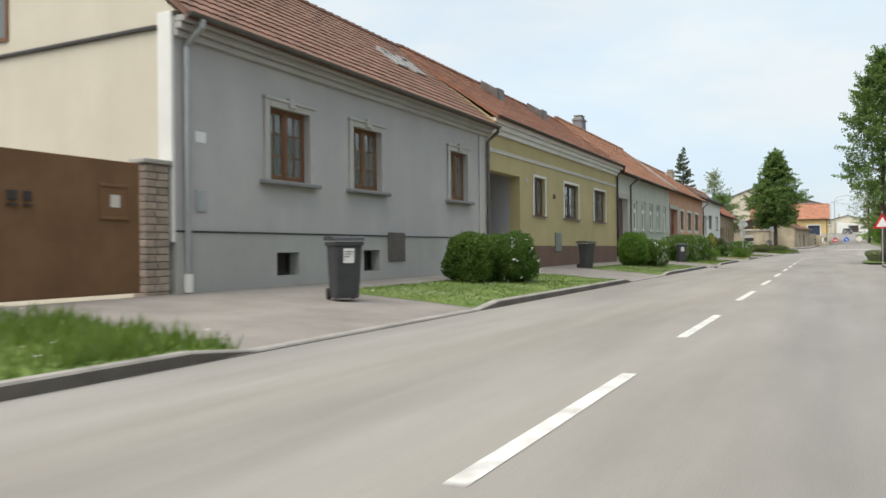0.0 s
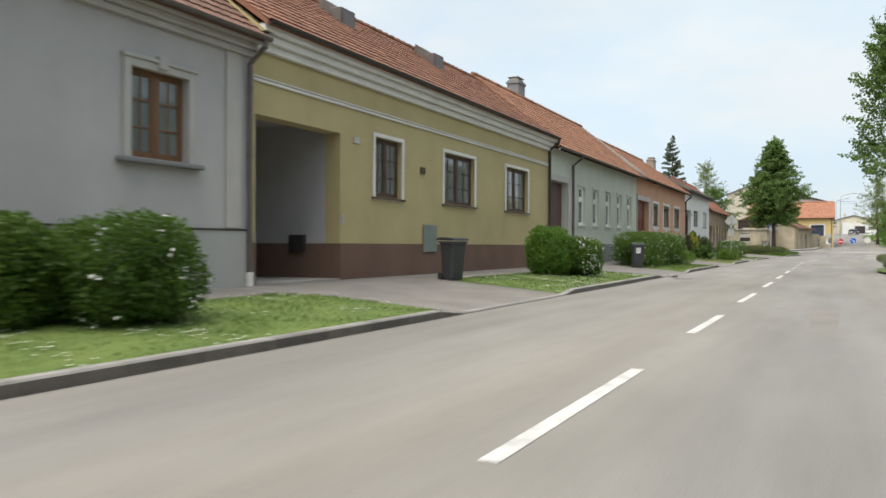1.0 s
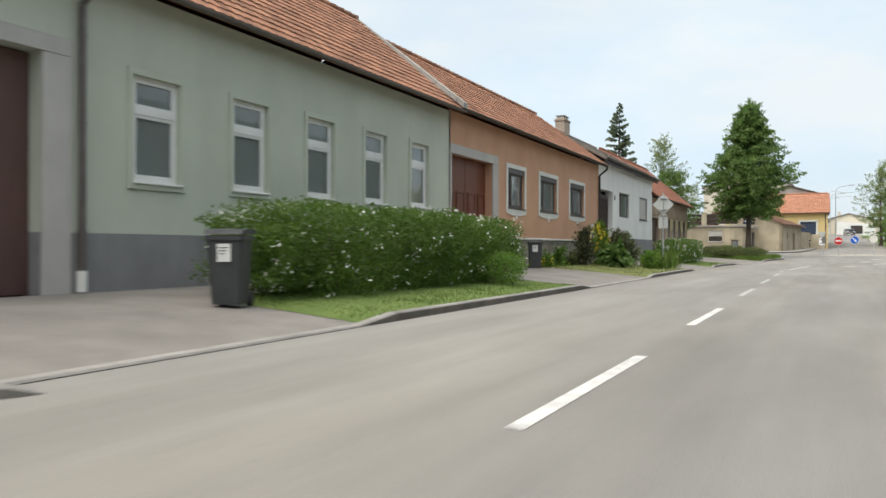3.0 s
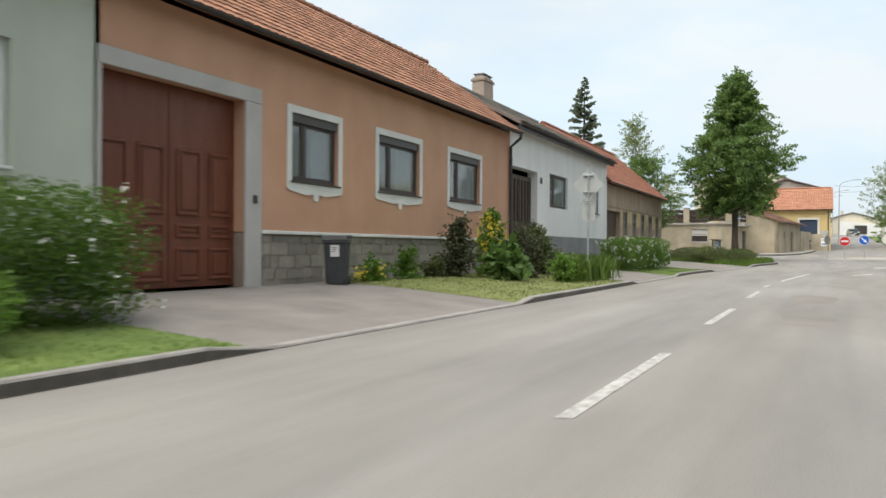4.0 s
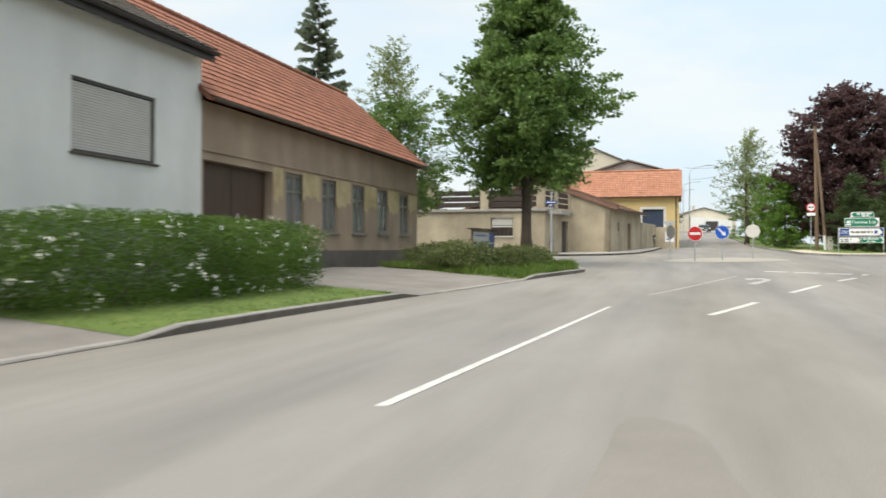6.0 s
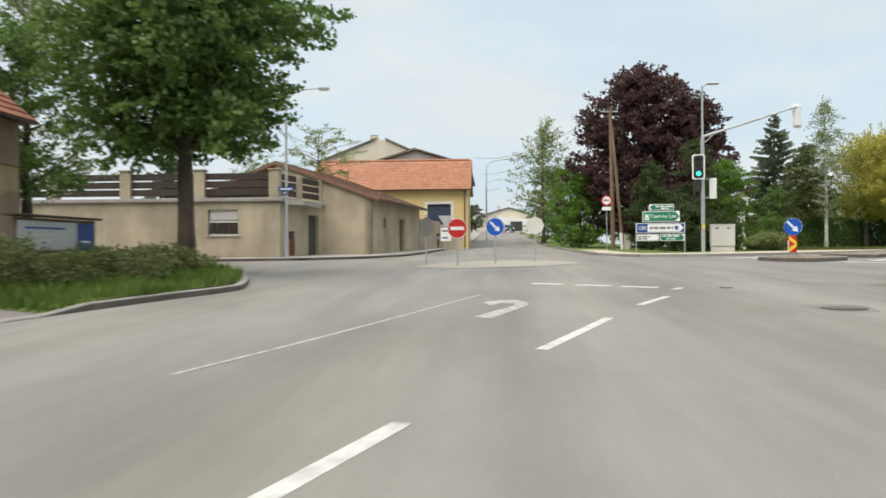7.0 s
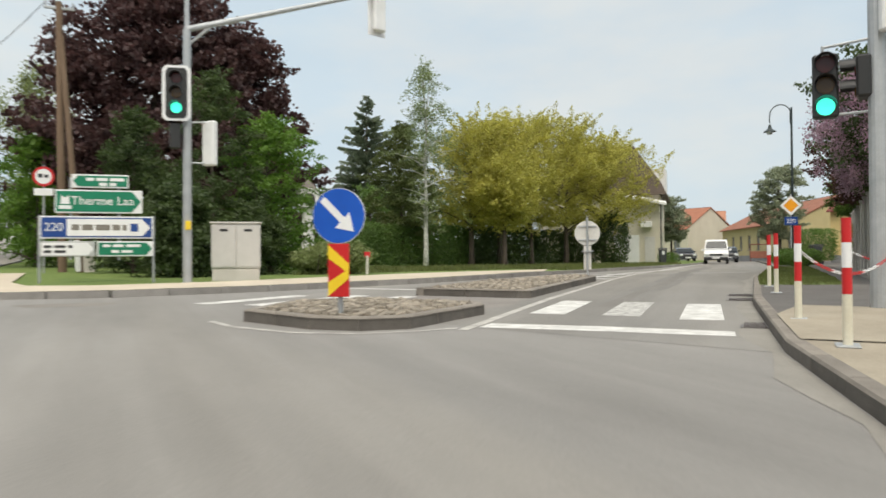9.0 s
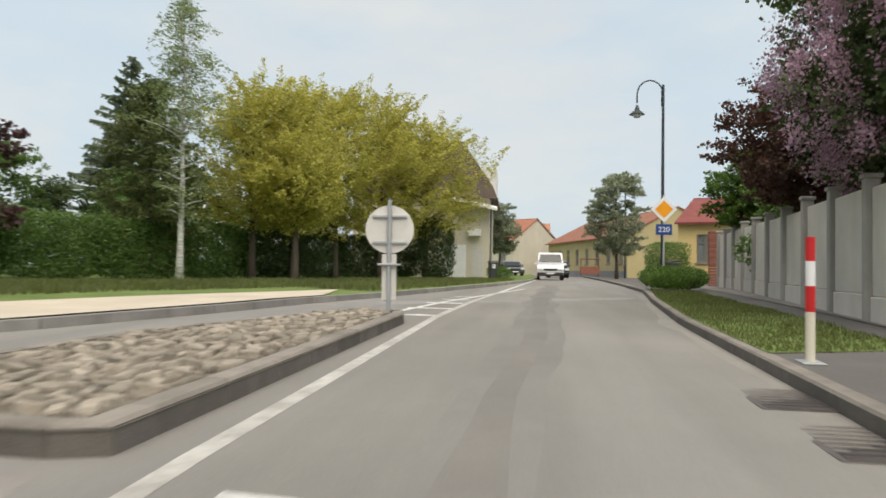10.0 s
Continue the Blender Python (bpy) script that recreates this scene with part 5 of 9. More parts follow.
# --- mint house with a maroon gate
h = thing("mint_house", pose(FX, 0, 0), "pale mint house with white windows and maroon gate", "house", "terraced houses")
M_WIN = [(46.02 + 2.372 * i, 47.02 + 2.372 * i, 2.10 + 0.018 * i, 3.86 + 0.022 * i) for i in range(5)]
M_GATE = (41.98, 44.36, -0.2, 3.86)
front_wall(h, 41.9, 58.0, 1.22, 5.2, M_WIN + [M_GATE], render_mint)
part("plinth", wall_with_openings(Mesh(), -0.42, 0.03, 41.9, 58.0, -0.1, 1.218, [M_GATE]), plinth_grey, h)
for w in M_WIN:
    window(h, *w, "upvc", 0.10)
for q in ((0.25, 41.92, 41.99, 3.84), (0.25, 44.35, 44.82, 3.84), (3.845, 41.92, 44.82, 4.1)):
    box_part("gate_surround", h, 0.0, q[1], q[0], 0.06, q[2], q[3], trim_grey, "grey-white plaster gate surround")
gt = thing("gate", Matrix(), "", "")
gt.parent = h
for a, b in ((41.98, 43.16), (43.18, 44.36)):
    leaf = part("gate_leaf", Mesh().box(-0.32, a, 0.30, -0.26, b, 3.84, 0.008), wood_maroon, gt, "maroon sheet-clad gate leaf")
part("door_slot", Mesh().box(-0.262, 43.05, 2.28, -0.245, 43.75, 2.31), dark_metal, gt)
part("letter_plate", Mesh().box(-0.262, 42.1, 1.22, -0.24, 42.42, 1.38, 0.006), galvanised, gt)
shell(h, 41.9, 58.0, 6.9, -0.1, 5.2, render_mint)
roof(h, 41.9, 58.0, 0.42, 5.2, RX, RZ + 0.22, tile_mixed)
gutter(h, 41.95, 58.0, 0.47, 5.18, gutter_metal)
downpipe(h, 44.98, 0.47, 5.1, 0.62, gutter_metal)

# --- salmon house with a stone plinth and a carved gate
h = thing("salmon_house", pose(FX, 0, 0), "salmon rendered house on a rubble stone plinth", "house", "terraced houses")
P_WIN = [(62.78, 64.52, 2.50, 3.98), (66.32, 68.52, 2.52, 4.0), (70.44, 72.72, 2.54, 4.02)]
P_GATE = (57.98, 61.32, -0.2, 3.95)
front_wall(h, 57.9, 75.45, 1.38, 5.25, P_WIN + [P_GATE], render_salmon)
part("plinth", wall_with_openings(Mesh(), -0.42, -0.016, 57.9, 75.45, -0.1, 1.36, [P_GATE]), brick_old, h)
part("plinth_edge", Mesh().box(0.0, 61.8, 1.345, 0.06, 75.4, 1.42, 0.012), white_wash, h, "white plaster band over the stonework")
rnd = random.Random(5)
z = 0.12
while z < 1.33:
    hh = rnd.uniform(0.2, 0.34)
    hh = min(hh, 1.335 - z) if 1.335 - z - hh > 0.1 else 1.335 - z
    y = 61.85
    while y < 75.3:
        ww = min(rnd.uniform(0.22, 0.72), 75.4 - y)
        m = Mesh()
        cy, cz = y + ww / 2, z + hh / 2
        tilt = [rnd.uniform(-0.03, 0.03) for _ in range(4)]
        edge = [(y + 0.006, z + 0.006 + tilt[0]), (cy, z + 0.006), (y + ww - 0.006, z + 0.006 + tilt[1]), (y + ww - 0.006, cz), (y + ww - 0.006, z + hh - 0.006 + tilt[2]), (cy, z + hh - 0.006), (y + 0.006, z + hh - 0.006 + tilt[3]), (y + 0.006, cz)]
        pts = [(a + rnd.uniform(-0.022, 0.022), max(0.1, min(1.34, b + rnd.uniform(-0.018, 0.018)))) for a, b in edge]
        top = rnd.uniform(-0.010, 0.010)
        v = [(-0.05, a, b) for a, b in pts] + [(top, cy + (a - cy) * 0.96, cz + (b - cz) * 0.95) for a, b in pts]
        m.add(v, [tuple(range(8, 16))] + [(i, (i + 1) % 8, 8 + (i + 1) % 8, 8 + i) for i in range(8)])
        part("stone", m, stone_grey, h)
        y += ww
    z += hh
for w in P_WIN:
    window(h, *w, "dark", 0.12)
for q in ((0.2, 57.92, 58.0, 3.92), (0.2, 61.30, 61.78, 3.92), (3.925, 57.92, 61.78, 4.22)):
    box_part("gate_surround", h, 0.0, q[1], q[0], 0.06, q[2], q[3], trim_grey, "grey plaster gate surround")
gt = thing("gate", Matrix(), "", "")
gt.parent = h
for a, b in ((57.98, 59.64), (59.66, 61.32)):
    leaf = part("gate_leaf", Mesh().box(-0.32, a, 0.34, -0.26, b, 3.93, 0.008), wood_red, gt, "red-brown wooden gate leaf with panels")
    for (u0, u1) in ((0.10, 0.46), (0.58, 0.94)):
        for v0, v1 in ((0.12, 0.72), (0.9, 1.15), (1.3, 2.5)):
            y0, y1 = a + (b - a) * u0, a + (b - a) * u1
            part("gate_panel", ring(Mesh(), -0.262, -0.225, y0, y1, 0.34 + v0, 0.34 + v1, 0.06, c=0.012).box(-0.262, y0 + 0.1, 0.34 + v0 + 0.1, -0.235, y1 - 0.1, 0.34 + v1 - 0.1, 0.012), wood_red, leaf)
box_part("door_bell", h, 0.06, 61.5, 1.95, 0.09, 61.62, 2.1, dark_metal)
box_part("wall_panel", h, 0.0, 73.9, 1.55, 0.03, 74.5, 2.25, trim_grey, "beige meter cupboard door")
shell(h, 57.9, 75.45, 6.9, -0.1, 5.25, render_salmon)
roof(h, 58.0, 75.45, 0.42, 5.26, RX, RZ - 0.1, tile_mixed)
gutter(h, 58.0, 75.4, 0.47, 5.24, dark_metal)
downpipe(h, 75.3, 0.47, 5.15, 0.5, dark_metal)
# stone coping between two roofs
s = Vector((RX - 0.42, 0, RZ - 5.2))
for i in range(16):
    o = Vector((0.5, 57.86, 5.25)) + s * (i / 16)
    q = Vector((0.5, 57.86, 5.25)) + s * ((i + 0.94) / 16)
    part("coping_stone", Mesh().prism([o, q, q + Vector((0, 0.32, 0)), o + Vector((0, 0.32, 0))], (0, 0, 0.17)), concrete, h)

# --- white house
h = thing("white_house", pose(FX, 0, 0), "white rendered house with a dark panelled gate", "house", "terraced houses")
W_WIN = [(79.95, 82.45, 2.82, 4.22)]
W_SH = (85.35, 87.75, 2.86, 4.28)
W_GATE = (75.6, 78.45, -0.2, 4.12)
front_wall(h, 75.45, 89.4, 1.62, 5.62, W_WIN + [W_GATE, W_SH], render_white)
part("plinth", wall_with_openings(Mesh(), -0.42, 0.03, 75.45, 89.4, -0.1, 1.618, [W_GATE]), plinth_grey, h)
window(h, *W_WIN[0], "plain", 0.12)
sw = thing("window", Matrix(), "", "")
sw.parent = h
part("window_frame", ring(Mesh(), -0.16, -0.05, W_SH[0], W_SH[1], W_SH[2], W_SH[3], 0.06), frame_dark, sw)
for i in range(24):
    zz = W_SH[2] + 0.05 + i * 0.054
    part("shutter_slat", Mesh().box(-0.10, W_SH[0] + 0.06, zz, -0.075, W_SH[1] - 0.06, zz + 0.05, 0.008), shutter_grey, sw)
part("sill", Mesh().box(-0.1, W_SH[0] - 0.06, W_SH[2] - 0.05, 0.06, W_SH[1] + 0.06, W_SH[2] - 0.004, 0.008), frame_dark, sw)
gt = thing("gate", Matrix(), "", "")
gt.parent = h
for a, b in ((75.6, 77.0), (77.05, 78.45)):
    leaf = part("gate_leaf", Mesh().box(-0.34, a, 0.3, -0.28, b, 3.9, 0.008), wood_dark, gt, "dark brown gate leaf with vertical panels")
    for k in range(4):
        y0 = a + 0.06 + (b - a - 0.08) * k / 4
        for v0, v1 in ((0.45, 1.95), (2.1, 3.75)):
            part("gate_panel", ring(Mesh(), -0.282, -0.25, y0, y0 + 0.28, v0, v1, 0.03, c=0.006), frame_dark, leaf)
shell(h, 75.45, 89.4, 6.9, -0.1, 5.6, render_white)
roof(h, 75.45, 89.4, 0.42, 5.66, -3.9, 8.0, tile_grey, row=0.33)
gutter(h, 75.5, 89.4, 0.47, 5.62, dark_metal)
box_part("fascia", h, 0.30, 75.5, 5.42, 0.38, 89.4, 5.62, dark_metal)
box_part("house_number_plate", h, 0.0, 78.75, 3.7, 0.02, 79.0, 3.95, dark_metal)
gable_ends(h, (89.1,), 0.3, -3.9, 5.5, 7.9, render_white)
chimney(h, -4.1, 82.4, 7.4, 9.0, 1.1, 0.6, brick_old)

# --- old house on the corner with peeling render
OX = FX - 0.15
h = thing("old_house", pose(OX, 0, 0), "old beige house with peeling render and red tiles", "house", "terraced houses")
O_WIN = [(93.78 + 2.40 * i, 94.91 + 2.40 * i, 1.56 + 0.015 * i, 3.28 + 0.01 * i) for i in range(5)]
O_GATE = (89.7, 93.0, -0.2, 3.2)
front_wall(h, 89.42, 105.6, 0.98, 4.62, O_WIN + [O_GATE], render_old)
part("plinth", wall_with_openings(Mesh(), -0.42, 0.05, 89.42, 105.6, -0.1, 0.978, [O_GATE]), plinth_old, h)
for w in O_WIN:
    window(h, *w, "old", 0.10)
for i in range(6):
    y0 = 92.4 + 2.40 * i if i else 93.05
    y1 = min(92.4 + 2.40 * i + 1.19, 105.55)
    rr = random.Random(i)
    pts = [(y0 + (y1 - y0) * k / 9, 2.45 + 0.25 * i / 6 + 0.35 * noise.noise((k * 0.37, i * 3.1, 0.5)) + rr.uniform(-0.025, 0.025)) for k in range(10)]
    part("bare_patch", Mesh().prism([(0.0, a, b) for a, b in pts] + [(0.0, y1 + 0.0, 3.36), (0.0, y0 - 0.0, 3.36)], (0.008, 0, 0)), render_peel, h, "yellowed patch of older render")
part("string_course", Mesh().box(0.0, 89.5, 3.4, 0.045, 105.6, 3.47, 0.012), render_old, h)
gt = part("gate", Mesh().box(-0.32, 89.7, 0.3, -0.26, 91.3, 3.18, 0.008).box(-0.32, 91.33, 0.3, -0.26, 93.0, 3.18, 0.008), wood_dark, h, "weathered dark timber gate")
shell(h, 89.42, 105.6, 6.9, -0.1, 4.6, render_old)
gable_ends(h, (105.3,), 0.3, -3.45, 4.55, 7.9, render_old)
roof(h, 89.42, 105.6, 0.42, 4.64, -3.45, 8.0, tile_red, over=0.15)
gutter(h, 89.45, 105.7, 0.47, 4.62, gutter_metal)

# --- rusty gate and brick pillar beside the grey house
g = thing("yard_gate", pose(FX, 0, 0), "wide rust-brown sheet steel gate beside a brick pillar", "gate")
for a, b in ((-6.0, 0.4), (0.42, 6.36), (6.38, 9.35)):
    part("gate_leaf", Mesh().box(-0.10, a, 0.36, -0.05, b, 2.50, 0.008), rust_steel, g)
part("gate_panel", ring(Mesh(), -0.05, -0.02, 8.55, 9.15, 1.55, 2.12, 0.05, c=0.006).box(-0.05, 8.6, 1.6, -0.035, 9.1, 2.07), rust_steel, g, "rusty framed notice panel")
part("number_bar", Mesh().box(-0.035, 8.76, 1.75, -0.03, 8.94, 1.95), concrete_pale, g)
for y, w in ((6.55, 0.34), (7.05, 0.15), (7.3, 0.12)):
    part("letter_slot", Mesh().box(-0.05, y, 1.78, -0.025, y + w, 1.92, 0.006).box(-0.05, y, 1.7, -0.015, y + w, 1.73), dark_metal, g)
pl = thing("gate_pillar", pose(FX, 9.4, 0), "narrow weathered brick gate pillar with a flat cap", "pillar")
part("core", Mesh().box(-0.28, 0.04, 0.2, -0.01, 0.52, 2.52), mortar, pl)
for i in range(18):
    for k in range(2):
        o = 0.02 + (0.26 if k else 0.0) - (0.06 if (i % 2 and k) else 0)
        part("brick", Mesh().box(-0.3, o, 0.24 + i * 0.126, 0.015, o + (0.235 if not (i % 2) else (0.175 if k == 0 else 0.30)), 0.24 + i * 0.126 + 0.112, 0.008), brick_old, pl)
part("cap", Mesh().box(-0.34, -0.03, 2.52, 0.05, 0.58, 2.6, 0.015), concrete, pl)


# ---------------------------------------------------------------- plants
def leaf_mesh(name, pts, size, rng, material, kite=0.36):
    """A mesh of one kite-shaped leaf for every point (rows of x, y, z)."""
    pts = np.asarray(pts, float)
    n = len(pts)
    up = rng.normal(size=(n, 3)) + np.array([0, 0, 0.7])
    d = np.cross(up, rng.normal(size=(n, 3)))
    d[:, 2] -= 0.2
    d /= np.linalg.norm(d, axis=1)[:, None]
    a = np.cross(up, d)
    a /= np.linalg.norm(a, axis=1)[:, None]
    s = (size * rng.uniform(0.6, 1.25, n))[:, None]
    mid = pts + d * s * 0.45
    v = np.stack([pts, mid + a * s * kite, pts + d * s, mid - a * s * kite], 1).reshape(-1, 3)
    me = bpy.data.meshes.new(name)
    me.vertices.add(4 * n)
    me.vertices.foreach_set("co", v.ravel())
    me.loops.add(4 * n)
    me.loops.foreach_set("vertex_index", np.arange(4 * n, dtype=np.int32))
    me.polygons.add(n)
    me.polygons.foreach_set("loop_start", np.arange(0, 4 * n, 4, dtype=np.int32))
    me.update(calc_edges=True)
    me.materials.append(material)
    return me


def crown_points(rnd, n, shape, height, radius, lump=0.25, seed=0, shell_bias=0.55):
    """Clump centres in a crown; shape: cone, dome, egg, spread."""
    pts = []
    while len(pts) < n:
        u = rnd.random()
        if shape == "cone":
            r = (1 - u) ** 0.75
        elif shape == "egg":
            r = math.sin(math.pi * min(1, u * 0.86 + 0.14)) ** 0.7 if u < 0.9 else 0.5
            r = (math.sin(math.pi * (0.18 + 0.80 * u))) ** 0.75 * (1 - 0.35 * u)
        elif shape == "pear":
            r = 0.55 + 0.45 * (u / 0.36) ** 0.8 if u < 0.36 else ((1 - u) / 0.64) ** 0.85
        elif shape == "dome":
            r = math.sqrt(max(0.0, 1 - (u * 1.0) ** 2.2)) * (0.75 + 0.25 * min(1, u * 4))
        else:
            r = math.sin(math.pi * (0.12 + 0.80 * u)) ** 0.6
        a = rnd.uniform(0, 2 * math.pi)
        k = 1 + lump * 1.6 * noise.noise((math.cos(a) * 1.3 + seed, math.sin(a) * 1.3, u * 3.2 + seed))
        k += lump * 0.8 * noise.noise((math.cos(a) * 3.3 + seed, math.sin(a) * 3.3, u * 7 + seed))
        q = rnd.random() ** (1 - shell_bias) if rnd.random() < 0.85 else rnd.random()
        rr = radius * r * k * q
        g = 1.5 / max(1.0, radius * 0.55)
        if noise.noise((rr * math.cos(a) * g + seed * 3.7, rr * math.sin(a) * g, u * height * g * 1.3)) < -0.2 and rnd.random() < 0.7:
            continue
        pts.append(Vector((rr * math.cos(a), rr * math.sin(a), u * height)))
    return pts


def tree(name, x, y, height, radius, trunk, leaf, label, shape="egg", clear=2.0, clumps=260, per=45, clump=0.55, size=0.2, seed=1, trunk_mat=None, category="tree", lump=0.25, droop=0.0, z=None, limbs=14, group="", base=0.1, thick=2.4, lift=0.1, spray=1.0):
    """A trunk, limbs and a crown of leafy sprays; lift: how steeply the sprays rise, spray: how far they reach."""
    rnd = random.Random(seed)
    z = ground_z(x, y) + base if z is None else z
    t = thing(name, pose(x, y, z), label, category, group)
    top = Vector((rnd.uniform(-0.15, 0.15), rnd.uniform(-0.15, 0.15), clear + (height - clear) * 0.72))
    tm = Mesh()
    prev, n = Vector((0, 0, -0.25)), 7
    path = [prev]
    for i in range(1, n + 1):
        u = i / n
        path.append(Vector((top.x * u + rnd.uniform(-0.05, 0.05) * height / 10, top.y * u + rnd.uniform(-0.05, 0.05) * height / 10, -0.25 + (top.z + 0.25) * u)))
    rad = [trunk * (1.35 if i == 0 else 1) * (1 - 0.85 * i / n) + 0.015 for i in range(n + 1)]
    tm.limb(path, rad, 10)
    part("trunk", tm, trunk_mat or bark, t, smooth=True)
    pts = crown_points(rnd, clumps, shape, height - clear, radius, lump, seed)
    for p in pts:
        p.z += clear
        p.z -= droop * math.hypot(p.x, p.y)
    lm = Mesh()
    for p in rnd.sample(pts, min(limbs, len(pts))):
        s = max(0.2, min(p.z - 0.35 * math.hypot(p.x, p.y), top.z * 0.95))
        u = (s + 0.25) / (top.z + 0.25)
        o = Vector((top.x * u, top.y * u, s))
        r0 = trunk * 0.42 * (1 - u) + 0.02
        mid = (o + p) / 2 + Vector((0, 0, 0.06 * (p - o).length))
        lm.tube(o, mid, r0, r0 * 0.6, 6, caps=False).tube(mid, p, r0 * 0.6, 0.008, 5, caps=False)
    tagged(part("branchwork", lm, trunk_mat or bark, t, smooth=True), kind="stuff")
    rng = np.random.default_rng(seed + 500)
    k = int(per * thick)
    heart = np.array([tuple(p) for p in pts])
    way = np.column_stack([heart[:, :2] / (np.linalg.norm(heart[:, :2], axis=1)[:, None] + 0.25), np.full(len(pts), lift)]) + rng.normal(size=(len(pts), 3)) * 0.42
    way /= np.linalg.norm(way, axis=1)[:, None]
    reach = clump * spray * rng.uniform(0.7, 1.35, len(pts))
    centre = np.repeat(heart, k, axis=0)
    u = rng.uniform(-0.75, 1.1, len(centre))
    off = np.repeat(way * reach[:, None], k, axis=0) * u[:, None]
    puff = rng.normal(size=centre.shape) * np.array([1.0, 1.0, 0.55])
    off += puff * (clump * 0.30 * (1.15 - 0.75 * np.abs(u)))[:, None]
    tagged(part("crown", leaf_mesh("crown", centre + off, size * 0.7, rng, leaf, 0.46), None, t), kind="stuff")
    return t


def conifer(name, x, y, height, radius, label, leaf=None, seed=1, z=None, tiers=22, per=15, clear=0.6, thin=1.0, base=0.1):
    """A spruce: whorls of drooping boughs with needle sprays."""
    rnd = random.Random(seed)
    z = ground_z(x, y) + base if z is None else z
    t = thing(name, pose(x, y, z), label, "tree")
    part("trunk", Mesh().tube((0, 0, -0.2), (0, 0, height * 0.97), radius * 0.09 + 0.06, 0.02, 9), bark, t, smooth=True)
    b, c = Mesh(), Mesh()
    for i in range(tiers):
        u = i / (tiers - 1)
        h0 = clear + (height - clear) * u
        rr = radius * (1 - u) ** 0.8 + 0.12
        for k in range(max(4, int(per * (1 - 0.5 * u)))):
            a = rnd.uniform(0, 6.28)
            r = rr * rnd.uniform(0.65, 1.12)
            o = Vector((0, 0, h0 + rnd.uniform(-0.2, 0.2)))
            d = Vector((math.cos(a), math.sin(a), rnd.uniform(-0.35, -0.05) + 0.5 * u))
            e = o + d * r
            e.z += 0.12 * r
            b.tube(o, e, 0.03, 0.006, 4, caps=False)
            side = Vector((-math.sin(a), math.cos(a), 0))
            m = max(4, int(r * 9 * thin))
            for j in range(m):
                v = (j + rnd.random()) / m
                p = o.lerp(e, 0.15 + 0.85 * v)
                w = (0.22 + 0.10 * r) * (1.15 - v)
                for s in (-1, 1):
                    q = p + side * s * w * rnd.uniform(0.6, 1.2) + d * 0.2 + Vector((0, 0, rnd.uniform(-0.28, 0.0)))
                    n0 = len(c.v)
                    up = Vector((0, 0, 0.05)) + d * 0.09
                    c.v += [tuple(p - up * 0.5), tuple(p + up), tuple(q + up * 0.3), tuple(q - up * 0.4)]
                    c.f.append((n0, n0 + 1, n0 + 2, n0 + 3))
    tagged(part("branchwork", b, bark, t), kind="stuff")
    tagged(part("crown", c.raw("crown", leaf or leaf_spruce), None, t), kind="stuff")
    return t


def bush(name, x, y, sx, sy, sz, leaf, label, seed=1, n=3200, size=0.075, boxy=2.6, base=None, flowers=0, flower_mat=None, flower_label="clusters of white blossom", lump=0.22, category="bush", group="", turn=0.0, fsize=0.05):
    """A shrub or hedge: leaves through a rounded block, thicker towards its skin."""
    rnd = random.Random(seed)
    z = ground_z(x, y) + (0.18 if base is None else base)
    t = thing(name, pose(x, y, z, 0, 0, turn), label, category, group)
    st = Mesh()
    for _ in range(9):
        a = Vector((rnd.uniform(-0.3, 0.3) * sx, rnd.uniform(-0.35, 0.35) * sy, -0.05))
        st.tube(a, a + Vector((rnd.uniform(-0.3, 0.3) * sx, rnd.uniform(-0.2, 0.2) * sy, sz * 0.75)), 0.02, 0.006, 5, caps=False)
    tagged(part("branchwork", st, bark, t), kind="stuff")
    rng = np.random.default_rng(seed + 900)
    d = rng.normal(size=(n, 3))
    d /= np.linalg.norm(d, axis=1)[:, None]
    d *= ((np.abs(d) ** boxy).sum(1) ** (-1 / boxy))[:, None]
    w = d * np.array([sx / 2, sy / 2, sz / 2])
    f = np.array([1 + lump * noise.noise((a * 1.7 + seed, b * 1.7 + x, c * 1.9)) + lump * 0.6 * noise.noise((a * 4.5 + seed, b * 4.5, c * 4.5)) for a, b, c in w])
    q = rng.random(n) ** 0.22
    p = w * (f * q)[:, None] + np.array([0, 0, sz / 2])
    low = p[:, 2] < 0.02
    p[low, 2] = rng.uniform(0.02, 0.12, low.sum())
    tagged(part("leaves", leaf_mesh("leaves", p, size, rng, leaf), None, t), kind="stuff")
    if flowers:
        pick = [i for i in range(n) if q[i] > 0.9 and rnd.random() < flowers and noise.noise((p[i][0] * 2.4, p[i][1] * 2.4 + seed, p[i][2] * 2.4)) > 0.05]
        if pick:
            fp = np.repeat(p[pick] + d[pick] * 0.04, 4, axis=0)
            fp += rng.normal(size=fp.shape) * 0.025
            tagged(part("blossom", leaf_mesh("blossom", fp, fsize, rng, flower_mat or petal), None, t, flower_label), kind="stuff")
    return t


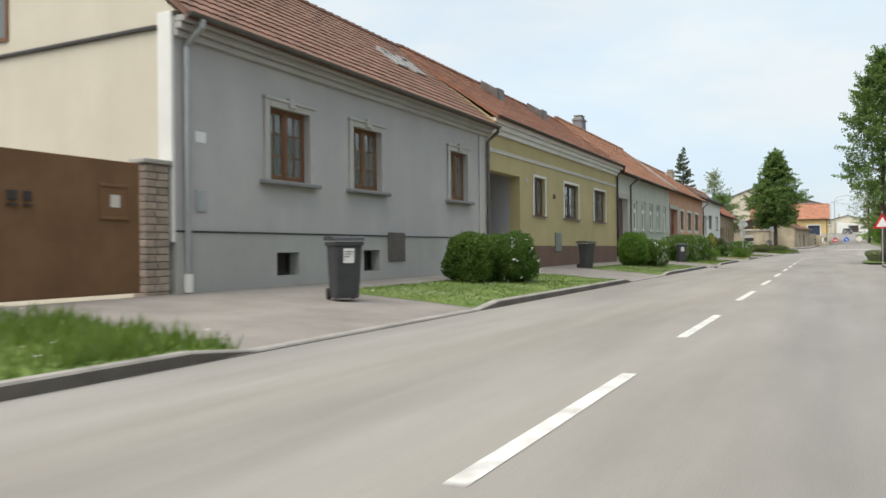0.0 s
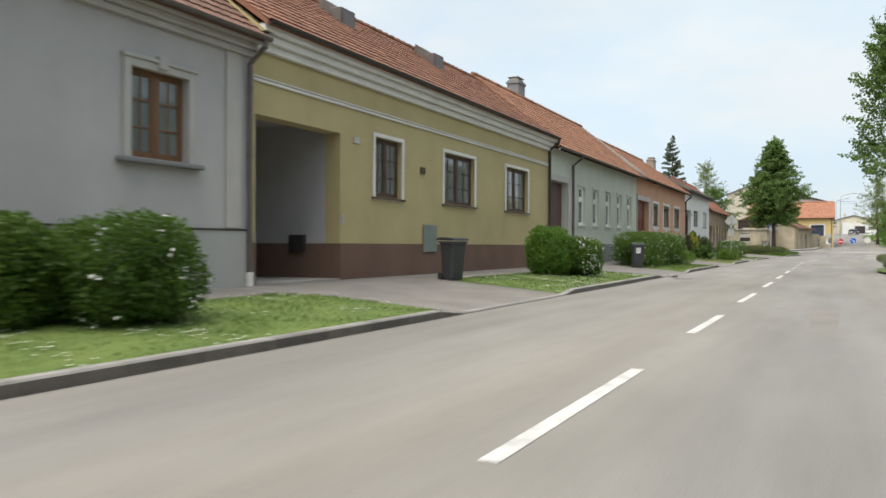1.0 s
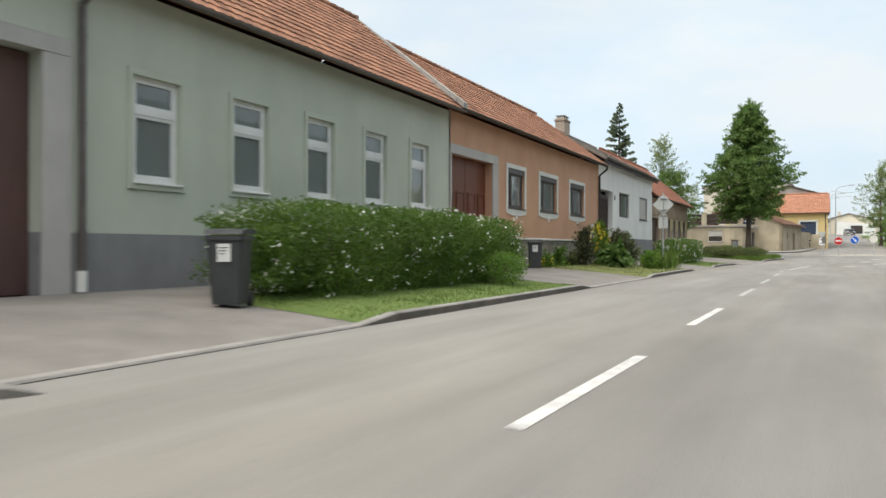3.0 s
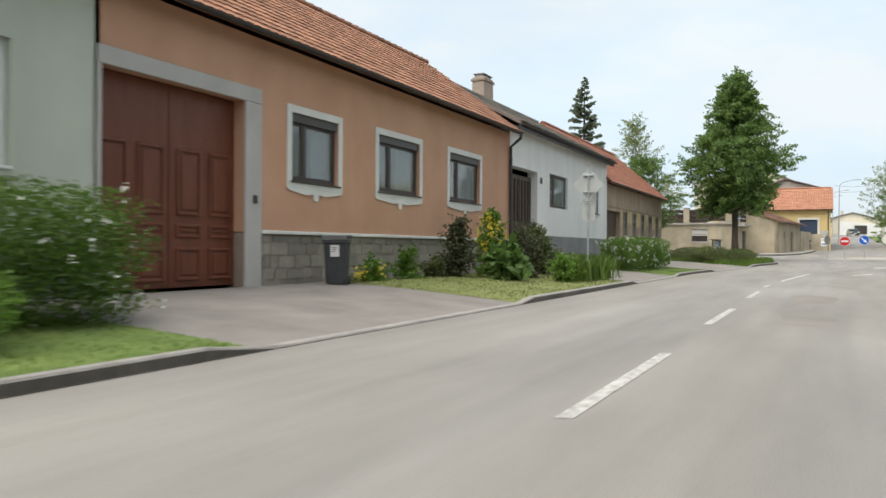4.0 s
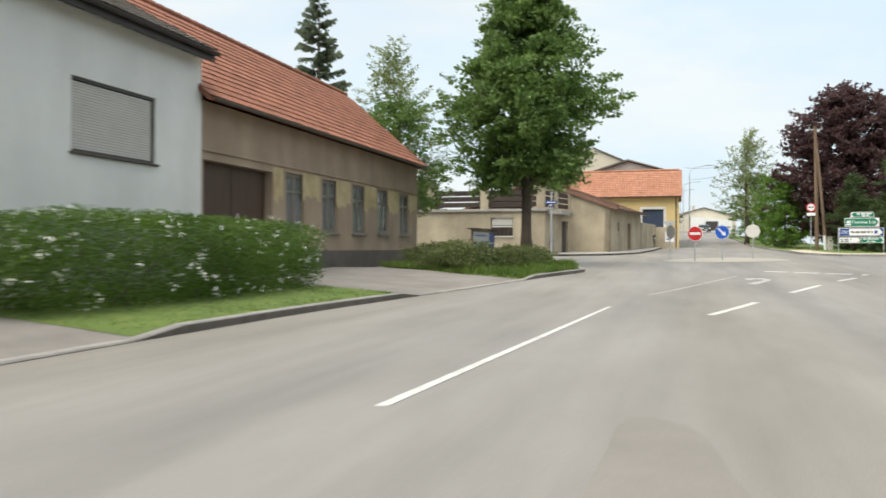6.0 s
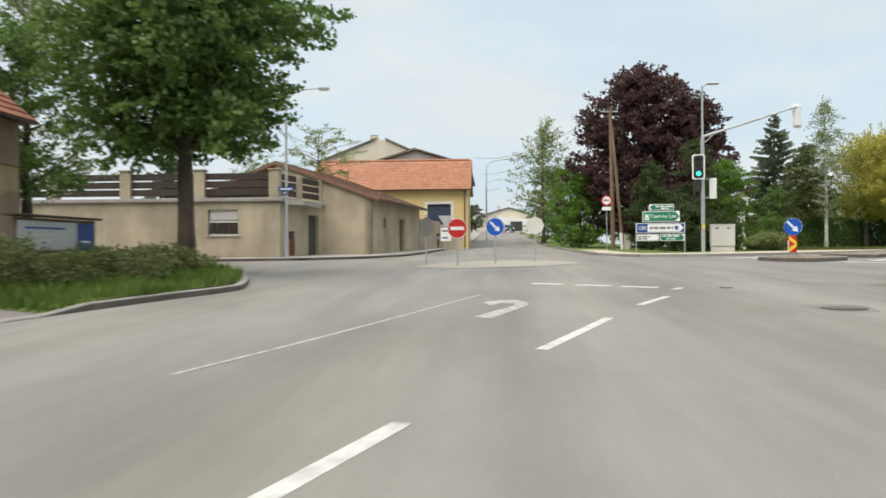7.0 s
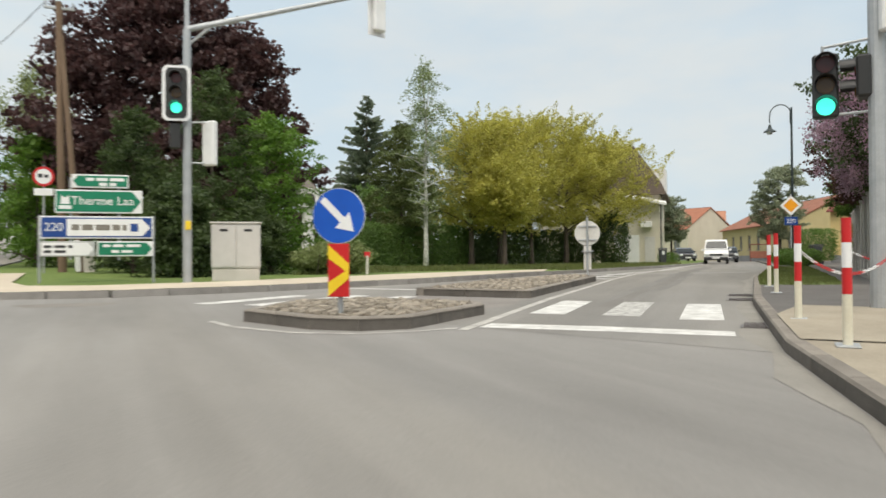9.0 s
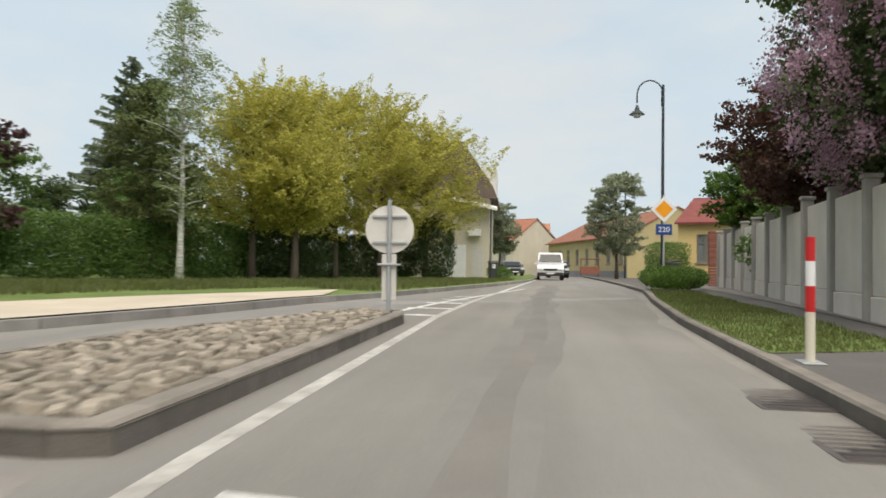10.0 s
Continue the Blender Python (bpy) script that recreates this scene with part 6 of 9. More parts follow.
# bushes on the verges of the first street
bush("clipped_bush", -7.75, 17.2, 1.2, 1.2, 1.26, leaf_hedge, "dense rounded green bush on a grass verge", 3, 22000, 0.055, boxy=3.2, lump=0.22, group="verge bushes")
bush("clipped_bush", -7.25, 18.4, 1.4, 1.8, 1.22, leaf_hedge, "rounded bush with a few white blossoms on the verge", 4, 22000, 0.055, boxy=3.2, flowers=0.015, lump=0.22, group="verge bushes")
bush("clipped_bush", -7.55, 34.5, 1.3, 1.4, 1.46, leaf_fresh, "bright green rounded bush on a daisy verge", 5, 22000, 0.055, boxy=3.2, lump=0.22, group="verge bushes")
bush("clipped_bush", -7.05, 35.7, 1.45, 1.85, 1.2, leaf_hedge, "dark green bush with white blossoms on the verge", 6, 22000, 0.055, boxy=3.2, flowers=0.05, lump=0.22, group="verge bushes")
bush("flowering_hedge", -7.75, 51.1, 1.9, 10.6, 1.6, leaf_hedge, "long uneven hedge covered in white blossom", 7, 95000, 0.055, boxy=5, flowers=0.03, lump=0.16, category="hedge")
bush("small_shrub", -6.6, 53.6, 1.0, 1.3, 0.75, leaf_fresh, "small yellow-green shrub before a hedge", 8, 2600, 0.05)
# planted bed before the salmon and white houses
BED = [(-9.35, 64.75, 0.6, 0.8, 0.42, leaf_fresh, "low yellow-flowering plant by a stone plinth"), (-9.25, 66.35, 0.55, 0.8, 0.68, leaf_fresh, "small shrub by a stone plinth"), (-9.25, 67.9, 0.6, 0.9, 0.45, leaf_shrub, "low loose plant by a stone plinth"), (-8.85, 68.5, 0.95, 0.95, 1.5, leaf_brown, "loose brownish shrub in a planted bed"), (-7.75, 69.0, 1.05, 1.25, 0.85, leaf_green, "broad-leaved green plant in a planted bed"), (-8.8, 70.6, 0.8, 1.0, 1.8, leaf_fresh, "tall yellow-flowering green shrub"), (-8.0, 71.0, 1.2, 1.5, 1.3, leaf_brown, "dark spreading shrub in a planted bed"), (-8.3, 73.2, 1.1, 2.0, 1.3, leaf_shrub, "loose twiggy shrub before the white gate"), (-8.9, 74.6, 0.9, 1.2, 1.5, leaf_brown, "loose reddish shrub before the white gate"), (-6.6, 70.55, 0.8, 1.2, 0.5, leaf_fresh, "low leafy plant at the bed's edge")]
for i, (x, y, a, b, c, mt, lab) in enumerate(BED):
    big = mt is leaf_green
    t = tree("garden_shrub", x, y, c * 1.05, (a + b) / 4 - 0.08, 0.025, mt, lab, "dome", 0.04, int((26 if big else 60) * a * b * max(c, 0.7)) + 12, 14 if big else 22, 0.22, 0.36 if big else 0.11, 20 + i, category="shrub", lump=0.5, limbs=26, group="planted bed", base=0.18, thick=1.6, lift=0.15 if big else 0.9, spray=1.3)
    if "yellow" in lab:
        rng = np.random.default_rng(300 + i)
        count = 26 if c > 1 else 7
        d = rng.normal(size=(count, 3))
        d /= np.linalg.norm(d, axis=1)[:, None]
        heart = d * np.array([a / 2, b / 2, c * 0.36]) + np.array([0, 0, c * 0.66])
        fp = np.repeat(heart, 26, axis=0) + rng.normal(size=(count * 26, 3)) * np.array([0.045, 0.045, 0.10])
        tagged(part("blossom", leaf_mesh("blossom", fp, 0.05, rng, petal_yellow, 0.6), None, t, "hanging yellow flowers"), kind="stuff")
rnd = random.Random(9)
ir = Mesh()
for i in range(1100):
    x, y = -6.55 + rnd.gauss(0, 0.28), rnd.uniform(71.2, 74.3)
    hh = rnd.uniform(0.45, 0.85)
    a = rnd.uniform(0, 6.28)
    c, s = math.cos(a) * 0.02, math.sin(a) * 0.02
    bx, by = rnd.uniform(-0.25, 0.25), rnd.uniform(-0.25, 0.25)
    ir.add(((x - c, y - s, 0.15), (x + c, y + s, 0.15), (x + c + bx * 0.5, y + s + by * 0.5, 0.15 + hh * 0.7), (x + bx, y + by, 0.15 + hh), (x - c + bx * 0.5, y - s + by * 0.5, 0.15 + hh * 0.7)), ((0, 1, 2, 3, 4),))
tagged(solid("iris_clump", ir.raw("iris_clump", blade), None, "clump of tall green iris leaves at the kerb", "plant"), kind="stuff")
bush("box_hedge", -7.6, 85.3, 1.9, 8.8, 1.45, leaf_hedge, "clipped box hedge with some white blossoms", 40, 60000, 0.05, boxy=5, flowers=0.05, lump=0.10, category="hedge")
for i, (x, y, a, b, c) in enumerate(((-6.0, 97.6, 2.4, 2.8, 1.0), (-4.7, 99.6, 1.8, 2.6, 0.8), (-7.3, 99.6, 2.6, 3.4, 0.95), (-5.0, 102.2, 2.4, 2.4, 0.75))):
    bush("ground_cover", x, y, a, b, c, leaf_shrub, "low brownish-green ground cover under a tree", 50 + i, 9000, 0.07, boxy=2.0, lump=0.55, category="shrub", group="corner planting", flowers=0, base=0.12)

# trees
tree("street_tree", -5.2, 104.8, 12.2, 3.05, 0.23, leaf_green, "broad green street tree on the corner verge", "pear", 3.3, 620, 56, 0.72, 0.21, 3, lump=0.16, limbs=40, thick=2.3, lift=-0.12, spray=1.15)
conifer("garden_spruce", -17.2, 110.0, 14.2, 3.0, "slender sparse spruce behind the houses", seed=4, tiers=34, per=11, thin=1.7)
tree("garden_tree", -13.2, 110.5, 10.6, 2.7, 0.2, leaf_pale, "light green feathery garden tree", "egg", 3, 150, 30, 0.55, 0.17, 5, lump=0.4, lift=0.7, spray=1.5)
for i, (x, y, hh, r) in enumerate(((-12.0, 108.2, 7.6, 2.7), (-15.0, 108.6, 7.2, 2.6)  )):
    tree("garden_tree", x, y, hh, r, 0.14, leaf_green, "dense dark green garden tree behind a house", "dome", 2.4, 120, 40, 0.55, 0.18, 30 + i, lump=0.3)
tree("kerb_tree", 3.05, 49.2, 11.4, 2.3, 0.14, leaf_green, "tall slim street tree by the kerb", "egg", 3.3, 300, 48, 0.5, 0.16, 12, lump=0.25, lift=0.6, spray=1.2)
bush("tree_base_shrub", 3.1, 52.0, 1.4, 3.6, 0.45, leaf_shrub, "low shrubs in a kerbside planting strip", 60, 3500, 0.06, boxy=3, base=0.05)
bush("tree_base_shrub", 3.9, 73.0, 1.4, 4.0, 0.6, leaf_shrub, "low shrubs in a kerbside planting strip", 61, 3500, 0.06, boxy=3, base=0.05)
area("planting_strip", [(2.2, 46.5), (2.0, 50), (2.2, 54), (2.9, 56), (4, 55), (4, 46.5)], lambda x, y: 0.10, turf, "small grassy kerbside planting bed", "grass verge", 0.8)

# north-east corner
tree("copper_maple", 13.5, 141.0, 12.5, 4.95, 0.35, leaf_purple, "large dark purple copper maple", "dome", 1.2, 620, 44, 0.8, 0.30, 6, lump=0.22, limbs=36, lift=0.25, spray=1.1)
tree("copper_maple", 17.6, 141.5, 10.6, 3.2, 0.22, leaf_purple, "smaller purple copper maple beside a larger one", "dome", 1.5, 240, 44, 0.75, 0.30, 66, lump=0.28, lift=0.25, spray=1.1)
tree("roadside_tree", 7.6, 156.0, 10.8, 3.0, 0.2, leaf_pale, "light green tree by the north street", "egg", 2.5, 170, 26, 0.65, 0.20, 7, lump=0.4, lift=0.6, spray=1.5)
for i, (x, y, hh, r, mt) in enumerate(((9.0, 140.0, 5.0, 1.9, leaf_fresh), (9.2, 147.0, 6.4, 2.4, leaf_fresh), (9.4, 160.0, 7.0, 3.0, leaf_hedge), (9.4, 175, 8, 3, leaf_green))):
    tree("roadside_shrub", x, y, hh, r, 0.1, mt, "overgrown green shrubs along the north street", "dome", 0.2, 130, 45, 0.55, 0.17, 70 + i, lump=0.3, category="shrub")
for i, (x, y, hh, r, mt, sh) in enumerate(((14.6, 130.5, 6.2, 1.9, leaf_dark, "egg"), (12.3, 131.5, 5.0, 1.6, leaf_dark, "egg"), (16.5, 131.0, 5.2, 1.8, leaf_fresh, "dome"), (15.4, 128.7, 2.0, 1.0, leaf_dark, "dome"), (13.2, 127.6, 2.4, 1.3, leaf_dark, "dome"))):
    tree("corner_shrub", x, y, hh, r, 0.1, mt, "dense evergreen shrub behind the signs" if mt is leaf_dark else "bright green shrub behind a cabinet", sh, 0.1, 150, 50, 0.45, 0.13, 80 + i, lump=0.25, category="shrub")
conifer("garden_spruce", 30.2, 161.0, 12.9, 4.2, "dark spruce behind a hedge", seed=9, tiers=32, per=14, thin=1.2)
tree("birch", 26.9, 142.0, 10.6, 1.9, 0.12, leaf_birch, "slender white-barked birch before a hedge", "egg", 2.2, 190, 26, 0.5, 0.12, 10, birch_bark, lump=0.5, limbs=70, lift=-0.5, spray=1.3)
tree("garden_tree", 26.4, 144.0, 7.6, 1.9, 0.12, leaf_shrub, "green tree beside a birch", "egg", 1.2, 190, 60, 0.5, 0.15, 11, lump=0.3)
for i, (x, y, hh, r) in enumerate(((30.9, 144.6, 8.3, 2.7), (33.6, 146.2, 9.0, 3.0), (36.6, 147.4, 9.7, 3.3), (39.8, 148.2, 9.6, 3.4), (43.2, 148.6, 8.8, 3.2), (31.8, 142.4, 5.6, 1.5))):
    tree("golden_tree", x, y, hh - 0.3, r, 0.16, leaf_gold, "broad golden-green tree over a hedge", "spread", 2.5, 270, 54, 0.55, 0.15, 90 + i, lump=0.45, limbs=40, group="golden trees", lift=0.85, spray=1.8)
for i in range(9):
    x, y = 17.5 + 3.3 * i, 147.0 + 1.2 * i + (i % 2) * 0.4
    tree("backing_tree", x - 2, y + 4, 4.5 + (i % 3) * 0.6, 2.6, 0.15, leaf_dark if i % 2 else leaf_green, "dark green trees behind a hedge", "dome", 0.2, 110, 38, 0.65, 0.22, 110 + i, lump=0.3, group="trees behind the hedge")
for i in range(8):
    x, y = 19.5 + 3.3 * i, 141.0 + 1.35 * i
    bush("ivy_hedge", x, y, 1.3, 4.2, 2.3, leaf_dark if i > 3 else leaf_green, "tall ivy-covered hedge along a garden", 130 + i, 13000, 0.10, boxy=5, lump=0.15, category="hedge", group="garden hedge", turn=-66, base=0.1)

bush("juniper", 17.7, 127.9, 2.3, 1.6, 0.95, leaf_pale, "low spreading yellow-green juniper before a pillar", 155, 9000, 0.09, boxy=2, lump=0.5, base=0.1)

# right-hand street
for i, (x, y, hh, r, heads) in enumerate(((30.1, 117.6, 6.0, 2.6, 300), (33.4, 118.6, 6.1, 2.5, 210), (31.4, 118.9, 5.0, 1.7, 110))):
    t = tree("lilac", x, y, hh, r, 0.12, leaf_dark, "tall lilac in purple bloom behind a wall", "spread", 2.4, 300, 50, 0.5, 0.13, 14 + i, lump=0.3, thick=2.2, group="lilacs", lift=0.3)
    rng = np.random.default_rng(60 + i)
    d = rng.normal(size=(heads, 3))
    d[:, 2] = d[:, 2] * 0.9 + 0.25
    d /= np.linalg.norm(d, axis=1)[:, None]
    c = d * np.array([r, r, (hh - 2.3) / 2]) * rng.uniform(0.82, 1.12, (heads, 1)) + np.array([0, 0, (hh + 1.6) / 2])
    pts = np.repeat(c, 130, axis=0) + rng.normal(size=(heads * 130, 3)) * np.array([0.085, 0.085, 0.15])
    tagged(part("blossom", leaf_mesh("blossom", pts, 0.05, rng, lilac_bloom, 0.6), None, t, "purple flower heads"), kind="stuff")
tree("copper_shrub", 34.9, 121.9, 5.0, 2.1, 0.12, leaf_copper, "copper-leaved shrub leaning over a wall", "spread", 2.35, 360, 50, 0.45, 0.13, 19, lump=0.35, lift=0.25, spray=1.2)
tree("garden_shrub", 38.4, 124.4, 3.7, 1.15, 0.1, leaf_green, "green shrub behind a wall", "dome", 0.8, 150, 60, 0.45, 0.13, 20, lump=0.35, category="shrub")
tree("garden_shrub", 41.0, 127.0, 4.7, 1.7, 0.1, leaf_hedge, "dark green shrub leaning over the wall's far end", "dome", 2.25, 240, 60, 0.4, 0.13, 23, category="shrub", lump=0.35)
tree("garden_tree", 31.6, 113.4, 6.6, 2.5, 0.14, leaf_fresh, "bright green garden tree behind lilacs", "egg", 1.0, 220, 60, 0.55, 0.15, 21, lump=0.35)
tree("street_tree", 59.6, 148.2, 7.2, 2.1, 0.12, leaf_grey, "round-headed grey-green street tree", "spread", 1.9, 190, 70, 0.5, 0.16, 18, lump=0.2)
tree("street_tree", 57.8, 158.4, 5.6, 1.5, 0.12, leaf_grey, "round-headed grey-green street tree", "spread", 2.0, 150, 60, 0.5, 0.17, 19, lump=0.2)
bush("kerb_bush", 37.5, 127.9, 2.0, 3.4, 0.68, leaf_hedge, "low green bush behind the kerb", 150, 14000, 0.06, turn=-48)
tree("yard_tree", -9.0, 137.0, 8.4, 2.4, 0.13, leaf_pale, "thin pale green tree behind a shed", "spread", 3.6, 90, 26, 0.5, 0.15, 210, lump=0.4, limbs=40)
conifer("garden_spruce", -21.5, 141.0, 8.4, 2.2, "dark spruce behind a roof terrace", seed=14, tiers=22, per=14, thin=1.3)
tree("yard_tree", -16.5, 146.0, 8.2, 2.2, 0.12, leaf_pale, "pale green tree behind a roof terrace", "spread", 3.5, 90, 30, 0.5, 0.15, 211, lump=0.35)


# ---------------------------------------------------------------- buildings north of the junction
# walled terrace building
g0 = ground_z(-8, 121) + 0.10
h = thing("terrace_building", pose(0, 0, g0), "low weathered concrete building with a roof terrace", "building")
m = wall_with_openings(Mesh(), -0.3, 0.0, -4.75, 0.0, -0.4, 2.55, [(-1.85, -0.65, -0.1, 2.05), (-4.0, -3.3, 0.25, 1.2)])
b = part("side_wall", m, render_shed, h)
b.matrix_basis = pose(-6.9, 119.6, 0, 0, 0, 0) @ Matrix.Rotation(math.radians(-12.6), 4, "Z") @ pose(0, 4.75, 0)
m = Mesh()
for a, c, z0, z1 in ((-24, -3.35, -0.4, 2.55), (-3.35, -1.95, -0.4, 1.0), (-3.35, -1.95, 2.2, 2.55), (-1.95, 0.0, -0.4, 2.55)):
    m.box(a, 0.0, z0, c, 0.3, z1)
b = part("front_wall", m, render_shed, h)
b.matrix_basis = Matrix.Translation((-6.9, 119.6, 0))
wn = thing("window", Matrix.Translation((-6.9, 119.6, 0)), "", "")
wn.parent = h
part("window_frame", Mesh().box(-3.35, 0.14, 1.0, -1.95, 0.2, 1.07).box(-3.35, 0.14, 2.13, -1.95, 0.2, 2.2).box(-3.35, 0.14, 1.6, -1.95, 0.2, 1.68), white_wash, wn)
# plain dark sheet behind the frame, coloured as the shade inside
part("grille", Mesh().box(-3.3, 0.2, 1.0, -2.0, 0.24, 2.2), inner_shade, wn)
for i in range(5):
    part("shutter_board", Mesh().box(-3.28 + i * 0.26, 0.12, 1.08, -3.08 + i * 0.26, 0.15, 1.6, 0.008), wood_fence, wn)
part("blind", Mesh().box(-3.3, 0.12, 1.72, -2.0, 0.16, 2.12, 0.005), shutter_grey, wn)
part("sill", Mesh().box(-3.45, -0.06, 0.94, -1.85, 0.12, 1.0, 0.01), concrete, wn)
ledge = Mesh()
ledge.box(-24, -0.16, 2.55, 0.16, 0.45, 2.72, 0.02)
b = part("ledge", ledge, concrete, h)
b.matrix_basis = Matrix.Translation((-6.9, 119.6, 0))
R12 = Matrix.Translation((-6.9, 119.6, 0)) @ Matrix.Rotation(math.radians(-12.6), 4, "Z")
b = part("ledge", Mesh().box(-0.4, -0.1, 2.55, 0.16, 4.75, 2.72, 0.02), concrete, h)
b.matrix_basis = R12
b = part("terrace_deck", Mesh().box(-24, 0.3, 2.4, 1.0, 5.0, 2.6), concrete, h)
b.matrix_basis = Matrix.Translation((-6.9, 119.6, 0))
# slab coloured with the shade of the recess
b = part("door", Mesh().box(-0.22, 2.95, -0.1, -0.16, 4.05, 2.05, 0.01), inner_shade, h, "recessed doorway with its shade as a dark slab")
b.matrix_basis = R12
b = part("hatch", Mesh().box(-0.1, 0.78, 0.05, 0.02, 1.42, 0.85, 0.01), wood_red, h, "rusty brown meter hatch")
b.matrix_basis = R12
for k, (o, n) in enumerate(((0.0, 6), (None, 3))):
    pts = [(-0.25 - 3.5 * i, 0.15) for i in range(n)] if k == 0 else []
    for i, (a, c) in enumerate(pts):
        b = part("terrace_post", Mesh().box(a - 0.25, c - 0.2, 2.72, a + 0.25, c + 0.2, 3.98, 0.02).box(a - 0.3, c - 0.25, 3.98, a + 0.3, c + 0.25, 4.05, 0.015), render_shed, h)
        b.matrix_basis = Matrix.Translation((-6.9, 119.6, 0))
        if i + 1 < n:
            for q in range(3):
                s = part("fence_board", Mesh().box(a - 3.25, c - 0.03, 2.85 + q * 0.36, a - 0.25, c + 0.03, 3.15 + q * 0.36, 0.008), wood_fence, h)
                s.matrix_basis = Matrix.Translation((-6.9, 119.6, 0))
for yy in (2.1, 4.6):
    b = part("terrace_post", Mesh().box(-0.4, yy - 0.2, 2.72, 0.0, yy + 0.2, 3.9, 0.02), render_shed, h)
    b.matrix_basis = R12
for y0, y1 in ((0.1, 1.9), (2.3, 4.4)):
    for q in range(3):
        b = part("fence_board", Mesh().box(-0.2, y0, 2.85 + q * 0.36, -0.14, y1, 3.13 + q * 0.36, 0.008), wood_fence, h)
        b.matrix_basis = R12

# lean-to shed with a tiled roof
g1 = ground_z(-3.5, 126) + 0.08
h = thing("shed", Matrix.Translation((-3.35, 123.7, g1)) @ Matrix.Rotation(math.radians(-8.4), 4, "Z"), "old plastered shed with a tiled lean-to roof", "shed")
m = wall_with_openings(Mesh(), -0.35, 0.0, 0.0, 10.3, -0.3, 2.85, [(2.2, 2.7, 1.4, 1.95), (5.4, 6.5, -0.1, 2.0)])
part("wall", m, render_shed, h)
part("gable", Mesh().prism([(-5.2, 0, -0.3), (0, 0, -0.3), (0, 0, 2.85), (-5.0, 0, 4.72), (-5.2, 0, 4.72)], (0, 0.3, 0)), render_shed, h)
part("back_wall", Mesh().box(-5.3, 0.3, -0.3, -5.0, 10.3, 4.7), render_shed, h)
part("end_wall", Mesh().prism([(-5.2, 10.0, -0.3), (-0.35, 10.0, -0.3), (-0.35, 10.0, 2.85), (-5.0, 10.0, 4.72)], (0, 0.3, 0)), render_shed, h)
part("door", Mesh().box(-0.22, 5.4, -0.05, -0.16, 6.5, 2.0, 0.01), wood_brown, h, "weathered brown plank door")
# dark sheet stands for the shade inside the small opening
part("dark_opening", Mesh().box(-0.3, 2.2, 1.4, -0.28, 2.7, 1.95), inner_shade, h)
roof(h, -0.2, 10.5, 0.45, 2.78, -5.1, 4.85, tile_brown, parts_rows=4, ridge_cap=False)
gutter(h, -0.2, 10.5, 0.5, 2.76, gutter_metal)

# yellow house with a bright tiled roof
g2 = ground_z(1, 146)
h = thing("yellow_house", Matrix.Translation((1.0, 143.2, g2)) @ Matrix.Rotation(math.radians(-90), 4, "Z"), "yellow house with a bright orange tiled roof", "house")
# local x looks south, local y runs west to east seen from behind: y = -12 .. 0 is the front
part("wall", wall_with_openings(Mesh(), -0.4, 0.0, -12.0, 0.0, -0.3, 4.45, [(-3.1, -1.3, 0.3, 3.35)]), render_yellow, h)
for nm, q in (("back_wall", (-6.6, -12.0, -0.3, -6.3, 0, 4.45)), ("side_wall", (-6.3, -0.3, -0.3, -0.4, 0.0, 4.45)), ("side_wall", (-6.3, -12.0, -0.3, -0.4, -11.7, 4.45))):
    part(nm, Mesh().box(*q), render_yellow, h)
part("garage_door", Mesh().box(-0.25, -3.1, 0.2, -0.18, -1.3, 3.3, 0.01), frame_blue, h, "dark blue double door")
part("surround", ring(Mesh(), 0.0, 0.04, -3.3, -1.1, 0.2, 3.55, 0.2, wb=0), white_wash, h)
gable_ends(h, (-0.3, -12.0), 0.2, -3.3, 4.4, 6.95, render_yellow)
roof(h, -12.0, 0.0, 0.45, 4.45, -3.3, 7.05, tile_new, over=0.25)
gutter(h, -12.2, 0.2, 0.5, 4.42, gutter_metal)
part("downpipe", Mesh().tube((0.08, -0.25, -0.2), (0.08, -0.25, 4.4), 0.05), gutter_metal, h)
# grey barn beside it, gable to the street
g3 = ground_z(1.5, 158)
h = thing("grey_barn", pose(0.3, 0, g3), "two-storey grey rendered house along the north street", "building")
part("wall", wall_with_openings(Mesh(), -0.4, 0.0, 150.3, 172.0, -0.3, 6.8, [(153.4, 154.4, 3.9, 5.5), (155.6, 156.6, 3.9, 5.5), (153.4, 154.3, 1.3, 2.9), (155.6, 156.5, 1.3, 2.9), (163, 165.6, 0.0, 3.0)]), concrete, h)
for nm, q in (("side_wall", (-8, 150.3, -0.3, -0.4, 150.6, 6.8)), ("side_wall", (-8, 171.7, -0.3, -0.4, 172, 6.8)), ("back_wall", (-8.2, 150.3, -0.3, -8, 172, 6.8))):
    part(nm, Mesh().box(*q), concrete, h)
# dark partition colours in the shade behind the openings
part("room", Mesh().box(-3, 150.7, 0, -2.9, 171, 6.6), inner_shade, h)
gable_ends(h, (150.3, 171.7), 0.2, -4.0, 6.75, 8.0, concrete)
roof(h, 150.3, 172.0, 0.6, 6.8, -4.0, 8.2, tile_grey, tiles=False, over=0.3)
gutter(h, 150.0, 172.3, 0.65, 6.8, dark_metal)
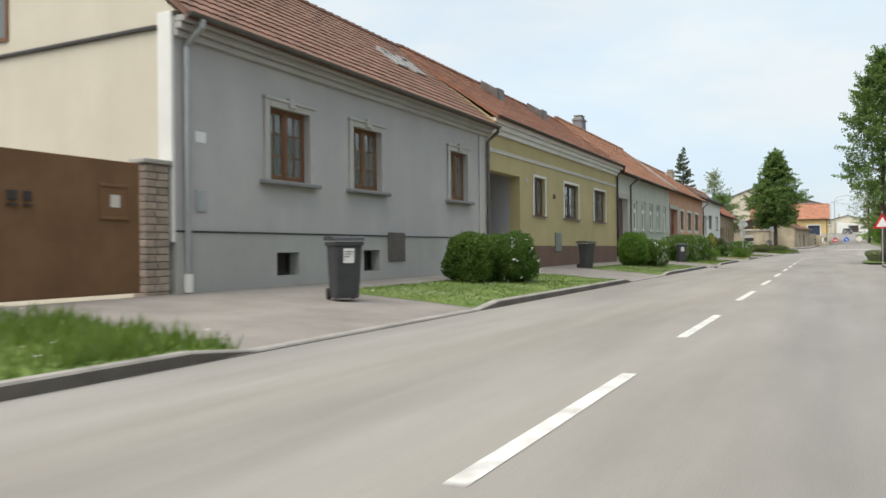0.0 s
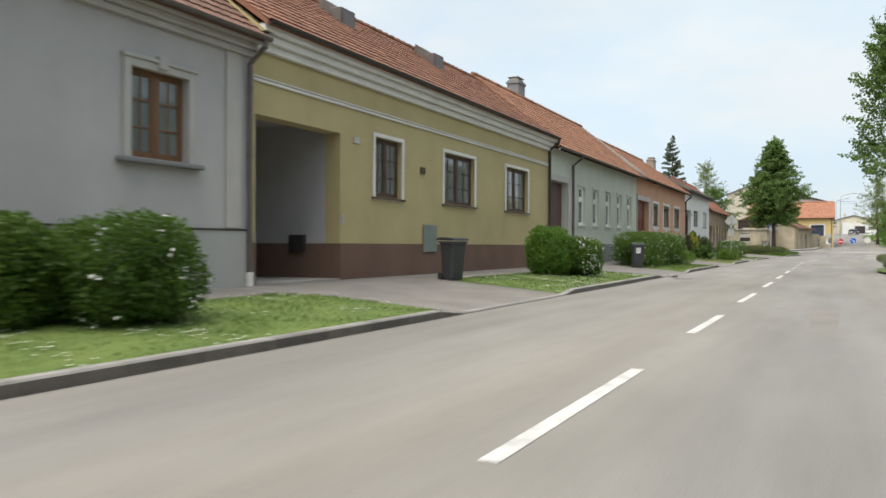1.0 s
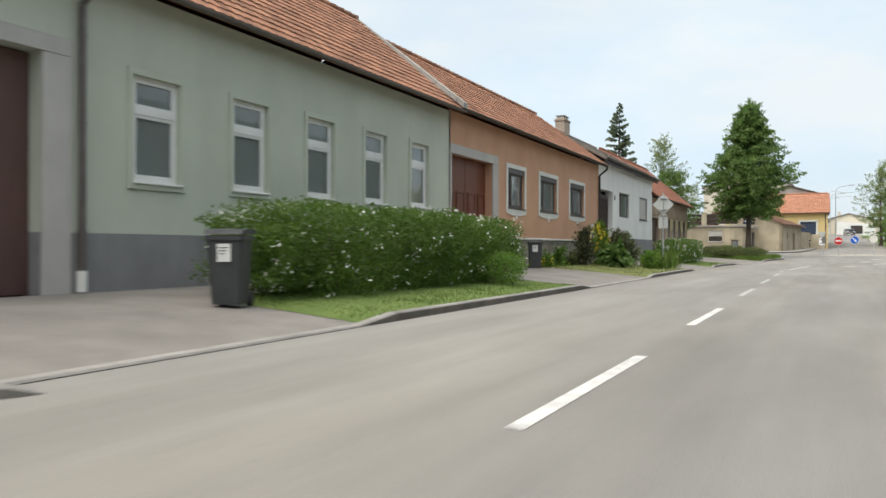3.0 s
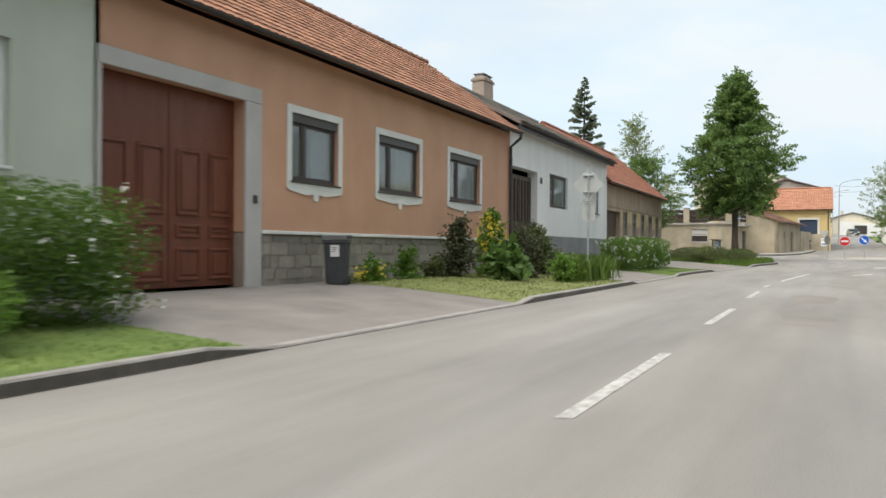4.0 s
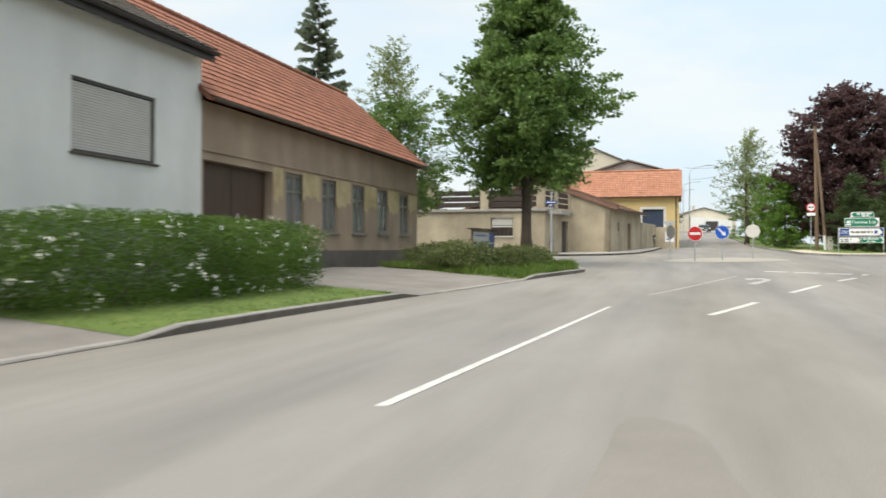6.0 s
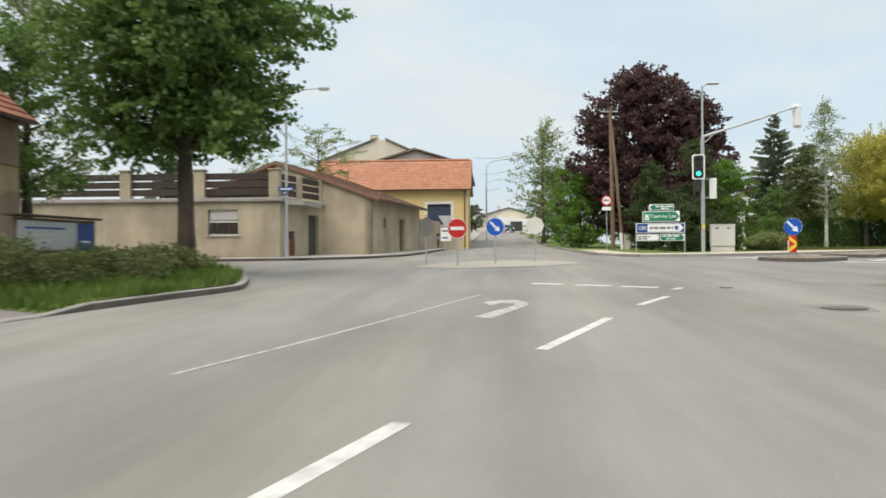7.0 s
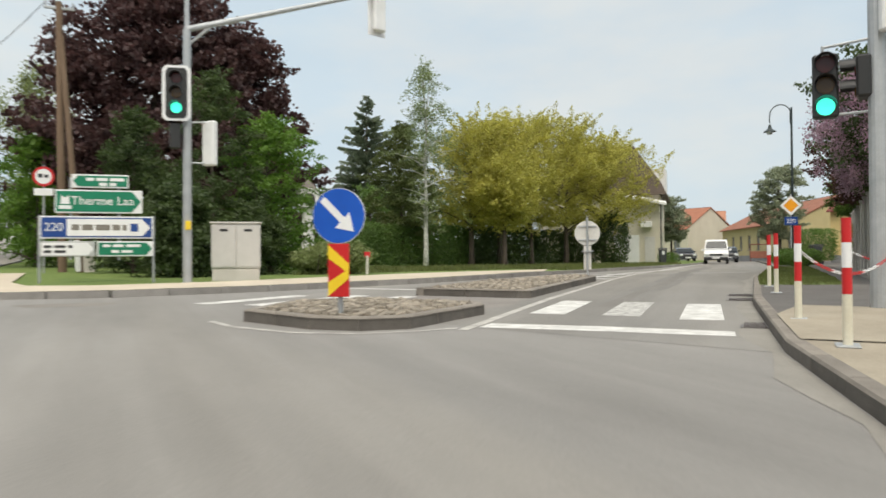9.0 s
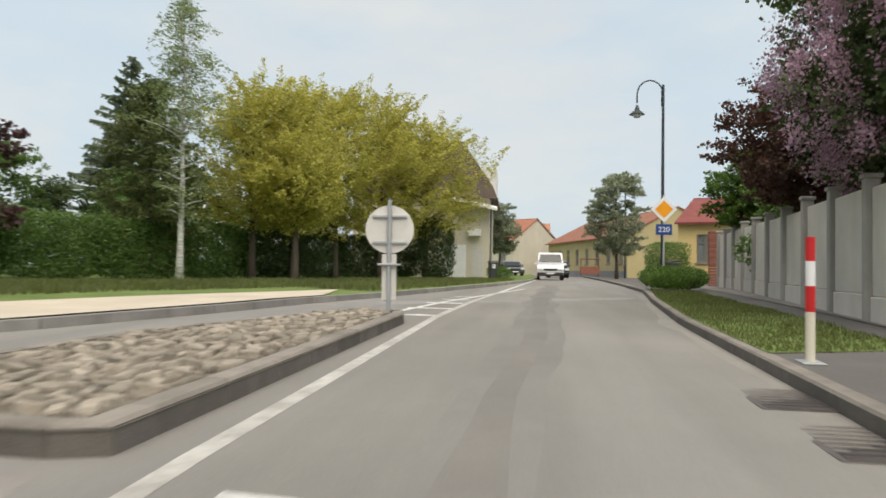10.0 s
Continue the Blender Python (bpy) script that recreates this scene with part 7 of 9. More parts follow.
# cream hall behind the yellow house
g4 = ground_z(-4, 170)
h = thing("cream_hall", pose(-9.0, 176.0, g4), "large cream rendered hall with a low gable", "building")
part("wall", Mesh().prism([(-9, 0, -0.5), (5, 0, -0.5), (5, 0, 9.6), (-0.8, 0, 12.3), (-2.0, 0, 12.3), (-9, 0, 9.6)], (0, 14, 0)), render_cream, h)
part("roof", Mesh().prism([(5.3, -0.3, 9.5), (-0.8, -0.3, 12.35), (-0.8, -0.3, 12.5), (5.3, -0.3, 9.7)], (0, 14.6, 0)).prism([(-9.3, -0.3, 9.5), (-2.0, -0.3, 12.35), (-2.0, -0.3, 12.5), (-9.3, -0.3, 9.7)], (0, 14.6, 0)), tile_grey, h)
chimney(h, -2.6, 3.0, 11.0, 13.1, 1.0, 0.9, render_cream)
# yard wall, garage doors and bins between shed and house
g5 = ground_z(-1, 142)
solid("yard_wall", Mesh().box(-2.3, 139.9, g5 - 0.3, -2.05, 143.0, g5 + 2.0, 0.02).box(-2.3, 139.6, g5 - 0.3, 0.7, 139.9, g5 + 1.75, 0.02), render_shed, "low plastered yard wall beside the footway", "wall")
solid("yard_wall", Mesh().prism([(-2.05, 134.05, g5 - 0.4), (-1.8, 134.05, g5 - 0.4), (-0.9, 139.55, g5 - 0.4), (-1.15, 139.55, g5 - 0.4)], (0, 0, 2.35)), render_shed, "plastered yard wall joining a shed", "wall")
# far buildings at the end of the north street
gz = ground_z(6, 240)
h = thing("far_hall", pose(6.4, 240.0, gz), "long cream hall with a low gable at the street's end", "building", "far houses")
part("wall", Mesh().prism([(-6.2, 0, -0.5), (6.2, 0, -0.5), (6.2, 0, 3.0), (0, 0, 4.7), (-6.2, 0, 3.0)], (0, 20, 0)), render_cream, h)
for a, b in ((-6.6, 0.0), (6.6, 0.0)):
    part("roof", Mesh().prism([(a, -0.4, 2.95), (b, -0.4, 4.78), (b, -0.4, 4.95), (a, -0.4, 3.12)], (0, 20.8, 0)), tile_grey, h)
part("lean_to", Mesh().prism([(-2.6, -4, -0.5), (5.2, -4, -0.5), (5.2, -4, 2.1), (-2.6, -4, 2.9)], (0, 3.95, 0)), render_white, h, "white lean-to garage front")
part("garage_door", Mesh().box(0.2, -4.06, 0.0, 2.6, -4.002, 1.9, 0.02), frame_dark, h)
part("chimney", Mesh().box(-2.2, 6.0, 3.5, -1.6, 6.6, 5.6, 0.02), render_cream, h)
for x, y, w, d, hh in ((-2.5, 262, 8, 14, 3.4), (-9, 215, 9, 20, 4.2)):
    gz = ground_z(x, y)
    h = thing("far_house", pose(x, y, gz), "distant white house at the end of the street", "house", "far houses")
    part("wall", Mesh().box(-w / 2, -d / 2, -0.5, w / 2, d / 2, hh), render_white, h)
    part("roof", Mesh().prism([(-w / 2 - 0.4, -d / 2 - 0.4, hh), (w / 2 + 0.4, -d / 2 - 0.4, hh), (0, -d / 2 - 0.4, hh + w * 0.16)], (0, d + 0.8, 0)), tile_grey, h)
    for k in range(3):
        part("window", Mesh().box(-w / 2 + 1.2 + k * w / 3.4, -d / 2 - 0.03, 1.2, -w / 2 + 2.4 + k * w / 3.4, -d / 2 + 0.02, 2.6), frame_dark, h)
tree("far_tree", -0.8, 228.0, 5.0, 2.6, 0.14, leaf_dark, "dark round tree far along the north street", "dome", 0.8, 90, 40, 0.7, 0.24, 220, lump=0.3)

# ---------------------------------------------------------------- buildings on the right-hand street
# villa with a steep dark roof
VD = Matrix.Rotation(math.radians(-43), 4, "Z")
g6 = ground_z(54, 158)
h = thing("villa", Matrix.Translation((49.8, 150.6, g6)) @ VD, "cream villa with a steep dark roof and balcony", "house")
part("wall", wall_with_openings(Mesh(), -0.35, 0.0, 0.0, 9.0, -0.3, 5.4, [(1.2, 2.2, 1.0, 2.4), (4.0, 5.0, 1.0, 2.4), (1.2, 2.2, 3.6, 4.9), (4.0, 5.0, 3.6, 4.9)]), render_cream, h)
part("front_wall", Mesh().box(-9.0, 0.0, -0.3, -0.35, 0.35, 5.4), render_cream, h)
part("far_wall", Mesh().box(-9.0, 8.65, -0.3, -0.35, 9.0, 5.4), render_cream, h)
part("back_wall", Mesh().box(-9.0, 0.35, -0.3, -8.7, 8.65, 5.4), render_cream, h)
for a in (1.2, 4.0):
    for z in (1.0, 3.6):
        window(h, a, a + 1.0, z, z + 1.35, "upvc", 0.1)
part("garage_door", Mesh().box(-3.4, -0.04, 0.0, -1.5, 0.0, 2.2, 0.01), plastic_white, h, "white garage door")
part("side_door", Mesh().box(-1.1, -0.04, 0.0, -0.35, 0.0, 2.05, 0.01), shutter_grey, h, "pale side door")
part("planter_box", Mesh().box(-1.35, -0.55, 2.75, -0.55, 0.0, 3.2, 0.03), white_wash, h)
part("canopy", Mesh().prism([(-2.6, -1.1, 5.05), (0.5, -1.1, 4.35), (0.5, 0.0, 4.55), (-2.6, 0.0, 5.25)], (0, 0, 0.16)), white_wash, h, "white slanting porch roof")
part("brick_base", Mesh().box(0.002, -0.02, -0.3, 0.05, 9.0, 0.75, 0.01), brick_red, h)
part("roof", Mesh().prism([(0.5, -0.4, 5.2), (0.2, -0.4, 6.0), (-1.8, -0.4, 8.9), (-7.2, -0.4, 8.9), (-9.3, -0.4, 5.4)], (0, 9.8, 0)), tile_umber, h)
part("dormer", Mesh().box(-1.2, 2.0, 5.6, 0.4, 5.4, 7.4, 0.02), white_wash, h, "white framed dormer")
gutter(h, -0.3, 9.3, 0.45, 5.3, gutter_metal)
downpipe(h, 0.15, 0.3, 5.2, 0.3, gutter_metal, boot=False)


def street_house(x, y, turn, length, depth, eave, rise, wall_mat, roof_mat, label, windows=5, base=0.0):
    """A low house whose front (local +x) faces the street."""
    gz = ground_z(x, y) + base
    h = thing("street_house", Matrix.Translation((x, y, gz)) @ Matrix.Rotation(math.radians(turn), 4, "Z"), label, "house", "houses on the far street")
    n = windows
    ops = [(length * (i + 0.5) / n - 0.5, length * (i + 0.5) / n + 0.5, 1.2, 2.75) for i in range(n)]
    part("wall", wall_with_openings(Mesh(), -0.35, 0, 0, length, -0.4, eave, ops), wall_mat, h)
    for nm, q in (("side_wall", (-depth, 0, -0.4, -0.35, 0.3, eave)), ("side_wall", (-depth, length - 0.3, -0.4, -0.35, length, eave)), ("back_wall", (-depth, 0.3, -0.4, -depth + 0.3, length - 0.3, eave))):
        part(nm, Mesh().box(*q), wall_mat, h)
    # partition painted dark for the unlit inside
    part("room", Mesh().box(-2.5, 0.4, 0, -2.4, length - 0.4, eave - 0.2), inner_shade, h)
    for o in ops:
        window(h, *o, "old", 0.1)
    gable_ends(h, (0.0, length - 0.3), 0.1, -depth / 2, eave - 0.05, eave + rise - 0.1, wall_mat)
    roof(h, 0, length, 0.4, eave, -depth / 2, eave + rise, roof_mat, tiles=False, over=0.1)
    part("plinth", Mesh().box(0.002, 0, -0.4, 0.04, length, 0.6), plinth_grey, h)
    return h


street_house(80.3, 175.0, 150, 24, 9, 3.6, 2.5, render_ochre, tile_red, "long ochre house with a red roof at the street bend", 8)
street_house(85.5, 192.4, 225, 9, 10, 4.2, 3.0, render_cream, tile_new, "cream gabled house with an orange roof", 3)
street_house(53.3, 138.8, 201, 9, 8, 3.4, 1.7, render_yellow, tile_crimson, "yellow house with a crimson roof behind a wall", 3)
street_house(72.0, 202.4, 190, 26, 9, 3.8, 2.8, render_cream, tile_red, "cream low house far along the street", 8)

# concrete panel wall with posts
w = thing("panel_wall", Matrix(), "pale grey concrete panel wall with posts", "wall", kind="structure")
A, B = Vector((26.2, 116.1)), Vector((44.6, 130.9))
d = (B - A).normalized()
n = int((B - A).length / 2.05)
ang = math.degrees(math.atan2(d.y, d.x))
for i in range(n + 1):
    p = A + d * 2.05 * i
    gz = ground_z(p.x, p.y) + 0.1
    up = 0.0 if i > 4 else 0.06
    M4 = Matrix.Translation((p.x, p.y, gz)) @ Matrix.Rotation(math.radians(ang), 4, "Z")
    q = part("post", Mesh().box(-0.1, -0.11, -0.2, 0.1, 0.11, 2.12 + up, 0.015).box(-0.13, -0.14, 2.12 + up, 0.13, 0.14, 2.19 + up, 0.012), concrete, w)
    q.matrix_basis = M4
    if i < n:
        for nm, z0, z1, y0 in (("base_panel", -0.2, 0.42, 0.05), ("panel", 0.43, 2.0 + up * (i < 4), 0.02)):
            q = part(nm, Mesh().box(0.1, -y0, z0, 1.95, y0, z1, 0.012), concrete_pale, w)
            q.matrix_basis = M4
gp = B + d * 0.6
pl = thing("gate_pillar", Matrix.Translation((gp.x, gp.y, ground_z(gp.x, gp.y) + 0.1)) @ Matrix.Rotation(math.radians(ang), 4, "Z"), "dark red brick gate pillar at the wall's end", "pillar")
for i in range(20):
    part("brick", Mesh().box(-0.25, -0.25, i * 0.115, -0.005, 0.25, i * 0.115 + 0.10, 0.008), brick_red, pl)
    part("brick", Mesh().box(0.005, -0.25, i * 0.115, 0.25, 0.25, i * 0.115 + 0.10, 0.008), brick_red, pl)


# ---------------------------------------------------------------- street furniture
def wheelie_bin(x, y, z, turn, label="dark grey wheelie bin with a white sticker", sticker=True):
    b = thing("wheelie_bin", pose(x, y, z, 0, 0, turn) @ Matrix.Diagonal((0.84, 0.84, 1.0, 1.0)), label, "bin", "wheelie bins")
    m = Mesh()
    rings = []
    for zz, hx, hy in ((0.04, 0.21, 0.24), (0.10, 0.22, 0.25), (0.55, 0.25, 0.27), (0.90, 0.285, 0.29), (0.91, 0.315, 0.32), (0.97, 0.315, 0.32), (0.97, 0.28, 0.285)):
        c = 0.05
        rings.append([(sx * (hx - (c if k else 0)) + 0.03 * zz, sy * (hy - (0 if k else c)), zz) for sx, sy, k in ((1, 1, 0), (1, 1, 1), (-1, 1, 1), (-1, 1, 0), (-1, -1, 0), (-1, -1, 1), (1, -1, 1), (1, -1, 0))])
    v = [p for r in rings for p in r]
    f = [(8 * i + k, 8 * i + (k + 1) % 8, 8 * i + 8 + (k + 1) % 8, 8 * i + 8 + k) for i in range(len(rings) - 1) for k in range(8)] + [tuple(range(7, -1, -1))]
    m.add(v, f)
    part("body", m, plastic_bin, b)
    lid = Mesh().prism([(-0.36, 0, 1.0), (0.36, 0, 0.985), (0.34, 0, 1.035), (0.1, 0, 1.065), (-0.25, 0, 1.07), (-0.36, 0, 1.04)], (0, 0.62, 0))
    lid.v = [(a, c - 0.31, d) for a, c, d in lid.v]
    part("lid", lid, plastic_bin, b)
    part("handle", Mesh().tube((-0.37, -0.22, 0.96), (-0.37, 0.22, 0.96), 0.018), plastic_bin, b)
    for s in (-1, 1):
        w = part("wheel", Mesh().tube((-0.24, s * 0.22, 0.10), (-0.24, s * 0.28, 0.10), 0.10, 0.10, 16), signal_black, b)
        part("hub", Mesh().tube((-0.24, s * 0.281, 0.10), (-0.24, s * 0.29, 0.10), 0.05, 0.05, 12), plastic_bin, w)
    if not sticker:
        return b
    lab = part("sticker", Mesh().prism([(0.292, -0.11, 0.62), (0.292, 0.11, 0.62), (0.318, 0.11, 0.86), (0.318, -0.11, 0.86)], (0.006, 0, 0)), plain_label, b, "white paper sticker")
    for i in range(3):
        part("print_bar", Mesh().box(0.318 - 0.004 * i, -0.08, 0.80 - 0.04 * i, 0.325 - 0.004 * i, 0.07 - 0.03 * i, 0.812 - 0.04 * i), ink, lab)
    return b


wheelie_bin(-7.2, 10.95, 0.20, -38)
wheelie_bin(-8.2, 29.05, 0.24, -20, "dark grey wheelie bin beside a daisy verge", False)
wheelie_bin(-7.2, 45.1, 0.19, -68, "dark grey wheelie bin at the end of a hedge")
wheelie_bin(-9.2, 63.2, 0.27, -68, "dark grey wheelie bin before a stone plinth")
wheelie_bin(46.4, 134.2, ground_z(46.4, 134.2) + 0.12, 150, "dark wheelie bin at the end of a wall")
wheelie_bin(46.6, 146.6, ground_z(46.6, 146.6) + 0.1, -120, "dark wheelie bin before the villa")
wheelie_bin(-1.2, 138.8, ground_z(-1.2, 138.8) + 0.12, -20, "dark wheelie bin by a yard wall")


def ground_top(x, y, lift=0.12):
    return ground_z(x, y) + lift


def post_sign(name, x, y, top, label, turn=0.0, lift=0.12, r=0.03, group="", category="road sign"):
    """A galvanised post; its plates face local -y."""
    z = ground_top(x, y, lift)
    t = thing(name, pose(x, y, z, 0, 0, turn), label, category, group)
    part("post", Mesh().tube((0, 0, -0.2), (0, 0, top), r, r, 10), galvanised, t)
    part("post_cap", Mesh().tube((0, 0, top + 0.001), (0, 0, top + 0.02), r + 0.004, r * 0.7, 10), signal_black, t)
    return t


def plate(t, z, r, material, label, n=32, y=-0.045, sides=None, back=None):
    m = Mesh().disc((0, y, z), (0, 1, 0), r, 0.012, n)
    p = part("plate", m, material, t, label)
    return p


def arrow_down_right(t, z, r, y=-0.053, material=None):
    """A white arrow pointing down to the right (seen from -y)."""
    a = Mesh()
    c, s = math.cos(math.radians(-45)), math.sin(math.radians(-45))
    pts = [(-0.80, -0.115), (0.20, -0.115), (0.20, -0.36), (0.76, 0.0), (0.20, 0.36), (0.20, 0.115), (-0.80, 0.115)]
    q = [((u * c - v * s) * r, (u * s + v * c) * r) for u, v in pts]
    a.prism([(u, y, z + v) for u, v in q], (0, -0.004, 0))
    return part("arrow", a, material or sign_white, t, "white arrow")


# red kerbside arrow island: blue disc and chevron board
T1 = -38
s = post_sign("arrow_sign", 13.73, 113.95, 1.45, "round blue arrow sign over a red and yellow chevron board", T1, 0.14, group="junction signs")
plate(s, 1.13, 0.32, sign_white, "thin white rim")
plate(s, 1.13, 0.314, sign_blue, "blue round plate", y=-0.049)
arrow_down_right(s, 1.13, 0.345, -0.056)
ch = part("chevron_board", Mesh().box(-0.128, -0.06, 0.2, 0.128, -0.045, 0.81, 0.004), sign_red, s, "red board with a yellow chevron")
part("chevron", Mesh().prism([(u, -0.061, w) for u, w in ((-0.126, 0.205), (0.126, 0.41), (0.126, 0.58), (-0.126, 0.80), (-0.126, 0.645), (0.085, 0.495), (-0.126, 0.365))], (0, -0.003, 0)), sign_yellow, ch)

# back of the sign at the island's far tip
s = post_sign("sign_back", 23.12, 122.32, 1.55, "round sign seen from its grey back on an island", -38, 0.14, group="junction signs")
plate(s, 1.14, 0.335, sign_back_pale, "bare pale sign back", y=0.045)
for zz in (1.32, 0.96):
    part("clamp", Mesh().box(-0.24, 0.0, zz - 0.018, 0.24, 0.037, zz + 0.018, 0.005), galvanised, s)
part("lower_board", Mesh().box(-0.10, 0.032, 0.16, 0.10, 0.046, 0.80, 0.004), sign_back_pale, s)
part("clamp", Mesh().box(-0.16, -0.035, 0.64, 0.16, 0.031, 0.67, 0.005), galvanised, s)

# signs on the small western island
s = post_sign("no_entry_sign", 1.55, 111.7, 1.62, "round red no-entry sign with a white bar", -4, 0.03, group="junction signs")
plate(s, 1.27, 0.345, sign_white, "white rim")
plate(s, 1.27, 0.325, sign_red, "red round plate", y=-0.049)
part("bar", Mesh().box(-0.24, -0.062, 1.21, 0.24, -0.055, 1.33, 0.003), sign_white, s, "white bar")
s = post_sign("arrow_sign", 2.87, 113.75, 1.70, "round blue arrow sign on a thin post", -6, 0.03, group="junction signs")
plate(s, 1.33, 0.345, sign_white, "white rim")
plate(s, 1.33, 0.325, sign_blue, "blue round plate", y=-0.049)
arrow_down_right(s, 1.33, 0.325, -0.056)
s = post_sign("sign_back", 4.43, 115.4, 1.9, "octagonal sign seen from its pale back", -8, 0.03, group="junction signs")
plate(s, 1.38, 0.36, sign_back_pale, "bare pale sign back", 8)
s = post_sign("sign_back", 0.4, 112.4, 1.75, "round dark sign seen almost from its edge", 52, 0.03, group="junction signs")
plate(s, 1.35, 0.33, sign_back_dark, "bare dark sign back")
s = post_sign("yield_sign", 0.3, 126.0, 2.0, "triangular yield sign back over a white notice", 10, 0.12, group="junction signs")
part("plate", Mesh().prism([(-0.4, -0.05, 1.98), (0.4, -0.05, 1.98), (0, -0.05, 1.36)], (0, 0.012, 0)), sign_back, s, "triangular plate seen from behind")
part("notice", Mesh().box(-0.28, -0.06, 0.62, 0.28, -0.045, 1.32, 0.004), sign_white, s, "white notice with two dark bars")
part("print_bar", Mesh().box(-0.2, -0.064, 1.12, 0.2, -0.061, 1.2), ink, s)
part("print_bar", Mesh().box(-0.2, -0.064, 0.75, 0.1, -0.061, 0.83), sign_blue_dark, s)
isl = [(0.0, 111.6), (0.5, 110.4), (1.2, 109.95), (2.1, 109.9), (3.2, 110.3), (4.6, 111.2), (5.8, 112.9), (6.0, 114.2), (5.2, 115.8), (3.9, 117.2), (2.6, 116.6), (0.9, 114.0)]
area("flat_island", isl, lambda x, y: 0.012, dusty_paving, "flat pale paved traffic island", "traffic island", 0.8)


def cobbled_island(name, poly, label, seed, limit):
    """A kerbed island filled with set stones."""
    cx, cy = sum(p[0] for p in poly) / len(poly), sum(p[1] for p in poly) / len(poly)
    ob = thing(name, Matrix(), label, "traffic island", "traffic islands", "structure")
    me = poly_area(poly, lambda x, y: 0.12, 0.6)
    me.materials.append(cobble_bed)
    me.name = "bed"
    part("bed", me, None, ob)
    kerb_line([*poly, poly[0]], "grey kerb stones round a traffic island", 0.15, 0.16, 0.8, (False, False), "island kerbs", True, kerb_old)
    rnd = random.Random(seed)
    shapes = []
    for k in range(8):
        m = Mesh()
        n = 5 + k % 2
        rr = [rnd.uniform(0.72, 1.2) for _ in range(n)]
        low = [(0.085 * rr[i] * math.cos(2 * math.pi * i / n), 0.062 * rr[i] * math.sin(2 * math.pi * i / n), -0.03) for i in range(n)]
        mid = [(a * 0.98, b * 0.98, 0.042) for a, b, _ in low]
        top = [(a * 0.84, b * 0.84, 0.055 + rnd.uniform(-0.008, 0.012)) for a, b, _ in low]
        m.add(low + mid + top, [(i, (i + 1) % n, n + (i + 1) % n, n + i) for i in range(n)] + [(n + i, n + (i + 1) % n, 2 * n + (i + 1) % n, 2 * n + i) for i in range(n)] + [tuple(range(2 * n, 3 * n))])
        shapes.append((m, m.mesh("cobble", cobble)))

    def inside(x, y):
        c = False
        for (x0, y0), (x1, y1) in zip(poly, poly[1:] + poly[:1]):
            if (y0 > y) != (y1 > y) and x < (x1 - x0) * (y - y0) / (y1 - y0) + x0:
                c = not c
        return c

    def clear_of_kerb(x, y):
        p = Vector((x, y))
        for a, b in zip(poly, poly[1:] + poly[:1]):
            a, b = Vector(a), Vector(b)
            k = min(max((p - a).dot(b - a) / (b - a).length_squared, 0.0), 1.0)
            if (a.lerp(b, k) - p).length < 0.2:
                return False
        return True

    spots, step = [], 0.135
    y = min(p[1] for p in poly)
    row = 0
    while y < max(p[1] for p in poly):
        x = min(p[0] for p in poly) + (step / 2 if row % 2 else 0)
        while x < max(p[0] for p in poly):
            px, py = x + rnd.uniform(-0.035, 0.035), y + rnd.uniform(-0.03, 0.03)
            if inside(px, py) and clear_of_kerb(px, py):
                spots.append((px, py))
            x += step * 1.25
        y += step
        row += 1
    spots.sort(key=lambda p: p[0] * 0.0 + p[1] + 0.4 * (p[0] - cx))
    rest = Mesh()
    for i, (x, y) in enumerate(spots):
        m, me = shapes[rnd.randrange(8)]
        mt = Matrix.Translation((x, y, ground_z(x, y) + 0.118 + rnd.uniform(-0.012, 0.014))) @ Euler((rnd.uniform(-0.3, 0.3), rnd.uniform(-0.3, 0.3), rnd.uniform(0, 6.28))).to_matrix().to_4x4() @ Matrix.Diagonal((k := rnd.uniform(0.8, 1.2), k * rnd.uniform(0.7, 1.1), 0.75, 1))
        if i < limit:
            o = new("cobble", me)
            o.parent = ob
            o.matrix_basis = mt
        else:
            rest.add([mt @ Vector(p) for p in m.v], m.f)
    if rest.v:
        tagged(part("cobbles", rest.raw("cobbles", cobble), None, ob), kind="stuff")
    return ob


cobbled_island("traffic_island", [(12.8, 114.95), (13.3, 113.75), (13.75, 113.36), (14.35, 113.34), (15.95, 114.6), (16.1, 115.1), (14.9, 116.5), (13.8, 116.4)], "kerbed traffic island filled with rough set stones", 3, 300)
cobbled_island("traffic_island", [(16.6, 118.6), (17.95, 117.2), (18.2, 117.1), (18.5, 117.4), (23.2, 122.05), (23.5, 122.5), (22.95, 123.1), (19.4, 121.1)], "long kerbed traffic island of rough set stones", 4, 300)


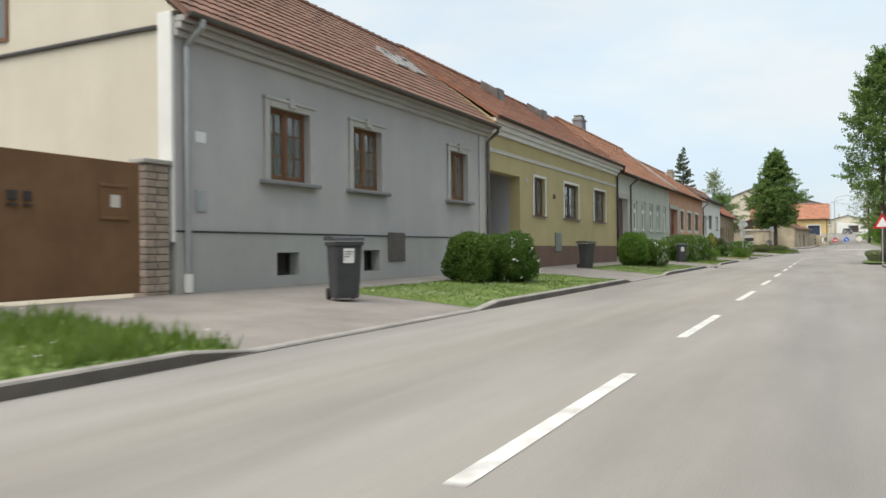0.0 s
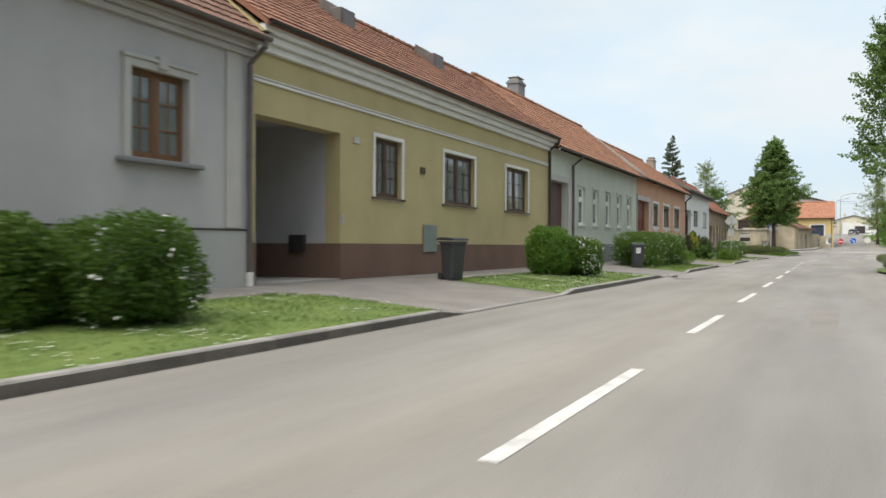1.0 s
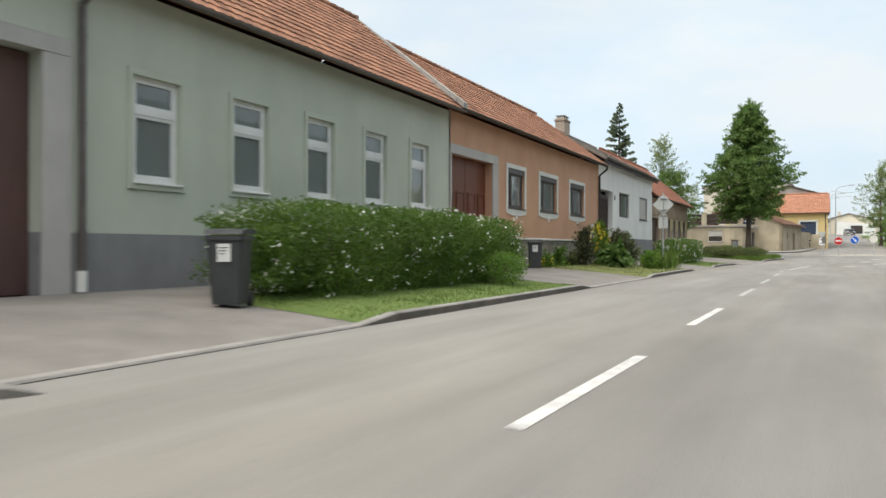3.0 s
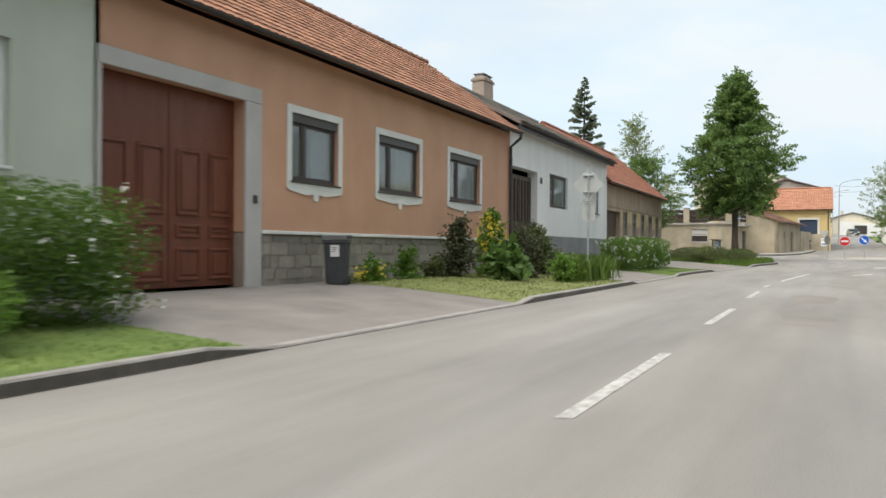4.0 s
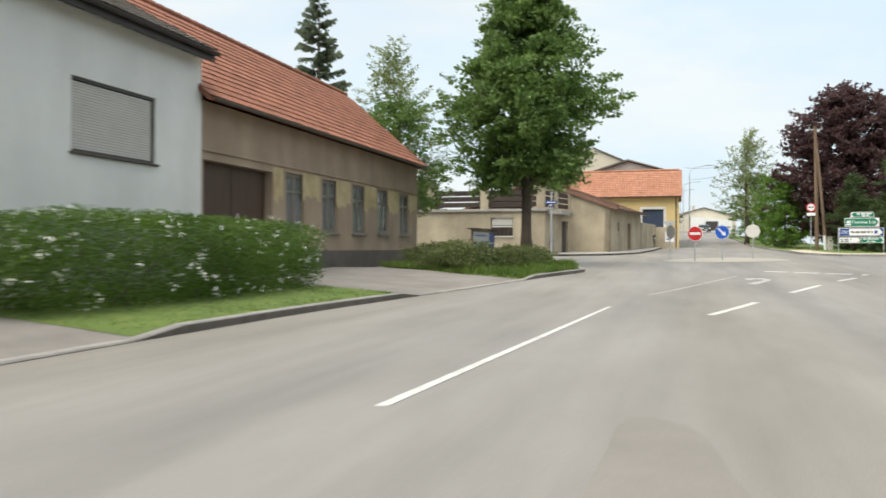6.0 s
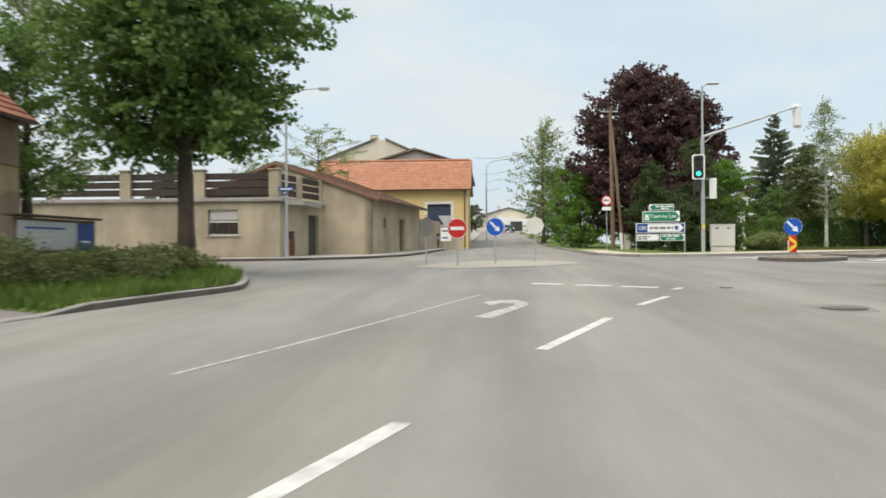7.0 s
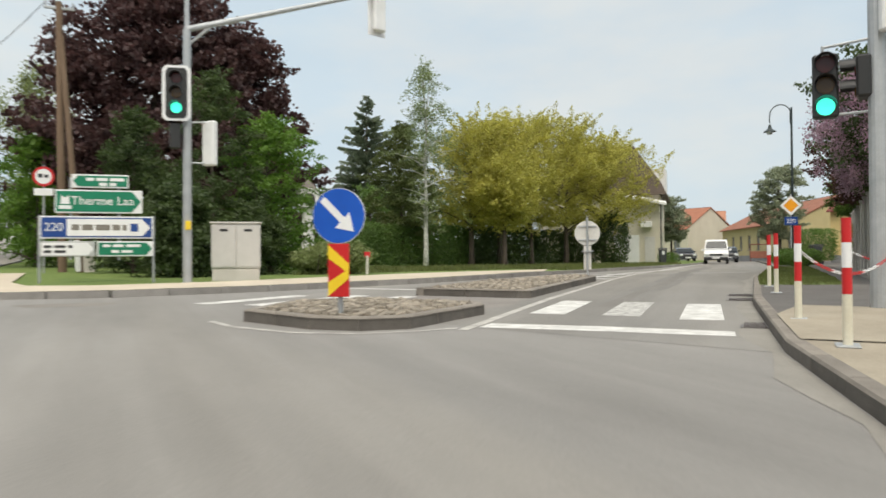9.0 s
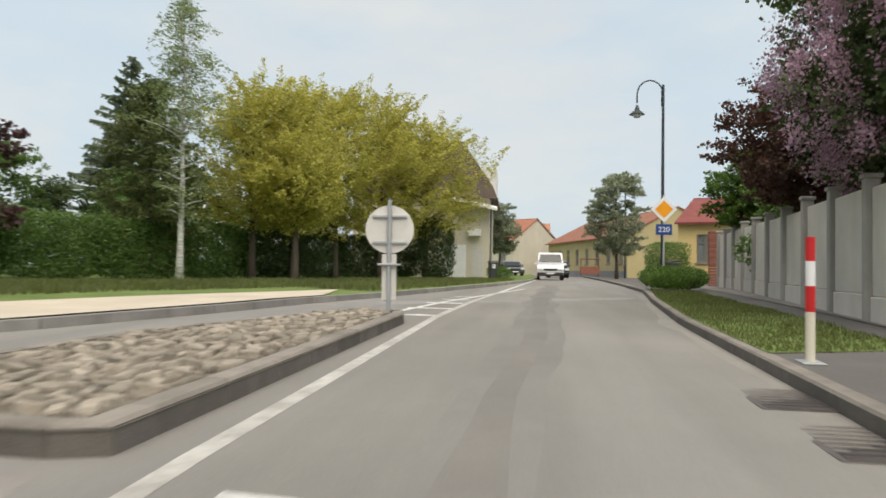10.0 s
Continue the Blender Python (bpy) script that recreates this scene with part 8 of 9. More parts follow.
def signal_head(parent, m, on=True, board=False, h=0.98, lamps=3):
    """Two or three lights in a row; the lowest one may be lit. Faces local -y."""
    g = part("signal_head", Mesh().box(-0.16, -0.02, -h / 2, 0.16, 0.16, h / 2, 0.03), signal_black, parent, "black three-light signal head" if lamps == 3 else "black pedestrian signal head")
    g.matrix_basis = m
    if board:
        bb = Mesh()
        bb.prism([(u, 0.0, w) for u, w in ((-0.30, -h / 2 - 0.04), (-0.22, -h / 2 - 0.12), (0.22, -h / 2 - 0.12), (0.30, -h / 2 - 0.04), (0.30, h / 2 + 0.04), (0.22, h / 2 + 0.12), (-0.22, h / 2 + 0.12), (-0.30, h / 2 + 0.04))], (0, 0.012, 0))
        part("white_border", bb, sign_white, g, "white bordered backing board")
        b2 = Mesh()
        b2.prism([(u * 0.76, -0.006, w * 0.91) for u, w in ((-0.30, -h / 2 - 0.04), (-0.22, -h / 2 - 0.12), (0.22, -h / 2 - 0.12), (0.30, -h / 2 - 0.04), (0.30, h / 2 + 0.04), (0.22, h / 2 + 0.12), (-0.22, h / 2 + 0.12), (-0.30, h / 2 + 0.04))], (0, 0.005, 0))
        part("backing_board", b2, signal_black, g)
    for i, mt in enumerate((signal_off_red, signal_off_amber, signal_green if on else signal_off_amber)[:lamps]):
        z = h / 2 - h / 2 / lamps - i * h / lamps
        part("lens", Mesh().disc((0, -0.03, z), (0, 1, 0), 0.115, 0.02, 20), mt, g)
        hood = Mesh()
        n = 12
        pts = []
        for yy in (-0.02, -0.22):
            pts += [(0.135 * math.cos(math.pi * k / n), yy, z + 0.135 * math.sin(math.pi * k / n) - 0.01) for k in range(n + 1)]
        hood.add(pts, [(k, k + 1, n + 2 + k, n + 1 + k) for k in range(n)])
        part("hood", hood, signal_black, g)
    return g


def signal_back(parent, m, board=False):
    if board:
        q = part("backing_board", Mesh().box(-0.27, -0.085, -0.6, 0.27, -0.07, 0.6, 0.005), sign_white, parent, "white backing board")
        q.matrix_basis = m
    g = part("signal_head", Mesh().box(-0.17, -0.06, -0.5, 0.17, 0.10, 0.5, 0.03), plastic_white, parent, "pale back of a signal head")
    g.matrix_basis = m
    return g


z = ground_top(13.02, 123.15)
s = thing("signal_mast", pose(13.02, 123.15, z), "tall galvanised mast with traffic lights, arm and lamp", "traffic light")
part("mast", Mesh().tube((0, 0, -0.2), (0, 0, 5.6), 0.10, 0.085, 14).tube((0, 0, 5.6), (0, 0, 8.1), 0.055, 0.045, 12), galvanised, s)
part("arm", Mesh().tube((0, 0, 5.62), (4.35, -0.35, 6.95), 0.07, 0.045, 12).tube((0, 0, 5.25), (0.6, -0.05, 5.82), 0.03, 0.03, 8), galvanised, s)
part("lamp_head", Mesh().tube((0, 0, 8.05), (0.25, 0, 8.2), 0.035, 0.03, 8).box(0.2, -0.12, 8.16, 0.8, 0.12, 8.24, 0.03), galvanised, s)
signal_head(s, pose(-0.24, -0.16, 4.15, 0, 0, -14), True, True)
signal_back(s, pose(4.45, -0.2, 6.55, 0, 0, 200), True)
signal_back(s, pose(0.5, 0.0, 3.1, 0, 0, 130))
for p, q in (((0, 0, 3.55), (0.6, 0, 3.58)), ((0, 0, 2.65), (0.5, 0, 2.65)), ((0, 0, 4.15), (-0.24, -0.02, 4.15))):
    part("bracket", Mesh().tube(p, q, 0.02), galvanised, s)
part("pedestrian_signal", Mesh().box(-0.36, -0.1, 2.95, -0.14, 0.12, 3.5, 0.02), signal_black, s, "dark pedestrian signal box")
part("push_button", Mesh().box(-0.06, -0.19, 1.15, 0.06, -0.1, 1.35, 0.015), sign_yellow, s, "small yellow push button box")

z = ground_top(20.49, 112.13)
s = thing("signal_mast", pose(20.49, 112.13, z), "galvanised mast with traffic lights on an arm", "traffic light")
part("mast", Mesh().tube((0, 0, -0.2), (0, 0, 6.4), 0.12, 0.095, 14), galvanised, s)
part("arm", Mesh().tube((0, 0, 5.5), (-2.19, 2.12, 5.72), 0.07, 0.045, 12), galvanised, s)
signal_head(s, pose(-2.49, 2.37, 5.72, 0, 0, -32), True, True)
signal_head(s, pose(-0.40, 0.46, 2.98, 0, 0, -50), True, False, 0.86)
signal_head(s, pose(-0.10, 0.20, 3.06, 0, 0, 215), False, False, 0.56, 2)
signal_back(s, pose(0.02, -0.22, 4.08, 0, 0, 150))
for p, q in (((0, 0, 3.56), (-0.40, 0.50, 3.50)), ((-0.40, 0.50, 3.52), (-0.40, 0.50, 3.38)), ((0, 0, 2.60), (-0.36, 0.50, 2.58)), ((0, 0, 3.2), (-0.1, 0.2, 3.2))):
    part("bracket", Mesh().tube(p, q, 0.02), galvanised, s)

# direction signs
z = ground_top(11.2, 124.2, 0.1)
s = thing("direction_signs", pose(11.2, 124.2, z, 0, 0, -8), "green, blue and white direction signs on two posts", "direction sign")
for x in (-1.18, 1.18):
    part("post", Mesh().tube((x, 0.06, -0.2), (x, 0.06, 1.5), 0.028), galvanised, s)
part("post", Mesh().tube((-0.55, 0.06, 0.5), (-0.55, 0.06, 2.35), 0.028), galvanised, s)
part("post", Mesh().tube((0.45, 0.06, 0.5), (0.45, 0.06, 2.4), 0.028), galvanised, s)


def direction_plate(parent, x0, x1, z0, z1, material, frame_mat, label, arrow=0):
    p = part("sign_plate", Mesh().box(x0, 0.0, z0, x1, 0.03, z1, 0.008), frame_mat, parent, label)
    e, t = 0.03, (z1 - z0) * 0.42
    if arrow > 0:
        poly = [(x0 + e, z0 + e), (x1 - t, z0 + e), (x1 - e, (z0 + z1) / 2), (x1 - t, z1 - e), (x0 + e, z1 - e)]
    elif arrow < 0:
        poly = [(x1 - e, z0 + e), (x1 - e, z1 - e), (x0 + t, z1 - e), (x0 + e, (z0 + z1) / 2), (x0 + t, z0 + e)]
    else:
        poly = [(x0 + e, z0 + e), (x1 - e, z0 + e), (x1 - e, z1 - e), (x0 + e, z1 - e)]
    part("field", Mesh().prism([(u, -0.001, w) for u, w in poly], (0, -0.004, 0)), material, p)
    return p


def words_bar(p, x0, x1, z, hh, material):
    """Unreadable lettering as plain bars."""
    u = x0
    k = 0
    while u < x1 - 0.05:
        w = min(0.16 + 0.07 * ((k * 7) % 3), x1 - u)
        part("lettering_bar", Mesh().box(u, -0.009, z - hh / 2, u + w, -0.006, z + hh / 2), material, p)
        u += w + 0.05
        k += 1


TXT = lambda x, z: pose(x, -0.008, z, 90, 0, 0)  # noqa: E731
p = direction_plate(s, -0.52, 0.66, 2.12, 2.42, sign_green, sign_white, "small green sign with an arrow to one side", -1)
words_bar(p, -0.22, 0.58, 2.31, 0.07, sign_white)
words_bar(p, 0.05, 0.4, 2.2, 0.07, sign_white)
p = direction_plate(s, -0.86, 0.95, 1.55, 2.07, sign_green, sign_white, "green direction sign with white lettering", 1)
lettering(p, "Therme Laa", 0.27, TXT(0.12, 1.82), sign_white)
part("pictogram", Mesh().box(-0.78, -0.009, 1.64, -0.52, -0.006, 1.72).prism([(-0.75, -0.006, 1.75), (-0.55, -0.006, 1.75), (-0.58, -0.006, 1.95), (-0.65, -0.006, 1.88), (-0.72, -0.006, 1.95)], (0, -0.003, 0)), sign_white, p)
p = direction_plate(s, -1.16, 1.18, 0.98, 1.48, sign_blue_dark, sign_white, "blue route sign with a white arrow field", 0)
part("arrow_field", Mesh().prism([(u, -0.006, w) for u, w in ((-0.62, 1.04), (0.95, 1.04), (1.12, 1.23), (0.95, 1.42), (-0.62, 1.42))], (0, -0.002, 0)), sign_white, p)
lettering(p, "220", 0.26, TXT(-0.88, 1.23), sign_white)
words_bar(p, -0.52, 0.62, 1.23, 0.13, frame_grey)
part("pictogram", Mesh().box(0.7, -0.011, 1.14, 0.86, -0.009, 1.32), sign_blue_dark, p)
p = direction_plate(s, -1.16, -0.04, 0.58, 0.92, sign_white, sign_back, "small white direction sign", 1)
words_bar(p, -1.08, -0.5, 0.8, 0.06, ink)
words_bar(p, -1.08, -0.62, 0.69, 0.06, ink)
p = direction_plate(s, 0.0, 1.18, 0.58, 0.92, sign_green, sign_white, "small green direction sign", 1)
words_bar(p, 0.12, 0.92, 0.82, 0.06, sign_white)
words_bar(p, 0.3, 0.75, 0.69, 0.06, sign_white)

z = ground_top(14.25, 124.2, 0.1)
c = thing("switch_cabinet", pose(14.25, 124.2, z, 0, 0, -10), "pale grey roadside switch cabinet on a concrete foot", "cabinet")
part("body", Mesh().box(-0.57, -0.22, 0.28, 0.57, 0.22, 1.34, 0.015), shutter_grey, c)
part("foot", Mesh().box(-0.55, -0.2, -0.1, 0.55, 0.2, 0.275, 0.01), concrete_pale, c)
part("lid", Mesh().box(-0.6, -0.25, 1.345, 0.6, 0.25, 1.39, 0.012), shutter_grey, c)
for x0, x1 in ((-0.55, -0.01), (0.01, 0.55)):
    d = part("door", Mesh().box(x0, -0.235, 0.32, x1, -0.222, 1.3, 0.006), shutter_grey, c)
    part("vent", Mesh().box(x0 + 0.18, -0.24, 1.16, x1 - 0.18, -0.236, 1.22), signal_black, d)

# utility pole with wires, weight-limit sign
z = ground_top(10.22, 132.7, 0.1)
u = thing("utility_pole", pose(10.22, 132.7, z), "braced brown wooden utility pole", "utility pole")
part("pole", Mesh().tube((0, 0, -0.3), (-0.12, 0.1, 8.7), 0.14, 0.10, 12), wood_pole, u)
part("brace", Mesh().tube((0.55, -0.35, -0.3), (-0.05, 0.02, 7.6), 0.11, 0.08, 10), wood_pole, u)
part("base_band", Mesh().tube((0.5, -0.33, 0.0), (0.43, -0.29, 1.0), 0.12, 0.12, 10), sign_white, u, "white painted foot")
part("junction_box", Mesh().box(0.6, -0.4, -0.1, 0.95, -0.15, 0.95, 0.015), concrete_pale, u)
part("insulators", Mesh().box(-0.55, 0.05, 8.45, 0.35, 0.13, 8.53, 0.01).tube((-0.5, 0.09, 8.5), (-0.5, 0.09, 8.7), 0.03).tube((0.3, 0.09, 8.5), (0.3, 0.09, 8.7), 0.03), zinc, u)
for k, (a, b) in enumerate((((9.72, 132.8, z + 8.68), (1.4, 148.0, 8.6)), ((10.52, 132.8, z + 8.68), (2.0, 168.0, 9.2)))):
    a, b = Vector(a), Vector(b)
    pts = [a.lerp(b, i / 14) - Vector((0, 0, 1.0 * 4 * (i / 14) * (1 - i / 14))) for i in range(15)]
    solid("overhead_wire", Mesh().pipe(pts, 0.012, 5), signal_black, "thin black overhead wire across the street", "wire", "overhead wires")
s = post_sign("weight_limit_sign", 9.72, 132.0, 3.3, "round red-rimmed weight limit sign on a post", -8, group="junction signs")
plate(s, 2.95, 0.31, sign_red, "red rim")
plate(s, 2.95, 0.235, sign_white, "white field", y=-0.049)
part("print_bar", Mesh().box(-0.15, -0.06, 2.91, -0.02, -0.055, 3.03).box(0.03, -0.06, 2.91, 0.14, -0.055, 3.01), ink, s)
part("lower_plate", Mesh().box(-0.27, -0.055, 2.36, 0.27, -0.04, 2.58, 0.004), sign_white, s)

# two-armed street lamp by the terrace building
z = ground_top(-6.35, 118.75)
l = thing("street_lamp", pose(-6.35, 118.75, z), "tall grey street lamp with two curved arms", "street lamp")
part("pole", Mesh().tube((0, 0, -0.2), (0, 0, 1.3), 0.09, 0.085, 14).tube((0, 0, 1.3), (0, 0, 6.9), 0.065, 0.05, 12), galvanised, l)
for s, up, reach in ((-1, 0.95, 0.75), (1, 0.6, 1.45)):
    pts = [(0, 0, 6.85)] + [(s * reach * math.sin(a), 0, 6.9 + up * (1 - math.cos(a)) if s > 0 else 6.9 + up * math.sin(a) ** 0.8) for a in (0.3, 0.6, 0.9, 1.2, 1.5)]
    pts = [(0, 0, 6.85), (s * reach * 0.12, 0, 6.9 + up * 0.45), (s * reach * 0.35, 0, 6.9 + up * 0.8), (s * reach * 0.65, 0, 6.9 + up * 0.97), (s * reach, 0, 6.9 + up)]
    a = part("arm", Mesh().pipe(pts, 0.035, 8), galvanised, l)
    e = pts[-1]
    part("lantern", Mesh().box(min(e[0], e[0] + s * 0.5), -0.11, e[2] - 0.06, max(e[0], e[0] + s * 0.5), 0.11, e[2] + 0.06, 0.03), galvanised, a)
    part("glass", Mesh().box(min(e[0] + s * 0.05, e[0] + s * 0.45), -0.09, e[2] - 0.10, max(e[0] + s * 0.05, e[0] + s * 0.45), 0.09, e[2] - 0.062, 0.015), lamp_glass, a)
for k, (zz, a) in enumerate(((3.05, 5), (2.88, -60))):
    q = part("street_name_plate", Mesh().box(-0.35, -0.08, zz - 0.09, 0.35, -0.06, zz + 0.09, 0.004), sign_blue_dark, l, "blue street name plate")
    q.matrix_basis = pose(0, 0, 0, 0, 0, a)
    part("print_bar", Mesh().box(-0.26, -0.084, zz - 0.03, 0.26, -0.081, zz + 0.03), sign_white, q)


def bent_lamp(x, y, hh, reach, turn, label):
    l = thing("street_lamp", pose(x, y, ground_top(x, y), 0, 0, turn), label, "street lamp", "north street lamps")
    part("pole", Mesh().tube((0, 0, -0.2), (0, 0, hh - 0.9), 0.08, 0.05, 10).pipe([(0, 0, hh - 0.9), (reach * 0.08, 0, hh - 0.4), (reach * 0.3, 0, hh - 0.1), (reach, 0, hh + 0.15)], 0.04, 8), galvanised, l)
    part("lantern", Mesh().box(reach - 0.1, -0.12, hh + 0.1, reach + 0.7, 0.12, hh + 0.22, 0.03), galvanised, l)


bent_lamp(2.3, 168.0, 8.6, 1.9, 0, "tall bent grey street lamp by a barn")
bent_lamp(2.0, 205.0, 8.4, 1.9, 0, "tall bent grey street lamp far along the street")
bent_lamp(1.8, 240.0, 8.4, 1.9, 0, "tall bent grey street lamp far along the street")


def crook_lamp(x, y, hh, turn, label):
    """A dark shepherd's-crook lamp with a bell-shaped lantern."""
    l = thing("crook_lamp", pose(x, y, ground_top(x, y), 0, 0, turn), label, "street lamp", "crook lamps")
    part("pole", Mesh().tube((0, 0, -0.2), (0, 0, 1.0), 0.09, 0.085, 12).tube((0, 0, 1.0), (0, 0, hh), 0.06, 0.045, 12), dark_green, l)
    pts = [(0.45 * math.cos(a) - 0.45, 0, hh - 0.35 + 0.5 * math.sin(a)) for a in [math.pi * k / 10 for k in range(11)]]
    pts.append((-0.9, 0, hh - 0.65))
    part("crook", Mesh().tube((0, 0, hh - 0.9), (0, 0, hh - 0.35), 0.03).pipe(pts, 0.026, 8).tube((-0.06, 0, hh - 0.75), (-0.06, 0, hh - 0.2), 0.015), dark_green, l)
    part("lantern", Mesh().tube((-0.9, 0, hh - 0.9), (-0.9, 0, hh - 0.72), 0.09, 0.04, 14).tube((-0.9, 0, hh - 1.05), (-0.9, 0, hh - 0.9), 0.28, 0.09, 16), dark_green, l, "bell-shaped lantern")
    part("glass", Mesh().tube((-0.9, 0, hh - 1.16), (-0.9, 0, hh - 1.052), 0.1, 0.16, 14), lamp_glass, l)


crook_lamp(39.4, 129.7, 7.08, -40, "dark shepherd's-crook street lamp by the kerb")
crook_lamp(64.0, 151.0, 7.0, -40, "dark shepherd's-crook street lamp further along")

s = post_sign("priority_sign", 38.3, 128.85, 3.1, "orange diamond priority sign over a blue route plate", -44, 0.12, group="priority signs")
q = part("plate", Mesh().prism([(0.43, -0.05, 2.62), (0, -0.05, 3.05), (-0.43, -0.05, 2.62), (0, -0.05, 2.19)], (0, 0.012, 0)), sign_white, s, "white bordered diamond plate")
part("field", Mesh().prism([(0.29, -0.052, 2.62), (0, -0.052, 2.91), (-0.29, -0.052, 2.62), (0, -0.052, 2.33)], (0, -0.003, 0)), sign_orange, q, "orange diamond")
q = part("route_plate", Mesh().box(-0.26, -0.055, 1.78, 0.26, -0.04, 2.13, 0.004), sign_blue_dark, s, "blue route number plate")
lettering(q, "220", 0.25, pose(0, -0.058, 1.95, 90, 0, 0), sign_white)

# sign backs on the verge before the white house
s = post_sign("sign_back", -6.25, 72.0, 3.35, "grey backs of a diamond and an octagon sign on one post", 8, 0.18, group="verge signs")
q = part("plate", Mesh().prism([(0.46, 0.04, 2.82), (0, 0.04, 3.28), (-0.46, 0.04, 2.82), (0, 0.04, 2.36)], (0, 0.012, 0)), sign_back, s, "diamond plate seen from behind")
plate(s, 2.98, 0.26, sign_back, "round plate seen from behind", 8, y=0.075)
part("lower_plate", Mesh().box(-0.2, 0.04, 1.75, 0.2, 0.052, 2.28, 0.004), sign_back, s)
for zz in (3.1, 2.6, 2.35):
    part("clamp", Mesh().box(-0.16, -0.045, zz - 0.02, 0.16, 0.035, zz + 0.02, 0.006), galvanised, s)

# striped bollards with a plastic chain
SPOTS = [(14.95, 107.6), (16.7, 109.72), (18.3, 111.55), (21.95, 115.1), (23.55, 116.7)]
for i, (x, y) in enumerate(SPOTS):
    z = ground_top(x, y)
    b = thing("bollard", pose(x, y, z, 0, 0, 40), "red and white striped steel bollard at the kerb", "bollard", "striped bollards")
    part("post", Mesh().tube((0, 0, 0), (0, 0, 0.42), 0.038, 0.038, 14), plastic_cream, b)
    for k, (a, c, mt) in enumerate(((0.42, 0.635, sign_red), (0.635, 0.84, sign_white), (0.84, 1.04, sign_red))):
        part("band", Mesh().tube((0, 0, a + 0.001), (0, 0, c), 0.0385, 0.0385, 14), mt, b)
    part("foot_plate", Mesh().box(-0.16, -0.09, 0.0, 0.16, 0.09, 0.012, 0.003), galvanised, b)


def plastic_chain(a, b, sag):
    a, b = Vector(a), Vector(b)
    n = max(8, int((b - a).length / 0.06))
    c = thing("plastic_chain", Matrix(), "red and white plastic chain hung from bollards", "chain", "barrier chains")
    pts = [a.lerp(b, i / n) - Vector((0, 0, sag * 4 * (i / n) * (1 - i / n))) for i in range(n + 1)]
    for nm, mt, r in (("white_links", sign_white, range(0, n)), ("red_links", sign_red, range(0, n))):
        m = Mesh()
        for i in r:
            if ((i // 6) % 2 == 0) == (nm == "white_links"):
                d = (pts[i + 1] - pts[i]).normalized()
                side = d.cross(Vector((0, 0, 1))).normalized() if i % 2 else Vector((0, 0, 1))
                for s in (-1, 1):
                    m.tube(pts[i] - d * 0.012 + side * s * 0.014, pts[i + 1] + d * 0.012 + side * s * 0.014, 0.006, 0.006, 5)
        tagged(part(nm, m, mt, c), kind="stuff")


for (x0, y0), (x1, y1) in (((24.35, 115.6), (26.4, 114.9)), ((18.3, 111.55), (20.65, 112.0))):
    plastic_chain((x0, y0, ground_top(x0, y0, 0.9)), (x1, y1, ground_top(x1, y1, 0.9)), 0.3)
b = thing("bollard", pose(24.35, 115.6, ground_top(24.35, 115.6)), "cream and red bollard beside the footway", "bollard", "striped bollards")
part("post", Mesh().tube((0, 0, 0), (0, 0, 0.6), 0.036, 0.036, 14), plastic_cream, b)
part("band", Mesh().tube((0, 0, 0.601), (0, 0, 1.1), 0.0365, 0.0365, 14), sign_red, b)

# drain grates in the gutter
for x, y in ((22.35, 116.3), (21.45, 115.4), (18.3, 112.05)):
    gz = ground_z(x, y)
    d = thing("drain_grate", pose(x, y, gz + 0.006, 0, 0, 44), "rusty iron drain grate beside the kerb", "drain", "drain grates", "structure")
    part("frame", ring(Mesh(), -0.005, 0.0, -0.25, 0.25, -0.45, 0.45, 0.04), gutter_metal, d).matrix_basis = pose(0, 0, 0, 0, -90, 0)
    for i in range(8):
        part("bar", Mesh().box(-0.40 + i * 0.107, -0.21, -0.004, -0.36 + i * 0.107, 0.21, 0.004), gutter_metal, d)
    # thin black slab stands for the shade below the bars
    part("pit", Mesh().box(-0.41, -0.21, -0.02, 0.41, 0.21, -0.0045), signal_black, d)
for x, y, r in ((-4.35, 39.2, 0.33), (7.75, 96.75, 0.33), (7.3, 100.7, 0.13)):
    gz = ground_z(x, y)
    d = thing("manhole_cover", pose(x, y, gz + 0.004), "round iron manhole cover in the road", "manhole cover", "manhole covers", "structure")
    part("rim", Mesh().tube((0, 0, -0.01), (0, 0, 0.003), r, r, 28), gutter_metal, d)
    part("lid", Mesh().tube((0, 0, 0.0031), (0, 0, 0.008), r * 0.88, r * 0.88, 28), gutter_metal, d)

# information board in the corner planting
b = thing("information_board", pose(-5.87, 99.95, ground_top(-5.87, 99.95, 0.1), 0, 0, 86), "long framed blue and white information board on legs", "notice board")
for x in (-1.16, 1.16):
    part("leg", Mesh().tube((x, 0, -0.15), (x, 0, 1.38), 0.035), wood_pole, b)
part("frame", Mesh().box(-1.25, -0.05, 0.70, 1.25, -0.02, 1.36, 0.008), wood_pole, b)
part("panel", Mesh().box(-1.18, -0.062, 0.75, 0.60, -0.051, 1.30, 0.003), sign_back, b)
part("blue_panel", Mesh().box(0.62, -0.062, 0.75, 1.18, -0.051, 1.30, 0.003), sign_blue_dark, b)
part("roof_board", Mesh().box(-1.35, -0.16, 1.38, 1.35, 0.12, 1.42, 0.006), wood_fence, b)
for i in range(3):
    part("print_bar", Mesh().box(-1.0, -0.066, 1.15 - i * 0.12, 0.2 - 0.2 * i, -0.063, 1.19 - i * 0.12), sign_blue_dark if i == 0 else shutter_grey, b)
part("print_bar", Mesh().box(0.75, -0.066, 0.9, 1.05, -0.063, 0.94), sign_white, b)

